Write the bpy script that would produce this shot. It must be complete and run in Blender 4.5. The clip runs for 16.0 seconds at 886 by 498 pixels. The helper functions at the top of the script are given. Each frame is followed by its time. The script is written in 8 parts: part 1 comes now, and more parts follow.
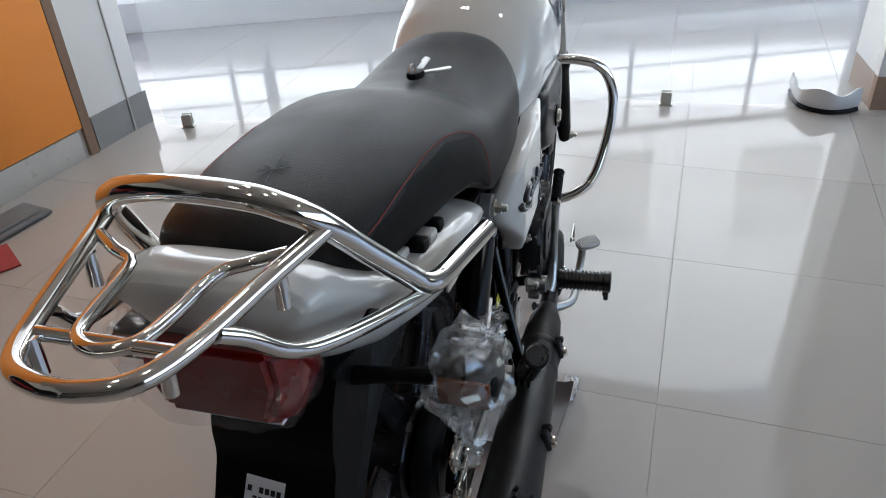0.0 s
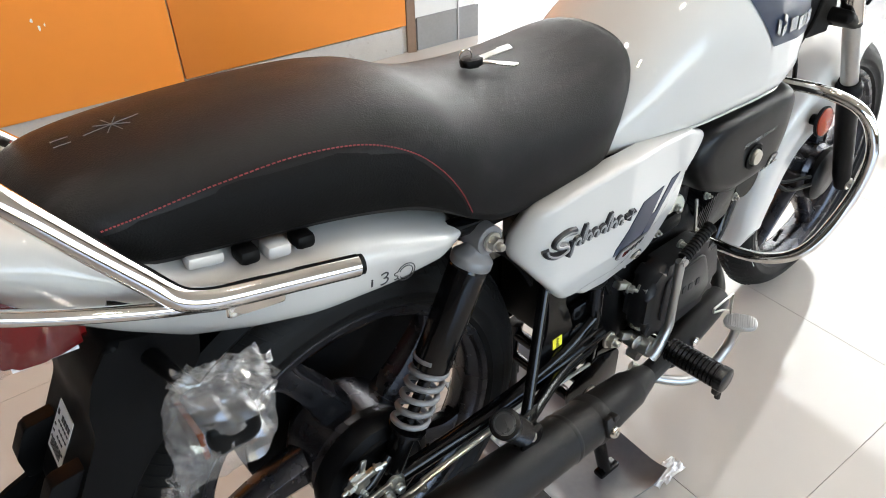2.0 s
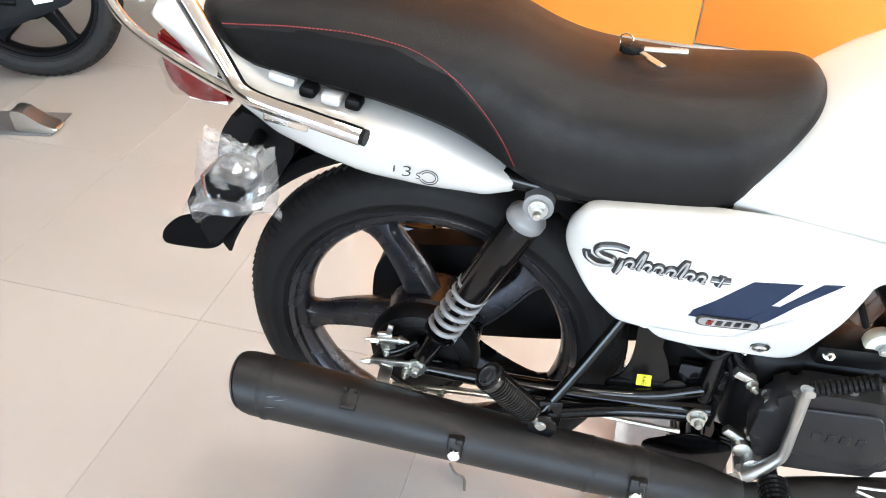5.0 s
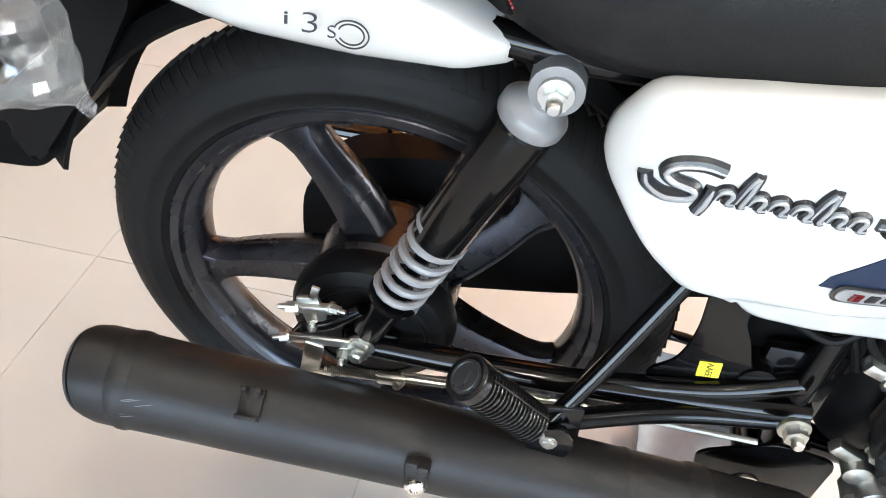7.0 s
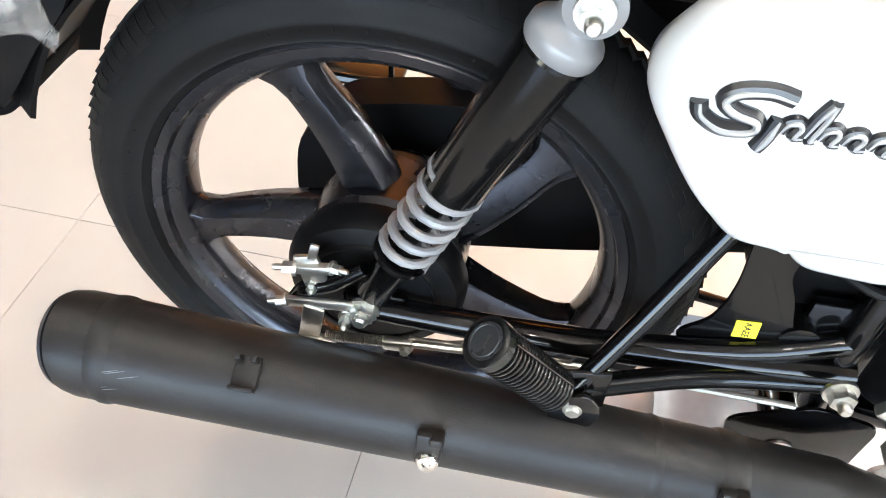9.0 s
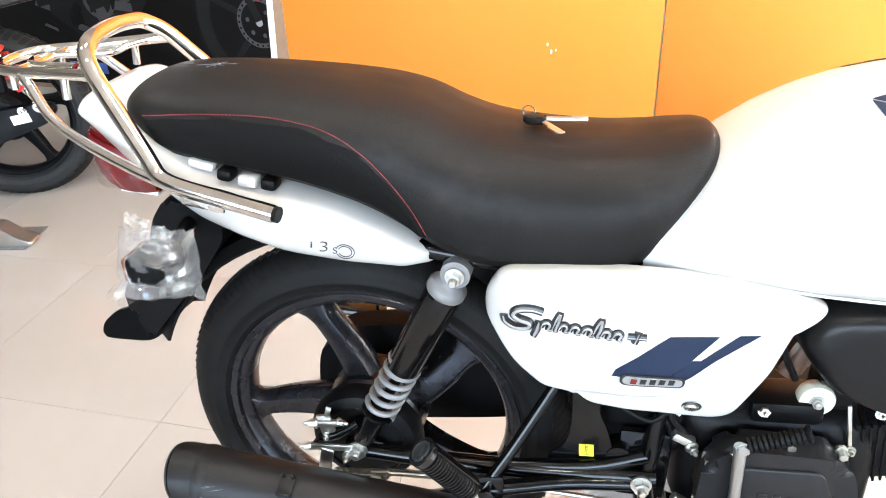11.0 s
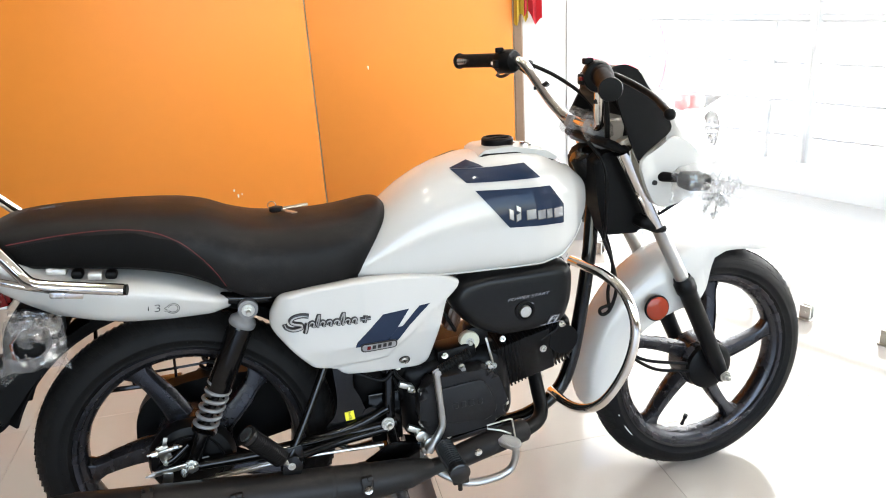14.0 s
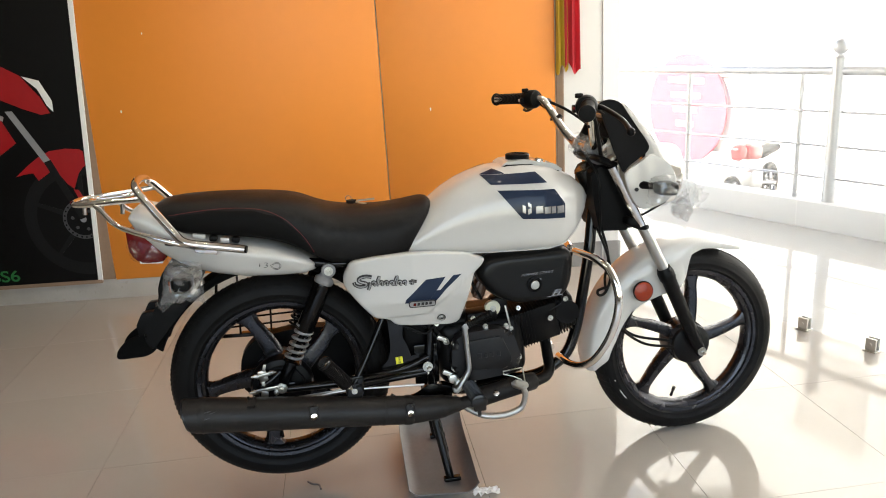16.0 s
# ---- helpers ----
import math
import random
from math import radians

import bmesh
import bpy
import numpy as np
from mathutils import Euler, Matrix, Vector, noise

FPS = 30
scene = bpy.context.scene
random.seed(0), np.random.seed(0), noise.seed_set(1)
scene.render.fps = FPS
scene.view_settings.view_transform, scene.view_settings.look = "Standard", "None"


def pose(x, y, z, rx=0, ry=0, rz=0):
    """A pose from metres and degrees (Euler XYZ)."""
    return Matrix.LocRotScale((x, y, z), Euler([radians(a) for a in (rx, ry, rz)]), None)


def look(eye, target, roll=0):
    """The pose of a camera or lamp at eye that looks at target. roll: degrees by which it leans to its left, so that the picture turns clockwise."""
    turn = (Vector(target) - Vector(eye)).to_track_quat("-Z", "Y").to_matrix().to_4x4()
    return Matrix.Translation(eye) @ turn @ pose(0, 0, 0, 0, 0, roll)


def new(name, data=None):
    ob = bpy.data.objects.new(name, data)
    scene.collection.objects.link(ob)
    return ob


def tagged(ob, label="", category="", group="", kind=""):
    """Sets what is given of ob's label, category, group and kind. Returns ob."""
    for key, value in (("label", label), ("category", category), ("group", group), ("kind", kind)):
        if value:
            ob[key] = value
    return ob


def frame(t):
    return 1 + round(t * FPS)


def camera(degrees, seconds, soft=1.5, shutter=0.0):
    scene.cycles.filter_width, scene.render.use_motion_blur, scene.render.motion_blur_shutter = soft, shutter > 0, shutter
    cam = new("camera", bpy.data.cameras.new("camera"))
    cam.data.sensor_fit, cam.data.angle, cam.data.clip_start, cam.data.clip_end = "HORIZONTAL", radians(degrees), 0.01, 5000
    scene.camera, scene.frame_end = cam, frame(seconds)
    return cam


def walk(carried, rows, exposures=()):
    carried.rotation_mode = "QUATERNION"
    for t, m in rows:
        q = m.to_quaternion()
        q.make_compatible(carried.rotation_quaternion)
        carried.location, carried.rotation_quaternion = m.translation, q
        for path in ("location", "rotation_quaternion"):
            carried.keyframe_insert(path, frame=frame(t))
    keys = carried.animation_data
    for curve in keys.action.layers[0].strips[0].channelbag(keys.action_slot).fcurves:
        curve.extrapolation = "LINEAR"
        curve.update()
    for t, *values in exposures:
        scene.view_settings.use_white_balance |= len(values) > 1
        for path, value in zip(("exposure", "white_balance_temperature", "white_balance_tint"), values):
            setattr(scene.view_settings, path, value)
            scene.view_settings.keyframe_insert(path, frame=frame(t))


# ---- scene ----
cam = camera(61.5, 16.0, 1.0)
PATH = [
    (0, (-0.665, -0.364, 1.198), (0.914, 0.192, 0.104), -3.1),
    (0.5, (-0.622, -0.467, 1.188), (0.888, 0.235, 0.079), -4.3),
    (1, (-0.49, -0.538, 1.186), (0.887, 0.358, 0.045), -2.0),
    (1.5, (-0.382, -0.578, 1.187), (0.807, 0.499, -0.007), -1.8),
    (2, (-0.252, -0.658, 1.192), (0.69, 0.628, -0.016), -1.6),
    (2.5, (-0.141, -0.792, 1.205), (0.526, 0.67, 0.013), -2.1),
    (3, (-0.066, -0.83, 1.208), (0.494, 0.722, 0.077), -3.1),
    (3.5, (0.056, -0.827, 1.2), (0.363, 0.802, 0.08), -2.8),
    (4, (0.126, -0.826, 1.196), (0.195, 0.766, -0.013), -3.5),
    (4.5, (0.23, -0.86, 1.199), (-0.06, 0.699, -0.019), -0.9),
    (4.7, (0.281, -0.876, 1.201), (-0.132, 0.652, -0.022), 0.0),
    (6.8, (0.234, -0.568, 0.97), (-0.113, 0.803, -0.445), 0.9),
    (7, (0.228, -0.548, 0.951), (-0.113, 0.812, -0.476), 0.5),
    (7.5, (0.208, -0.515, 0.906), (-0.119, 0.814, -0.552), 0.6),
    (8, (0.197, -0.495, 0.868), (-0.097, 0.768, -0.654), 0.6),
    (8.2, (0.194, -0.494, 0.854), (-0.087, 0.743, -0.692), 0.8),
    (10.3, (0.298, -0.706, 1.078), (-0.171, 0.838, -0.104), -2.8),
    (10.5, (0.326, -0.756, 1.107), (-0.175, 0.825, -0.01), -3.2),
    (11, (0.385, -0.869, 1.164), (-0.067, 0.795, 0.15), -2.9),
    (11.5, (0.427, -1.047, 1.219), (0.151, 0.724, 0.33), -2.5),
    (12, (0.477, -1.207, 1.248), (0.285, 0.616, 0.448), -1.6),
    (12.5, (0.564, -1.299, 1.256), (0.309, 0.549, 0.534), -1.0),
    (13, (0.513, -1.358, 1.272), (0.467, 0.517, 0.578), -2.0),
    (13.5, (0.321, -1.411, 1.257), (0.578, 0.449, 0.569), -5.8),
    (14, (0.297, -1.488, 1.257), (0.689, 0.348, 0.568), -3.6),
    (14.5, (0.319, -1.666, 1.262), (0.561, 0.222, 0.649), -1.8),
    (15, (0.317, -1.816, 1.267), (0.489, 0.097, 0.71), -2.4),
    (15.5, (0.262, -1.931, 1.256), (0.48, -0.023, 0.697), -3.6),
    (16, (0.276, -2.035, 1.259), (0.507, -0.126, 0.709), -3.4),
]
EXPOSURES = [(0, 1.90, 5950, 10), (0.5, 2.00, 6050, 10), (1.0, 2.16, 6200, 10), (1.5, 2.45, 6450, 10), (2.0, 3.08, 6550, 10), (2.5, 3.55, 6500, 10), (3.0, 3.74, 6450, 10), (3.5, 3.94, 6450, 10), (4.5, 4.08, 6450, 10), (7.0, 4.10, 6500, 10),
             (8.2, 4.32, 6500, 10), (10.5, 4.40, 6450, 10), (11.0, 4.20, 6400, 10), (12.0, 3.8, 6500, 10), (12.5, 3.6, 6500, 10), (13.0, 3.5, 6550, 10), (14.0, 3.15, 6600, 10), (15.0, 2.74, 7050, 10), (16.0, 2.57, 7200, 10)]
walk(cam, [(t, look(eye, target, roll)) for t, eye, target, roll in PATH], EXPOSURES)

# ---------------------------------------------------------------- light
world = bpy.data.worlds.new("sky")
scene.world = world
world.use_nodes = True
wn = world.node_tree
sky = wn.nodes.new("ShaderNodeTexSky")
sky.sky_type, sky.sun_disc, sky.sun_elevation, sky.sun_rotation = "NISHITA", False, radians(46), radians(-90)
wn.nodes["Background"].inputs["Strength"].default_value = 0.15
wn.links.new(sky.outputs["Color"], wn.nodes["Background"].inputs["Color"])
sun = new("sun", bpy.data.lights.new("sun", "SUN"))
sun.data.energy, sun.data.angle, sun.data.color = 4.5, radians(1), (1.0, 0.96, 0.90)
sun.matrix_world = look((-9, 1, 13), (3.5, 1.0, 0))


def area(name, eye, target, sx, sy, watts, colour):
    ob = new(name, bpy.data.lights.new(name, "AREA"))
    ob.data.shape, ob.data.size, ob.data.size_y = "RECTANGLE", sx, sy
    ob.data.energy, ob.data.color = watts, colour
    ob.matrix_world = look(eye, target)
    return ob


# sky light in the glass front, and an added fill lamp on the unseen south side
area("front_daylight", (2.05, 0.3, 1.7), (0.0, -0.4, 0.9), 3.0, 2.3, 4.8, (0.97, 0.985, 1.0))
area("side_fill", (0.6, -4.75, 1.65), (0.3, 0, 0.9), 5.2, 2.2, 5.0, (1.0, 0.95, 0.88))

# ---------------------------------------------------------------- materials


def material(name, colour, rough=0.5, metal=0.0, coat=0.0, spec=0.5, vary=0.0, scale=8.0, bump=0.0, bump_scale=200.0,
             rough_vary=0.0, emit=0.0, random_vary=0.0, tint=None, crease=0.0, crease_scale=30.0, scuff=None, scuff_scale=12.0):
    """A principled surface with colour variation at two scales, fine relief and uneven gloss."""
    m = bpy.data.materials.new(name)
    m.use_nodes = True
    nt = m.node_tree
    n, ln = nt.nodes, nt.links
    p = n["Principled BSDF"]
    p.inputs["Base Color"].default_value = (*colour, 1)
    p.inputs["Roughness"].default_value = rough
    p.inputs["Metallic"].default_value = metal
    p.inputs["Coat Weight"].default_value = coat
    p.inputs["Coat Roughness"].default_value = 0.03
    p.inputs["Specular IOR Level"].default_value = spec
    co = n.new("ShaderNodeTexCoord")
    if vary or tint:
        big, fine = n.new("ShaderNodeTexNoise"), n.new("ShaderNodeTexNoise")
        big.inputs["Scale"].default_value, fine.inputs["Scale"].default_value = scale * 0.35, scale * 6
        big.inputs["Detail"].default_value, fine.inputs["Detail"].default_value = 5, 3
        mixf = n.new("ShaderNodeMath")
        mixf.operation = "MULTIPLY_ADD"
        mixf.inputs[1].default_value = 0.35
        half = n.new("ShaderNodeMath")
        half.operation = "MULTIPLY"
        half.inputs[1].default_value = 0.65
        ramp = n.new("ShaderNodeMix")
        ramp.data_type = "RGBA"
        t = tint or tuple(c * (1 - vary) for c in colour)
        ramp.inputs["A"].default_value = (*t, 1)
        ramp.inputs["B"].default_value = (*[min(1, c * (1 + vary * 0.5)) for c in colour], 1)
        for tex in (big, fine):
            ln.new(co.outputs["Object"], tex.inputs["Vector"])
        ln.new(big.outputs["Fac"], half.inputs[0])
        ln.new(fine.outputs["Fac"], mixf.inputs[0])
        ln.new(half.outputs[0], mixf.inputs[2])
        ln.new(mixf.outputs[0], ramp.inputs["Factor"])
        last = ramp.outputs["Result"]
        if random_vary:
            info, hsv = n.new("ShaderNodeObjectInfo"), n.new("ShaderNodeHueSaturation")
            mr = n.new("ShaderNodeMapRange")
            mr.inputs["To Min"].default_value, mr.inputs["To Max"].default_value = 1 - random_vary, 1 + random_vary
            ln.new(info.outputs["Random"], mr.inputs["Value"])
            ln.new(mr.outputs["Result"], hsv.inputs["Value"])
            ln.new(last, hsv.inputs["Color"])
            last = hsv.outputs["Color"]
        if scuff:
            st, sn, sr, sm = n.new("ShaderNodeMapping"), n.new("ShaderNodeTexNoise"), n.new("ShaderNodeMapRange"), n.new("ShaderNodeMix")
            st.inputs["Rotation"].default_value, st.inputs["Scale"].default_value = (0.3, 0.2, 0.7), (1.0, 3.2, 1.4)
            sn.inputs["Scale"].default_value, sn.inputs["Detail"].default_value, sn.inputs["Roughness"].default_value = scuff_scale, 7, 0.68
            sr.inputs["From Min"].default_value, sr.inputs["From Max"].default_value = 0.54, 0.78
            sm.data_type = "RGBA"
            sm.inputs["B"].default_value = (*scuff, 1)
            ln.new(co.outputs["Object"], st.inputs["Vector"])
            ln.new(st.outputs["Vector"], sn.inputs["Vector"])
            ln.new(sn.outputs["Fac"], sr.inputs["Value"])
            ln.new(sr.outputs["Result"], sm.inputs["Factor"])
            ln.new(last, sm.inputs["A"])
            last = sm.outputs["Result"]
        ln.new(last, p.inputs["Base Color"])
    if rough_vary:
        rn, rr = n.new("ShaderNodeTexNoise"), n.new("ShaderNodeMapRange")
        rn.inputs["Scale"].default_value, rn.inputs["Detail"].default_value = scale * 1.3, 6
        rr.inputs["To Min"].default_value, rr.inputs["To Max"].default_value = max(0.01, rough - rough_vary), rough + rough_vary
        ln.new(co.outputs["Object"], rn.inputs["Vector"])
        ln.new(rn.outputs["Fac"], rr.inputs["Value"])
        ln.new(rr.outputs["Result"], p.inputs["Roughness"])
    if bump:
        bn, bm_ = n.new("ShaderNodeTexNoise"), n.new("ShaderNodeBump")
        bn.inputs["Scale"].default_value, bn.inputs["Detail"].default_value = bump_scale, 4
        bm_.inputs["Strength"].default_value, bm_.inputs["Distance"].default_value = bump, 0.002
        ln.new(co.outputs["Object"], bn.inputs["Vector"])
        ln.new(bn.outputs["Fac"], bm_.inputs["Height"])
        ln.new(bm_.outputs["Normal"], p.inputs["Normal"])
        if crease:
            cn, cb = n.new("ShaderNodeTexNoise"), n.new("ShaderNodeBump")
            cn.inputs["Scale"].default_value, cn.inputs["Detail"].default_value, cn.inputs["Distortion"].default_value = crease_scale, 5, 1.2
            cb.inputs["Strength"].default_value, cb.inputs["Distance"].default_value = crease, 0.006
            ln.new(co.outputs["Object"], cn.inputs["Vector"])
            ln.new(cn.outputs["Fac"], cb.inputs["Height"])
            ln.new(cb.outputs["Normal"], bm_.inputs["Normal"])
    if emit:
        p.inputs["Emission Color"].default_value, p.inputs["Emission Strength"].default_value = (*colour, 1), emit
    return m


def clear(name, gloss, rough=0.05, colour=(1, 1, 1), fresnel=False, haze=0.0, glare=0.0):
    """Clear sheet: sees through, with a share of gloss."""
    m = bpy.data.materials.new(name)
    m.use_nodes = True
    n, ln = m.node_tree.nodes, m.node_tree.links
    n.remove(n["Principled BSDF"])
    tr, gl, mx = n.new("ShaderNodeBsdfTransparent"), n.new("ShaderNodeBsdfGlossy"), n.new("ShaderNodeMixShader")
    tr.inputs["Color"].default_value = (*colour, 1)
    gl.inputs["Roughness"].default_value = rough
    mx.inputs["Fac"].default_value = gloss
    if fresnel:
        lw, pw, ad = n.new("ShaderNodeLayerWeight"), n.new("ShaderNodeMath"), n.new("ShaderNodeMath")
        pw.operation, ad.operation = "POWER", "MULTIPLY_ADD"
        pw.inputs[1].default_value, ad.inputs[1].default_value, ad.inputs[2].default_value = 4.0, 0.7, 0.03
        ln.new(lw.outputs["Facing"], pw.inputs[0])
        ln.new(pw.outputs[0], ad.inputs[0])
        ln.new(ad.outputs[0], mx.inputs["Fac"])
    ln.new(tr.outputs[0], mx.inputs[1])
    ln.new(gl.outputs[0], mx.inputs[2])
    last = mx
    if haze:
        df, hz = n.new("ShaderNodeBsdfDiffuse"), n.new("ShaderNodeMixShader")
        df.inputs["Color"].default_value = (0.8, 0.8, 0.8, 1)
        hz.inputs["Fac"].default_value = haze
        ln.new(mx.outputs[0], hz.inputs[1])
        ln.new(df.outputs[0], hz.inputs[2])
        last = hz
    # translucent share: a pale veil imitating glare from the bright outside
    if glare:
        tl, ds = n.new("ShaderNodeBsdfTranslucent"), n.new("ShaderNodeMixShader")
        tl.inputs["Color"].default_value = (0.95, 0.95, 0.95, 1)
        ds.inputs["Fac"].default_value = glare
        ln.new(last.outputs[0], ds.inputs[1])
        ln.new(tl.outputs[0], ds.inputs[2])
        last = ds
    ln.new(last.outputs[0], n["Material Output"].inputs["Surface"])
    return m


WHITE = material("white_paint", (0.50, 0.492, 0.470), 0.5, coat=1.0, spec=0.3, vary=0.02, scale=3, rough_vary=0.04)
BLACK = material("gloss_black_paint", (0.002, 0.002, 0.0022), 0.20, coat=0.28, spec=0.2, vary=0.3, scale=20, rough_vary=0.08)
SATIN = material("satin_black_paint", (0.0035, 0.0035, 0.0038), 0.42, spec=0.10, vary=0.3, scale=18, rough_vary=0.12, bump=0.05, bump_scale=500)
MATTE = material("matte_black_heat_paint", (0.0135, 0.0122, 0.0118), 0.50, spec=0.18, vary=0.35, scale=9, rough_vary=0.1, bump=0.08, bump_scale=700)
EXHAUST = material("scuffed_heat_paint", (0.0140, 0.0130, 0.0126), 0.44, spec=0.25, vary=0.5, scale=11, rough_vary=0.14, bump=0.10, bump_scale=620, scuff=(0.034, 0.028, 0.024), scuff_scale=10, tint=(0.0085, 0.0070, 0.0062))
PLASTIC = material("black_plastic", (0.0032, 0.0032, 0.0034), 0.46, spec=0.10, vary=0.3, scale=25, bump=0.12, bump_scale=900, rough_vary=0.08)
FILTER = material("smooth_black_plastic", (0.0042, 0.0042, 0.0045), 0.36, spec=0.22, vary=0.3, scale=16, bump=0.06, bump_scale=800, rough_vary=0.08)
CHROME = material("chrome", (0.78, 0.76, 0.72), 0.07, metal=1.0, vary=0.05, scale=10, rough_vary=0.03)
ZINC = material("zinc_plated_steel", (0.58, 0.57, 0.525), 0.34, metal=1.0, vary=0.3, scale=40, rough_vary=0.12)
SILVER = material("silver_paint", (0.20, 0.20, 0.205), 0.42, metal=0.3, spec=0.3, vary=0.1, scale=30, rough_vary=0.08)
ALLOY = material("grey_alloy_paint", (0.050, 0.050, 0.056), 0.27, metal=0.85, spec=0.4, vary=0.12, scale=20, rough_vary=0.04)
ENGINE = material("dark_engine_paint", (0.0040, 0.0040, 0.0043), 0.38, spec=0.12, vary=0.3, scale=30, rough_vary=0.12, bump=0.1, bump_scale=400)
COVER = material("satin_grey_cover_paint", (0.0125, 0.0125, 0.0135), 0.36, metal=0.2, spec=0.3, vary=0.25, scale=22, rough_vary=0.08, bump=0.06, bump_scale=420)
RUBBER = material("tyre_rubber", (0.0062, 0.0059, 0.0059), 0.56, spec=0.14, vary=0.5, scale=14, bump=0.15, bump_scale=300, rough_vary=0.12)
TREAD = material("dusty_tread_rubber", (0.0100, 0.0092, 0.0086), 0.6, spec=0.15, vary=0.6, scale=20, bump=0.15, bump_scale=300, rough_vary=0.12)
DUSTY = material("dusty_grey_tyre", (0.022, 0.0215, 0.0215), 0.6, spec=0.15, vary=0.5, scale=14, bump=0.15, bump_scale=300, rough_vary=0.12)
FLAP = material("matte_black_flap", (0.0038, 0.0037, 0.0037), 0.75, spec=0.04, vary=0.3, scale=20, bump=0.12, bump_scale=700)
GRIP = material("grip_rubber", (0.0040, 0.0040, 0.0040), 0.48, spec=0.12, vary=0.3, scale=40, bump=0.2, bump_scale=600)
LEATHER = material("seat_leatherette", (0.0080, 0.0075, 0.0077), 0.48, spec=0.165, vary=0.8, scale=7, bump=0.25, bump_scale=560, rough_vary=0.14, crease=0.05, crease_scale=20, scuff=(0.022, 0.020, 0.0195), scuff_scale=6)
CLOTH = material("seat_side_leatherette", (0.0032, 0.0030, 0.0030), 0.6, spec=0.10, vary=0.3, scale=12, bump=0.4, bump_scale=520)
THREAD = material("red_thread", (0.22, 0.016, 0.018), 0.6)
CHALK = material("chalk", (0.12, 0.128, 0.14), 0.8)
NAVY = material("navy_decal", (0.0040, 0.0130, 0.0370), 0.42, spec=0.2, coat=0.3, vary=0.15, scale=12)
BRIGHT = material("silver_badge", (0.40, 0.40, 0.41), 0.25, metal=0.7, vary=0.08, scale=60)
BADGE = material("pale_silver_badge", (0.29, 0.29, 0.29), 0.38, metal=0.2, vary=0.06, scale=60)
INK = material("black_ink", (0.012, 0.012, 0.014), 0.3)
PAPER = material("white_print", (0.75, 0.75, 0.74), 0.5, vary=0.04, scale=20)
RED_LENS = material("red_lens", (0.13, 0.004, 0.005), 0.15, coat=0.3, vary=0.25, scale=30)
AMBER = material("amber_reflector", (0.26, 0.024, 0.004), 0.2, coat=0.15, spec=0.3, vary=0.3, scale=90, bump=0.2, bump_scale=900)
DARK_AMBER = material("shaded_amber_lens", (0.10, 0.022, 0.006), 0.25, vary=0.3, scale=60)
DARK_GREY = material("dark_grey_gloss", (0.030, 0.030, 0.032), 0.25, coat=0.3, vary=0.3, scale=12, rough_vary=0.08)
YELLOW = material("yellow_sticker", (0.80, 0.72, 0.04), 0.5)
GREEN = material("green_sticker", (0.03, 0.34, 0.20), 0.45)
CREAM = material("cream_rubber", (0.66, 0.64, 0.50), 0.5, vary=0.1, scale=40)
COPPER = material("brown_plastic", (0.060, 0.026, 0.013), 0.4, vary=0.3, scale=60)
FILM = clear("clear_film", 0.11, 0.08, (0.95, 0.955, 0.96), haze=0.075)
THINFILM = clear("thin_clear_film", 0.05, 0.07, (0.95, 0.95, 0.955), haze=0.004)
RIB = material("glossy_rubber", (0.0045, 0.0045, 0.0048), 0.24, spec=0.5, vary=0.3, scale=40)
CAPGREY = material("grey_rubber_disc", (0.022, 0.0235, 0.025), 0.3, spec=0.5, vary=0.5, scale=60, rough_vary=0.1)
LEVER = material("satin_steel", (0.46, 0.46, 0.45), 0.38, metal=1.0, vary=0.15, scale=20, rough_vary=0.1)
# the last share washes out the street as glare would
GLASS = clear("window_glass", 0.1, 0.01, (0.965, 0.985, 0.98), fresnel=True, glare=0.062)
ORANGE = material("orange_wall_paint", (0.74, 0.240, 0.030), 0.42, vary=0.10, scale=3, bump=0.05, bump_scale=60, rough_vary=0.08)
WALLP = material("white_wall_paint", (0.68, 0.665, 0.63), 0.6, vary=0.06, scale=3, bump=0.1, bump_scale=80)
WOOD = material("brown_wood_trim", (0.27, 0.175, 0.115), 0.5, vary=0.4, scale=9, bump=0.15, bump_scale=120)
GRANITE = material("grey_skirting_stone", (0.42, 0.39, 0.35), 0.3, vary=0.25, scale=30, rough_vary=0.08)
DARKSTONE = material("dark_column_base", (0.27, 0.26, 0.25), 0.4, vary=0.35, scale=14, rough_vary=0.1)
TILE = material("cream_vitrified_tile", (0.375, 0.344, 0.312), 0.06, vary=0.07, scale=3.0, rough_vary=0.03, random_vary=0.025)
GROUT = material("tile_grout", (0.50, 0.455, 0.40), 0.8, vary=0.3, scale=20)
# room shade put into the wall colour, to darken reflections and bounce light
DIM = material("shade_toned_wall", (0.10, 0.085, 0.07), 0.6, vary=0.2, scale=2, bump=0.1, bump_scale=80)
# white lowered to mid grey: the dimness overhead is in the colour
CEIL = material("shade_toned_ceiling", (0.42, 0.40, 0.37), 0.8, vary=0.03, scale=2)
STEEL = material("brushed_rail_steel", (0.33, 0.33, 0.345), 0.35, metal=1.0, vary=0.1, scale=30, rough_vary=0.08)
CONCRETE = material("pale_concrete", (0.50, 0.48, 0.46), 0.7, vary=0.2, scale=8, bump=0.2, bump_scale=90)
TRAY = material("worn_sheet_metal", (0.17, 0.17, 0.175), 0.5, metal=0.2, vary=0.3, scale=14, rough_vary=0.12, tint=(0.10, 0.093, 0.088))
POSTER = material("poster_black", (0.005, 0.0045, 0.0045), 0.4, spec=0.15, vary=0.4, scale=5)
POSTER_RED = material("poster_red", (0.33, 0.006, 0.009), 0.35, vary=0.3, scale=6)
POSTER_GREY = material("poster_grey", (0.05, 0.05, 0.055), 0.4, vary=0.4, scale=12)
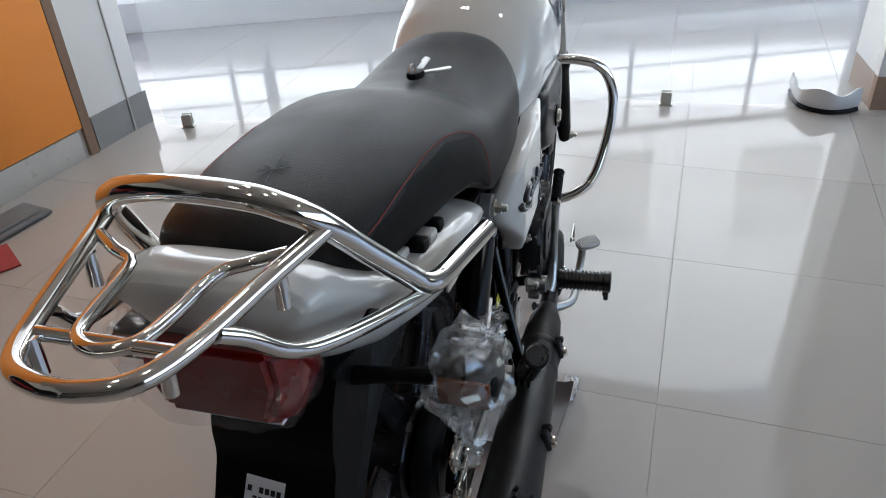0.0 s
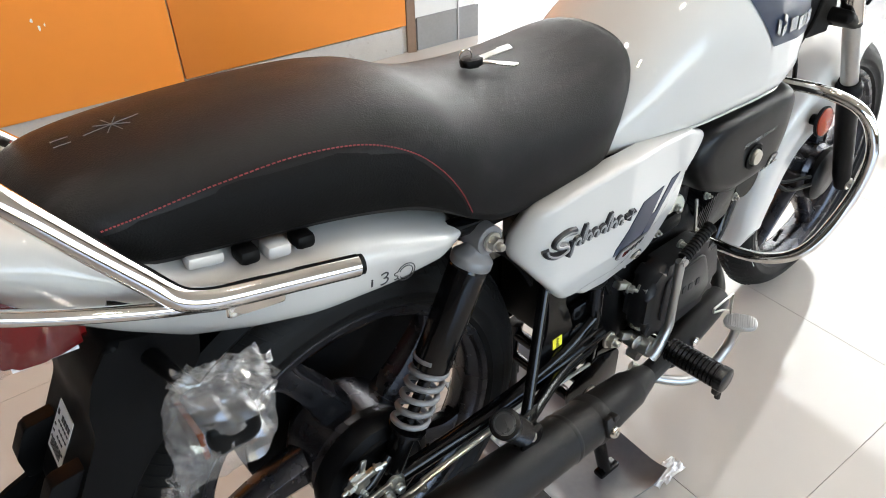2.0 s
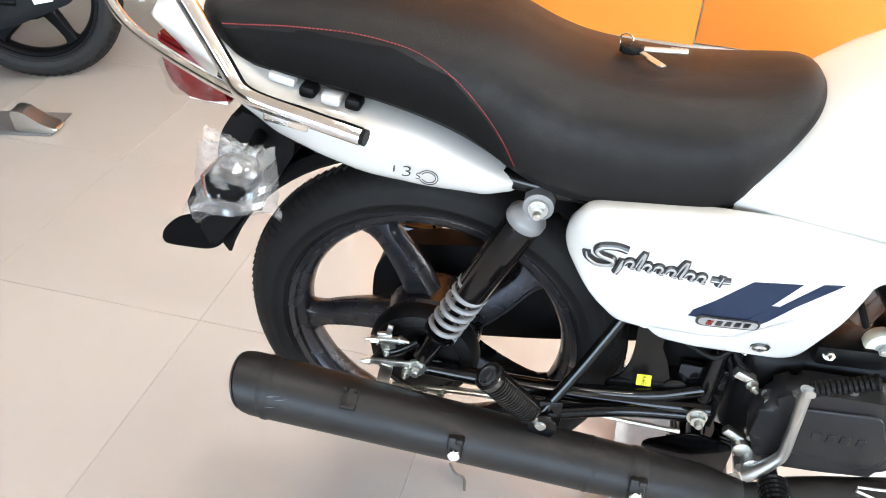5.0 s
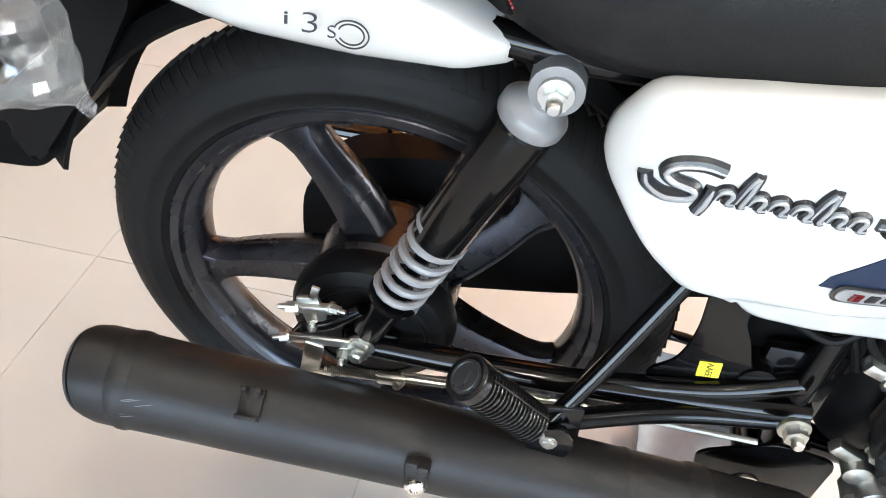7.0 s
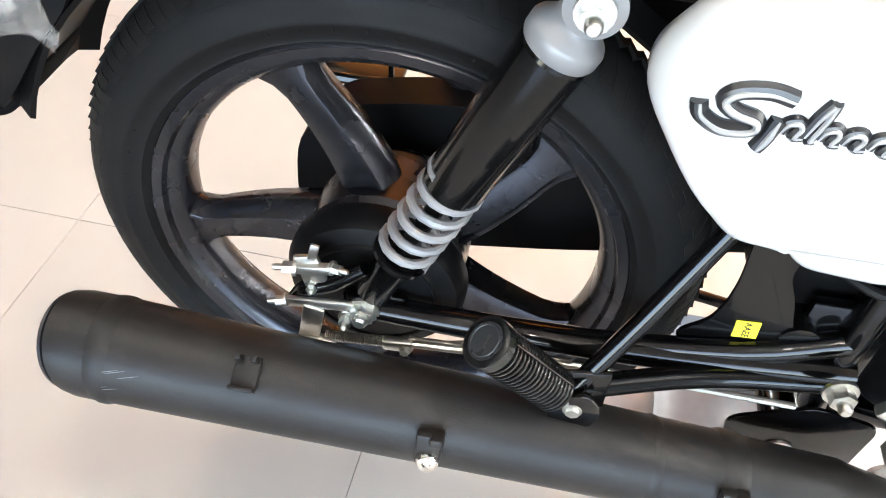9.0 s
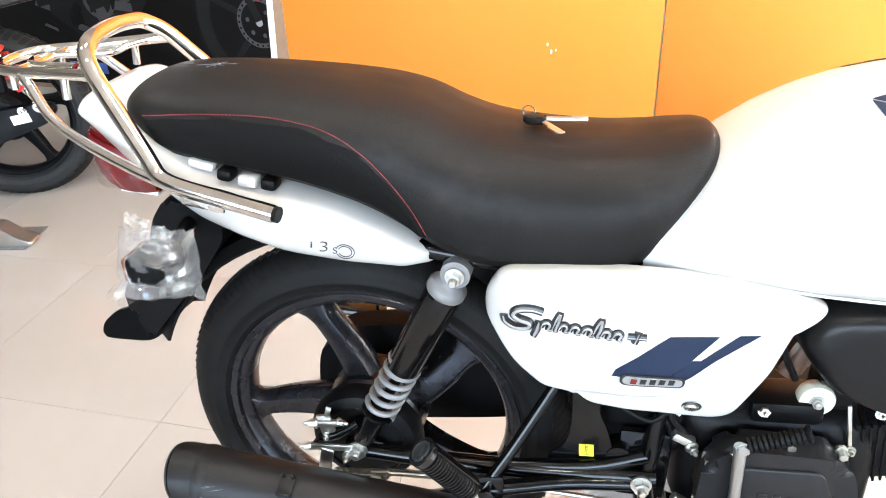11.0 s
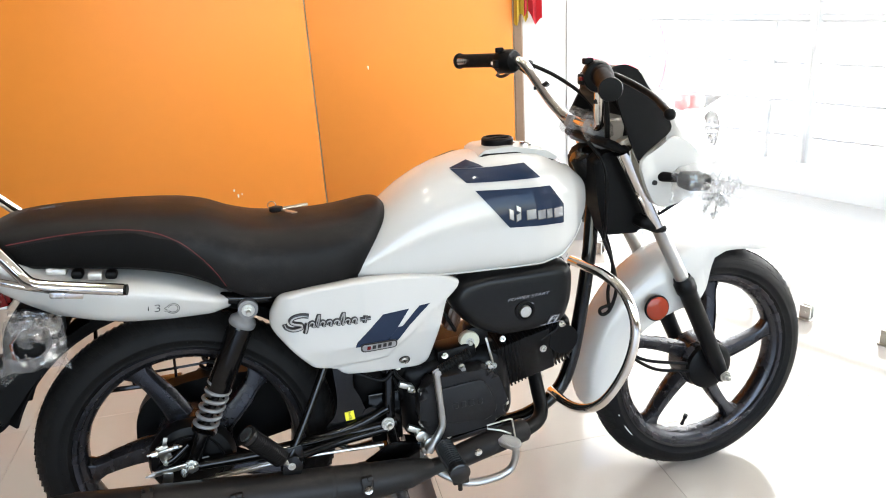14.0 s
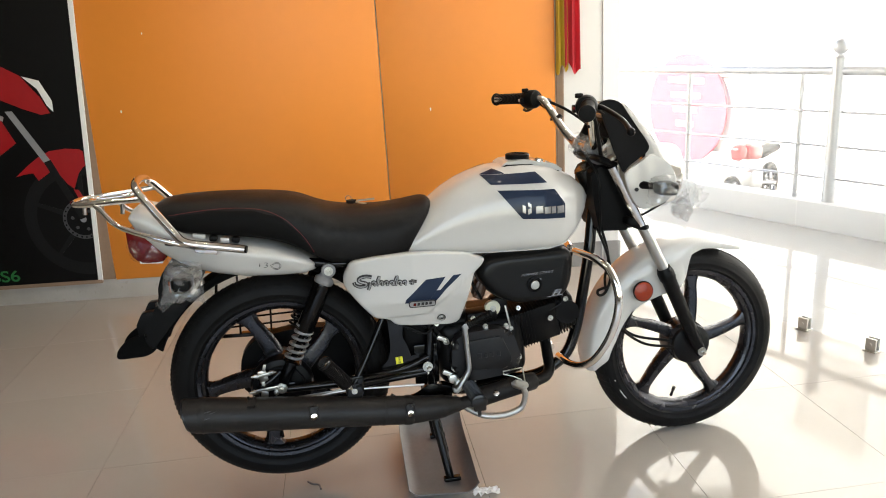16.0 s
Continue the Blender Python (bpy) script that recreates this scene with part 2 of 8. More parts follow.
POSTER_DARK = material("poster_charcoal", (0.012, 0.0115, 0.012), 0.4, spec=0.15, vary=0.5, scale=12)
POSTER_SILVER = material("poster_silver", (0.26, 0.26, 0.27), 0.4, vary=0.3, scale=14)
POSTER_GREEN = material("poster_green", (0.012, 0.16, 0.04), 0.4)
BLUE = material("blue_print", (0.05, 0.10, 0.32), 0.4)
FLAG_RED = material("red_cloth", (0.62, 0.035, 0.05), 0.8, vary=0.15, scale=20)
FLAG_YELLOW = material("yellow_cloth", (0.66, 0.46, 0.05), 0.8, vary=0.15, scale=20)
RED_MAT = material("red_card", (0.30, 0.03, 0.025), 0.6, vary=0.25, scale=20)
ASPHALT = material("street_asphalt", (0.16, 0.155, 0.15), 0.9, vary=0.3, scale=2, bump=0.3, bump_scale=40)
FACADE = material("pale_facade", (0.74, 0.73, 0.72), 0.8, vary=0.08, scale=1)
PINK = material("red_sign_paint", (0.50, 0.045, 0.075), 0.5, vary=0.1, scale=3)
LAMP = material("downlight_diffuser", (1.0, 0.96, 0.88), 0.5, emit=1.4)
RED_SPRING = material("red_spring", (0.5, 0.02, 0.015), 0.35)
INSTRUMENT = material("instrument_face", (0.45, 0.22, 0.10), 0.15, coat=0.6, vary=0.3, scale=30)

# ---------------------------------------------------------------- mesh helpers


def finish(bm, name, mat, sharp=38):
    me = bpy.data.meshes.new(name)
    bmesh.ops.recalc_face_normals(bm, faces=bm.faces)
    bm.to_mesh(me)
    bm.free()
    me.materials.append(mat)
    me.polygons.foreach_set("use_smooth", [True] * len(me.polygons))
    me.set_sharp_from_angle(angle=radians(sharp))
    return me


def part(name, bm, mat, parent, label="", sharp=38):
    ob = new(name, finish(bm, name, mat, sharp))
    ob.parent = parent
    if label:
        ob["label"] = label
    return ob


def thing(name, bm, mat, label, category, group="", kind="", sharp=38):
    return tagged(new(name, finish(bm, name, mat, sharp)), label, category, group, kind)


def root(name, label, category, m=None, group="", kind=""):
    ob = new(name)
    ob.empty_display_size = 0.1
    if m is not None:
        ob.matrix_world = m
    return tagged(ob, label, category, group, kind)


def ring_faces(bm, rings, closed=True, cap=True):
    for a, b in zip(rings, rings[1:]):
        n = len(a)
        for i in range(n if closed else n - 1):
            j = (i + 1) % n
            bm.faces.new((a[i], a[j], b[j], b[i]))
    if cap and closed:
        bm.faces.new(rings[0][::-1])
        bm.faces.new(rings[-1])


def smooth_path(pts, steps=6):
    """A Catmull-Rom curve through the points."""
    p = [Vector(q) for q in pts]
    if len(p) < 3:
        return p
    p = [2 * p[0] - p[1], *p, 2 * p[-1] - p[-2]]
    out = []
    for i in range(1, len(p) - 2):
        for k in range(steps):
            t = k / steps
            a, b, c, d = p[i - 1], p[i], p[i + 1], p[i + 2]
            out.append(0.5 * (2 * b + (c - a) * t + (2 * a - 5 * b + 4 * c - d) * t * t + (3 * b - a - 3 * c + d) * t ** 3))
    return out + [p[-2]]


def tube(bm, pts, r, segs=12, smooth=0, cap=True):
    """A pipe along points; r is one radius or a list."""
    p = smooth_path(pts, smooth) if smooth else [Vector(q) for q in pts]
    if isinstance(r, (int, float)):
        r = [r] * len(p)
    elif len(r) != len(p):
        r = [float(v) for v in np.interp(np.linspace(0, 1, len(p)), np.linspace(0, 1, len(r)), r)]
    rings, side = [], None
    for i, q in enumerate(p):
        d = (p[min(i + 1, len(p) - 1)] - p[max(i - 1, 0)]).normalized()
        if side is None:
            side = d.orthogonal().normalized()
        side = (side - d * side.dot(d)).normalized()
        up = d.cross(side)
        rings.append([bm.verts.new(q + r[i] * (math.cos(a) * side + math.sin(a) * up)) for a in (2 * math.pi * k / segs for k in range(segs))])
    ring_faces(bm, rings, cap=cap)
    return bm


def bar(pts, r, segs=12, smooth=0):
    return tube(bmesh.new(), pts, r, segs, smooth)


def lathe(bm, profile, segs=48, m=Matrix(), closed=False, cap=True):
    """Turns (radius, along) round the y axis."""
    rings = []
    for r, y in profile:
        rings.append([bm.verts.new(m @ Vector((r * math.cos(a), y, r * math.sin(a)))) for a in (2 * math.pi * k / segs for k in range(segs))])
    if closed:
        rings.append(rings[0])
        ring_faces(bm, rings, cap=False)
    else:
        ring_faces(bm, rings, cap=cap)
    return bm


def axis(p, d):
    """A matrix whose y axis points along d from p."""
    return Matrix.Translation(p) @ Vector((0, 1, 0)).rotation_difference(Vector(d).normalized()).to_matrix().to_4x4()


def block(bm, size, m=Matrix(), bevel=0.0, segs=2):
    made = bmesh.ops.create_cube(bm, size=1, matrix=m @ Matrix.Diagonal((*size, 1)))["verts"]
    if bevel:
        edges = list({e for v in made for e in v.link_edges})
        bmesh.ops.bevel(bm, geom=edges, offset=bevel, segments=segs, affect="EDGES", profile=0.5)
    return bm


def slab(bm, outline, y0, y1, bevel=0.0, segs=3, m=Matrix()):
    """An outline in x, z, made thick along y, with rounded edges."""
    a = [bm.verts.new(m @ Vector((x, y0, z))) for x, z in outline]
    b = [bm.verts.new(m @ Vector((x, y1, z))) for x, z in outline]
    ring_faces(bm, [a, b])
    if bevel:
        edges = [e for e in bm.edges if (e.verts[0] in a and e.verts[1] in a) or (e.verts[0] in b and e.verts[1] in b)]
        bmesh.ops.bevel(bm, geom=edges, offset=bevel, segments=segs, affect="EDGES", profile=0.5)
    return bm


def rounded(outline, r, n=4):
    """The outline with its corners rounded."""
    out, k = [], len(outline)
    for i in range(k):
        p, a, b = Vector(outline[i]), Vector(outline[i - 1]), Vector(outline[(i + 1) % k])
        da, db = (a - p), (b - p)
        ra, rb = min(r, da.length * 0.45), min(r, db.length * 0.45)
        s, e = p + da.normalized() * ra, p + db.normalized() * rb
        for j in range(n + 1):
            t = j / n
            out.append(tuple((1 - t) ** 2 * s + 2 * t * (1 - t) * p + t * t * e))
    return out


def bolt(bm, p, d, r=0.008, h=0.008, stud=0.5):
    """A hexagon nut with a washer and a stud end."""
    m = axis(p, d)
    lathe(bm, [(r * 1.35, 0), (r * 1.35, h * 0.25)], 16, m)
    lathe(bm, [(r, h * 0.25), (r, h)], 6, m)
    if stud:
        lathe(bm, [(r * stud, h), (r * stud, h * 1.5), (r * stud * 0.7, h * 1.7)], 10, m)
    return bm


def lettering(text, size, m, depth=0.0006, shear=0.0, bold=0.0, stretch=1.0):
    """The text in the built-in font as a bmesh, in its x, y plane moved by m."""
    cu = bpy.data.curves.new("lettering", "FONT")
    cu.body, cu.size, cu.extrude, cu.shear, cu.offset = text, size, depth, shear, bold
    cu.align_x, cu.align_y = "CENTER", "CENTER"
    ob = bpy.data.objects.new("lettering", cu)
    scene.collection.objects.link(ob)
    me = bpy.data.meshes.new_from_object(ob.evaluated_get(bpy.context.evaluated_depsgraph_get()))
    bm = bmesh.new()
    bm.from_mesh(me)
    bmesh.ops.transform(bm, matrix=m @ Matrix.Diagonal((stretch, 1, 1, 1)), verts=bm.verts)
    bpy.data.objects.remove(ob)
    bpy.data.curves.remove(cu)
    bpy.data.meshes.remove(me)
    return bm


def lerp(x, table):
    xs, ys = zip(*table)
    return float(np.interp(x, xs, ys))


def creased_bag(bm, centre, size, seed, levels=5, m=Matrix()):
    """A loose bag with flat facets that meet in sharp creases."""
    made = bmesh.ops.create_icosphere(bm, subdivisions=levels, radius=1)["verts"]
    sv = Vector((seed * 3.1, seed * 1.7, -seed))
    for v in made:
        d = v.co.normalized()
        d = d * (abs(d.x) ** 3 + abs(d.y) ** 3 + abs(d.z) ** 3) ** (-1 / 3)
        a, b = noise.voronoi(d * 0.75 + sv)[0], noise.voronoi(d * 1.9 + sv)[0]
        w = 0.84 + 0.34 * (a[1] - a[0]) + 0.10 * (b[1] - b[0]) + 0.12 * noise.noise(d * 1.1 + sv)
        v.co = Vector(centre) + m.to_3x3() @ Vector((d.x * size[0], d.y * size[1], d.z * size[2])) * w
    return bm


def pouch(m, w, h, bulge, seed, n=15, fold=0.006):
    """A clear bag of two crumpled sheets, with straight creases, pulled-in corners and a ragged hem."""
    rnd = random.Random(seed)
    waves = [(rnd.uniform(0, math.pi), rnd.uniform(1.0, 2.4), rnd.random(), rnd.uniform(0.7, 1.1)) for _ in range(6)]
    waves += [(rnd.uniform(0, math.pi), rnd.uniform(2.8, 6.5), rnd.random(), rnd.uniform(0.22, 0.45)) for _ in range(9)]
    bm = bmesh.new()
    for side in (1, -1):
        g = []
        for j in range(n + 1):
            row = []
            for i in range(n + 1):
                u, v = 2 * i / n - 1, 2 * j / n - 1
                z = 0.0
                bend = 0.25 * noise.noise(Vector((u * 1.3, v * 1.3, seed)))
                for q, (th, f, o, amp) in enumerate(waves):
                    p = (u * math.cos(th) + v * math.sin(th) + bend) * f * 0.5 + o + (0.31 * side if q % 2 else 0)
                    z += amp * fold * (abs((p % 1.0) - 0.5) * 2 - 0.5) * (0.35 + 0.65 * (1 - u ** 4) * (1 - v ** 4) if q % 2 else 1.0)
                z += side * bulge * ((1 - u ** 4) * (1 - v ** 4)) ** 0.8
                x = u * w / 2 * (1 + 0.22 * noise.noise(Vector((v * 2.6, seed, 0)))) * (1 - 0.10 * v)
                y = v * h / 2 * (1 + 0.24 * noise.noise(Vector((u * 2.6, 0, seed))))
                row.append(bm.verts.new(m @ Vector((x, y, z))))
            g.append(row)
        for j in range(n):
            for i in range(n):
                bm.faces.new((g[j][i], g[j][i + 1], g[j + 1][i + 1], g[j + 1][i]))
    return bm


def crumpled(bm, centre, size, seed, levels=4, rough=0.5):
    """A crumpled bag round a place."""
    made = bmesh.ops.create_icosphere(bm, subdivisions=levels, radius=1)["verts"]
    for v in made:
        d = v.co.normalized()
        w = 1 + rough * (noise.noise(d * 1.7 + Vector((seed, 0, 0))) + 0.6 * abs(noise.noise(d * 4.1 + Vector((0, seed, 0)))) - 0.25 * abs(noise.noise(d * 9 + Vector((0, 0, seed)))))
        v.co = Vector(centre) + Vector((d.x * size[0], d.y * size[1], d.z * size[2])) * w
    return bm


def ragged_sheet(bm, m, w, h, seed, n=14, amp=0.012):
    """A creased loose sheet."""
    g = [[bm.verts.new(m @ Vector(((i / n - 0.5) * w * (1 + 0.25 * noise.noise(Vector((j * 0.4, seed, 0)))), (j / n - 0.5) * h * (1 + 0.25 * noise.noise(Vector((i * 0.4, 0, seed)))),
          amp * (2 * abs(noise.noise(Vector((i * 0.31, j * 0.27, seed)))) + 0.8 * noise.noise(Vector((i * 0.8, j * 0.9, seed))))))) for i in range(n + 1)] for j in range(n + 1)]
    for j in range(n):
        for i in range(n):
            bm.faces.new((g[j][i], g[j][i + 1], g[j + 1][i + 1], g[j + 1][i]))
    return bm


# ---------------------------------------------------------------- room
U = Vector((-0.996, 0.0894, 0)).normalized()      # along the orange wall, away from the glass
N = Vector((-0.0894, -0.996, 0)).normalized()     # out of the orange wall, into the room
W0 = Vector((1.02, 1.80, 0))
G = Vector((0.404, -0.915, 0)).normalized()         # along the glass front
G0 = Vector((1.656, 1.613, 0))
K = Vector((0.43, -0.903, 0)).normalized()        # along the balcony kerb
K0 = Vector((2.90, 2.30, 0))


def wall_box(name, p, q, z0, z1, thick, mat, label, side=1, bevel=0.0, kind="structure", category="wall"):
    """An upright wall from p to q; its thickness lies to the left (side 1) or right (-1)."""
    p, q = Vector((p[0], p[1], 0)), Vector((q[0], q[1], 0))
    d = (q - p).normalized()
    out = Vector((-d.y, d.x, 0)) * side
    bm = bmesh.new()
    c = (p + q) / 2 + out * thick / 2
    m = Matrix(((d.x, out.x, 0, c.x), (d.y, out.y, 0, c.y), (0, 0, 1, (z0 + z1) / 2), (0, 0, 0, 1)))
    block(bm, ((q - p).length, thick, z1 - z0), m, bevel)
    return thing(name, bm, mat, label, category, kind=kind)


wall_end = W0 + U * 6.2
wall_start = W0 - U * 0.375
HEIGHT = 3.0
ow = wall_box("wall_north", wall_start, wall_end, 0, HEIGHT, 0.2, WALLP, "painted masonry wall behind the orange panels", -1)


def on_wall(s, z, out=0.0):
    """A place on the north wall: s metres along from W0 towards the poster, z up, out into the room."""
    p = W0 + U * s + N * out
    return Vector((p.x, p.y, z))


def wall_panel(name, s0, s1, z0, z1, thick, mat, label, bevel=0.002, out=0.0, parent=None, category="panel", kind="structure"):
    bm = bmesh.new()
    c = on_wall((s0 + s1) / 2, (z0 + z1) / 2, out + thick / 2)
    m = Matrix(((U.x, N.x, 0, c.x), (U.y, N.y, 0, c.y), (0, 0, 1, c.z), (0, 0, 0, 1)))
    block(bm, (abs(s1 - s0), thick, z1 - z0), m, bevel)
    if parent is not None:
        return part(name, bm, mat, parent, label)
    return thing(name, bm, mat, label, category, kind=kind)


JOINT = 0.542
wall_panel("wall_panel", -0.345, JOINT - 0.003, 0.115, HEIGHT - 0.02, 0.02, ORANGE, "orange painted board panel above grey skirting")
wall_panel("wall_panel", JOINT + 0.003, 2.033, 0.105, HEIGHT - 0.02, 0.02, ORANGE, "orange painted board panel with chipped paint spots")
wall_panel("baseboard", -0.33, 6.2, 0.0, 0.108, 0.012, GRANITE, "grey stone skirting along the wall foot", 0.001, category="skirting")
bm = bmesh.new()
a = [bm.verts.new((x, y, 0)) for x, y in ((1.366, 1.750), (1.398, 1.738), (1.408, 1.752), (1.374, 1.780))]
b = [bm.verts.new((v.co.x, v.co.y, HEIGHT - 0.02)) for v in a]
ring_faces(bm, [a, b])
thing("trim", bm, WOOD, "brown wooden edge board between panel wall and column", "trim", kind="structure")


def wall_strip(name, s0, s1, width, z0, z1, thick, mat, label, out=0.0, parent=None):
    """A board on the wall whose long edges lean from s0 below to s1 above."""
    bm = bmesh.new()
    back = [bm.verts.new(on_wall(s, z, out)) for s, z in ((s0, z0), (s0 + width, z0), (s1 + width, z1), (s1, z1))]
    face = [bm.verts.new(v.co + N * thick) for v in back]
    ring_faces(bm, [back, face])
    if parent is not None:
        return part(name, bm, mat, parent, label)
    return thing(name, bm, mat, label, "trim", kind="structure")


wall_strip("trim", 2.035, 1.970, 0.072, 0.112, HEIGHT - 0.02, 0.026, WOOD, "brown wooden trim between panel and poster")
spots = bmesh.new()
rs = random.Random(4)
for s, z, w in ((1.692, 1.353, 0.006), (1.855, 0.983, 0.008), (0.944, 0.410, 0.007), (0.930, 0.385, 0.009), (0.912, 0.392, 0.005), (0.30, 0.9, 0.008), (1.1, 1.5, 0.007)):
    c = on_wall(s, z, 0.0212)
    pts = [c + U * (w * rs.uniform(0.3, 0.7) * math.cos(a)) + Vector((0, 0, w * rs.uniform(0.7, 1.3) * math.sin(a))) for a in (k * math.pi / 4 for k in range(8))]
    spots.faces.new([spots.verts.new(p) for p in pts])
thing("paint_chips", spots, PAPER, "small white chips in the orange wall paint", "paint chips", kind="structure")

# column at the end of the wall, with a dark stone base
COL = [(1.409, 1.753), (1.695, 1.727), (1.725, 1.98), (1.404, 1.98)]
bm = bmesh.new()
a = [bm.verts.new((x, y, 0.13)) for x, y in COL]
b = [bm.verts.new((x, y, HEIGHT)) for x, y in COL]
ring_faces(bm, [a, b])
column = thing("column", bm, WALLP, "white painted column between panel wall and glass", "column", kind="structure")
for x0, y0, x1, y1, n in ((1.412, 1.746, 1.603, 1.734, "base_tile"), (1.615, 1.733, 1.706, 1.718, "base_tile")):
    bm = bmesh.new()
    d = Vector((x1 - x0, y1 - y0, 0)).normalized()
    o = Vector((-d.y, d.x, 0))
    a = [bm.verts.new((*q.xy, z)) for z in (0, 0.135) for q in (Vector((x0, y0, 0)), Vector((x1, y1, 0)), Vector((x1, y1, 0)) + o * 0.2, Vector((x0, y0, 0)) + o * 0.2)]
    ring_faces(bm, [a[:4], a[4:]])
    part(n, bm, DARKSTONE, column, "worn dark stone base")
bm = bmesh.new()
tube(bm, [(1.609, 1.732, 0), (1.609, 1.732, HEIGHT)], 0.004, 8)
part("cable_strip", bm, CONCRETE, column, "thin grey edge strip")

# floor
bm = bmesh.new()
for p in ((-8, -8), (K0 + K * 8), (K0 - K * 3), (-8, 6)):
    bm.verts.new((p[0], p[1], -0.008))
bm.faces.new(bm.verts[:])
floor = thing("floor", bm, GROUT, "cream vitrified tile floor, polished and reflecting", "floor", kind="structure")

# ceiling, closing walls
bm = bmesh.new()
block(bm, (9.0, 9.5, 0.1), pose(-0.6, -1.0, HEIGHT + 0.05))
thing("ceiling", bm, CEIL, "plain ceiling with recessed downlights, colour lowered as if in shade", "ceiling", kind="structure")
# unseen walls, dark in colour to stand for the shaded inner room
wall_box("wall_west", (-5.1, 2.9), (-5.1, -5.0), 0, HEIGHT, 0.2, DIM, "unseen back wall of the showroom, coloured dark as if in shade", -1)
wall_box("wall_south", (-5.1, -4.9), (-3.2, -4.9), 0, HEIGHT, 0.2, DIM, "unseen wall beside the added fill opening, coloured dark as if in shade", -1)
# the opening between sill and head is made up for the south fill lamp
wall_box("wall_south_sill", (-3.2, -4.9), (3.9, -4.9), 0, 0.5, 0.2, DIM, "unseen low wall under the added fill opening, coloured dark", -1)
wall_box("wall_south_head", (-3.2, -4.9), (3.9, -4.9), 2.8, HEIGHT, 0.2, WALLP, "unseen wall over the added fill opening", -1)
for i, (x, y) in enumerate(((0.9, -0.55), (0.9, 0.55), (-0.3, -0.55), (-0.3, 0.55), (0.3, -2.2), (-1.6, 0.0))):
    bm = bmesh.new()
    lathe(bm, [(0.085, 0), (0.085, 0.012), (0.07, 0.016), (0.068, 0.006)], 28, axis((x, y, HEIGHT - 0.0), (0, 0, -1)))
    lamp = thing("downlight", bm, CEIL, "round white recessed ceiling downlight, lit", "ceiling light", "ceiling downlights")
    bm = bmesh.new()
    lathe(bm, [(0.066, 0.002), (0.066, 0.007)], 28, axis((x, y, HEIGHT), (0, 0, -1)))
    part("diffuser", bm, LAMP, lamp, "glowing warm white disc")
    al = new("downlight_glow", bpy.data.lights.new("downlight_glow", "AREA"))
    al.data.shape, al.data.size, al.data.energy, al.data.color = "DISK", 0.13, 0.95, (1.0, 0.93, 0.82)
    al.matrix_world = look((x, y, HEIGHT - 0.02), (x + 0.001, y, 0))

# glass front, bent once
BEND = Vector((2.216, 0.344, 0))
G2 = Vector((0.130, -0.9915, 0)).normalized()
for i, (o_, d_, s0, s1) in enumerate(((G0, G, 0.0, 0.995), (G0, G, 1.003, 1.384), (BEND, G2, 0.004, 0.655), (BEND, G2, 0.663, 1.40))):
    bm = bmesh.new()
    c = o_ + d_ * (s0 + s1) / 2
    block(bm, (s1 - s0, 0.01, 2.79), Matrix(((d_.x, -d_.y, 0, c.x), (d_.y, d_.x, 0, c.y), (0, 0, 1, 1.405), (0, 0, 0, 1))), 0.001, 1)
    pane = thing("window_%d" % (i + 1), bm, GLASS, "frameless clear glass pane of the shop front", "window", kind="structure")
    pane.visible_shadow = False
wall_box("glass_head", G0 - G * 0.05, BEND, 2.8, HEIGHT, 0.12, WALLP, "white wall over the glass front", 1)
wall_box("glass_head", BEND + G2 * 0.004, BEND + G2 * 1.41, 2.8, HEIGHT, 0.12, WALLP, "white wall over the glass front", 1)


def clip_at(c, d, w):
    bm = bmesh.new()
    m = Matrix(((d.x, -d.y, 0, c.x), (d.y, d.x, 0, c.y), (0, 0, 1, 0), (0, 0, 0, 1)))
    block(bm, (w, 0.045, 0.006), m @ pose(0, 0, 0.003), 0.001)
    block(bm, (w * 0.8, 0.008, 0.05), m @ pose(0, -0.012, 0.029), 0.001)
    block(bm, (w * 0.8, 0.008, 0.05), m @ pose(0, 0.012, 0.029), 0.001)
    lathe(bm, [(0.006, 0), (0.006, 0.004)], 10, axis(m @ Vector((0, -0.016, 0.03)), m.to_3x3() @ Vector((0, -1, 0))))
    return thing("glass_clamp", bm, ZINC, "small steel floor clamp holding the glass", "clamp", "glass clamps")


for c, d in ((G0 + G * 0.085, G), (G0 + G * 1.075, G), (BEND - G * 0.03, G), (BEND + G2 * 0.655, G2), (BEND + G2 * 1.35, G2)):
    clip_at(c, d, 0.05)

rc = BEND + G2 * 1.416
wall_box("column_east", rc, rc + G2 * 0.45, 0, HEIGHT, 0.3, WALLP, "white painted column closing the glass front", 1)
wall_box("column_east_base", rc - Vector((0.008, 0, 0)), rc + G2 * 0.45 - Vector((0.008, 0, 0)), 0, 0.13, 0.3, WOOD, "brown tiled base of the column", 1, category="skirting")
re = rc + G2 * 0.45
wall_box("wall_east", re, (4.1, -5.0), 0, HEIGHT, 0.2, DIM, "wall beyond the column, coloured dark as if in shade", 1)

# balcony with kerb and steel railing
ko = Vector((-K.y, K.x, 0))
p, q = K0 - K * 2.2, K0 + K * 6.0
kerb = wall_box("kerb", p, q, 0.0, 0.165, 0.16, CONCRETE, "pale stone kerb along the balcony edge", 1, 0.006, category="kerb")
rail = root("railing", "polished steel balcony railing on a stone kerb", "railing")
base = K0 + ko * 0.08


def rail_at(s, z):
    p = base + K * s
    return (p.x, p.y, z)


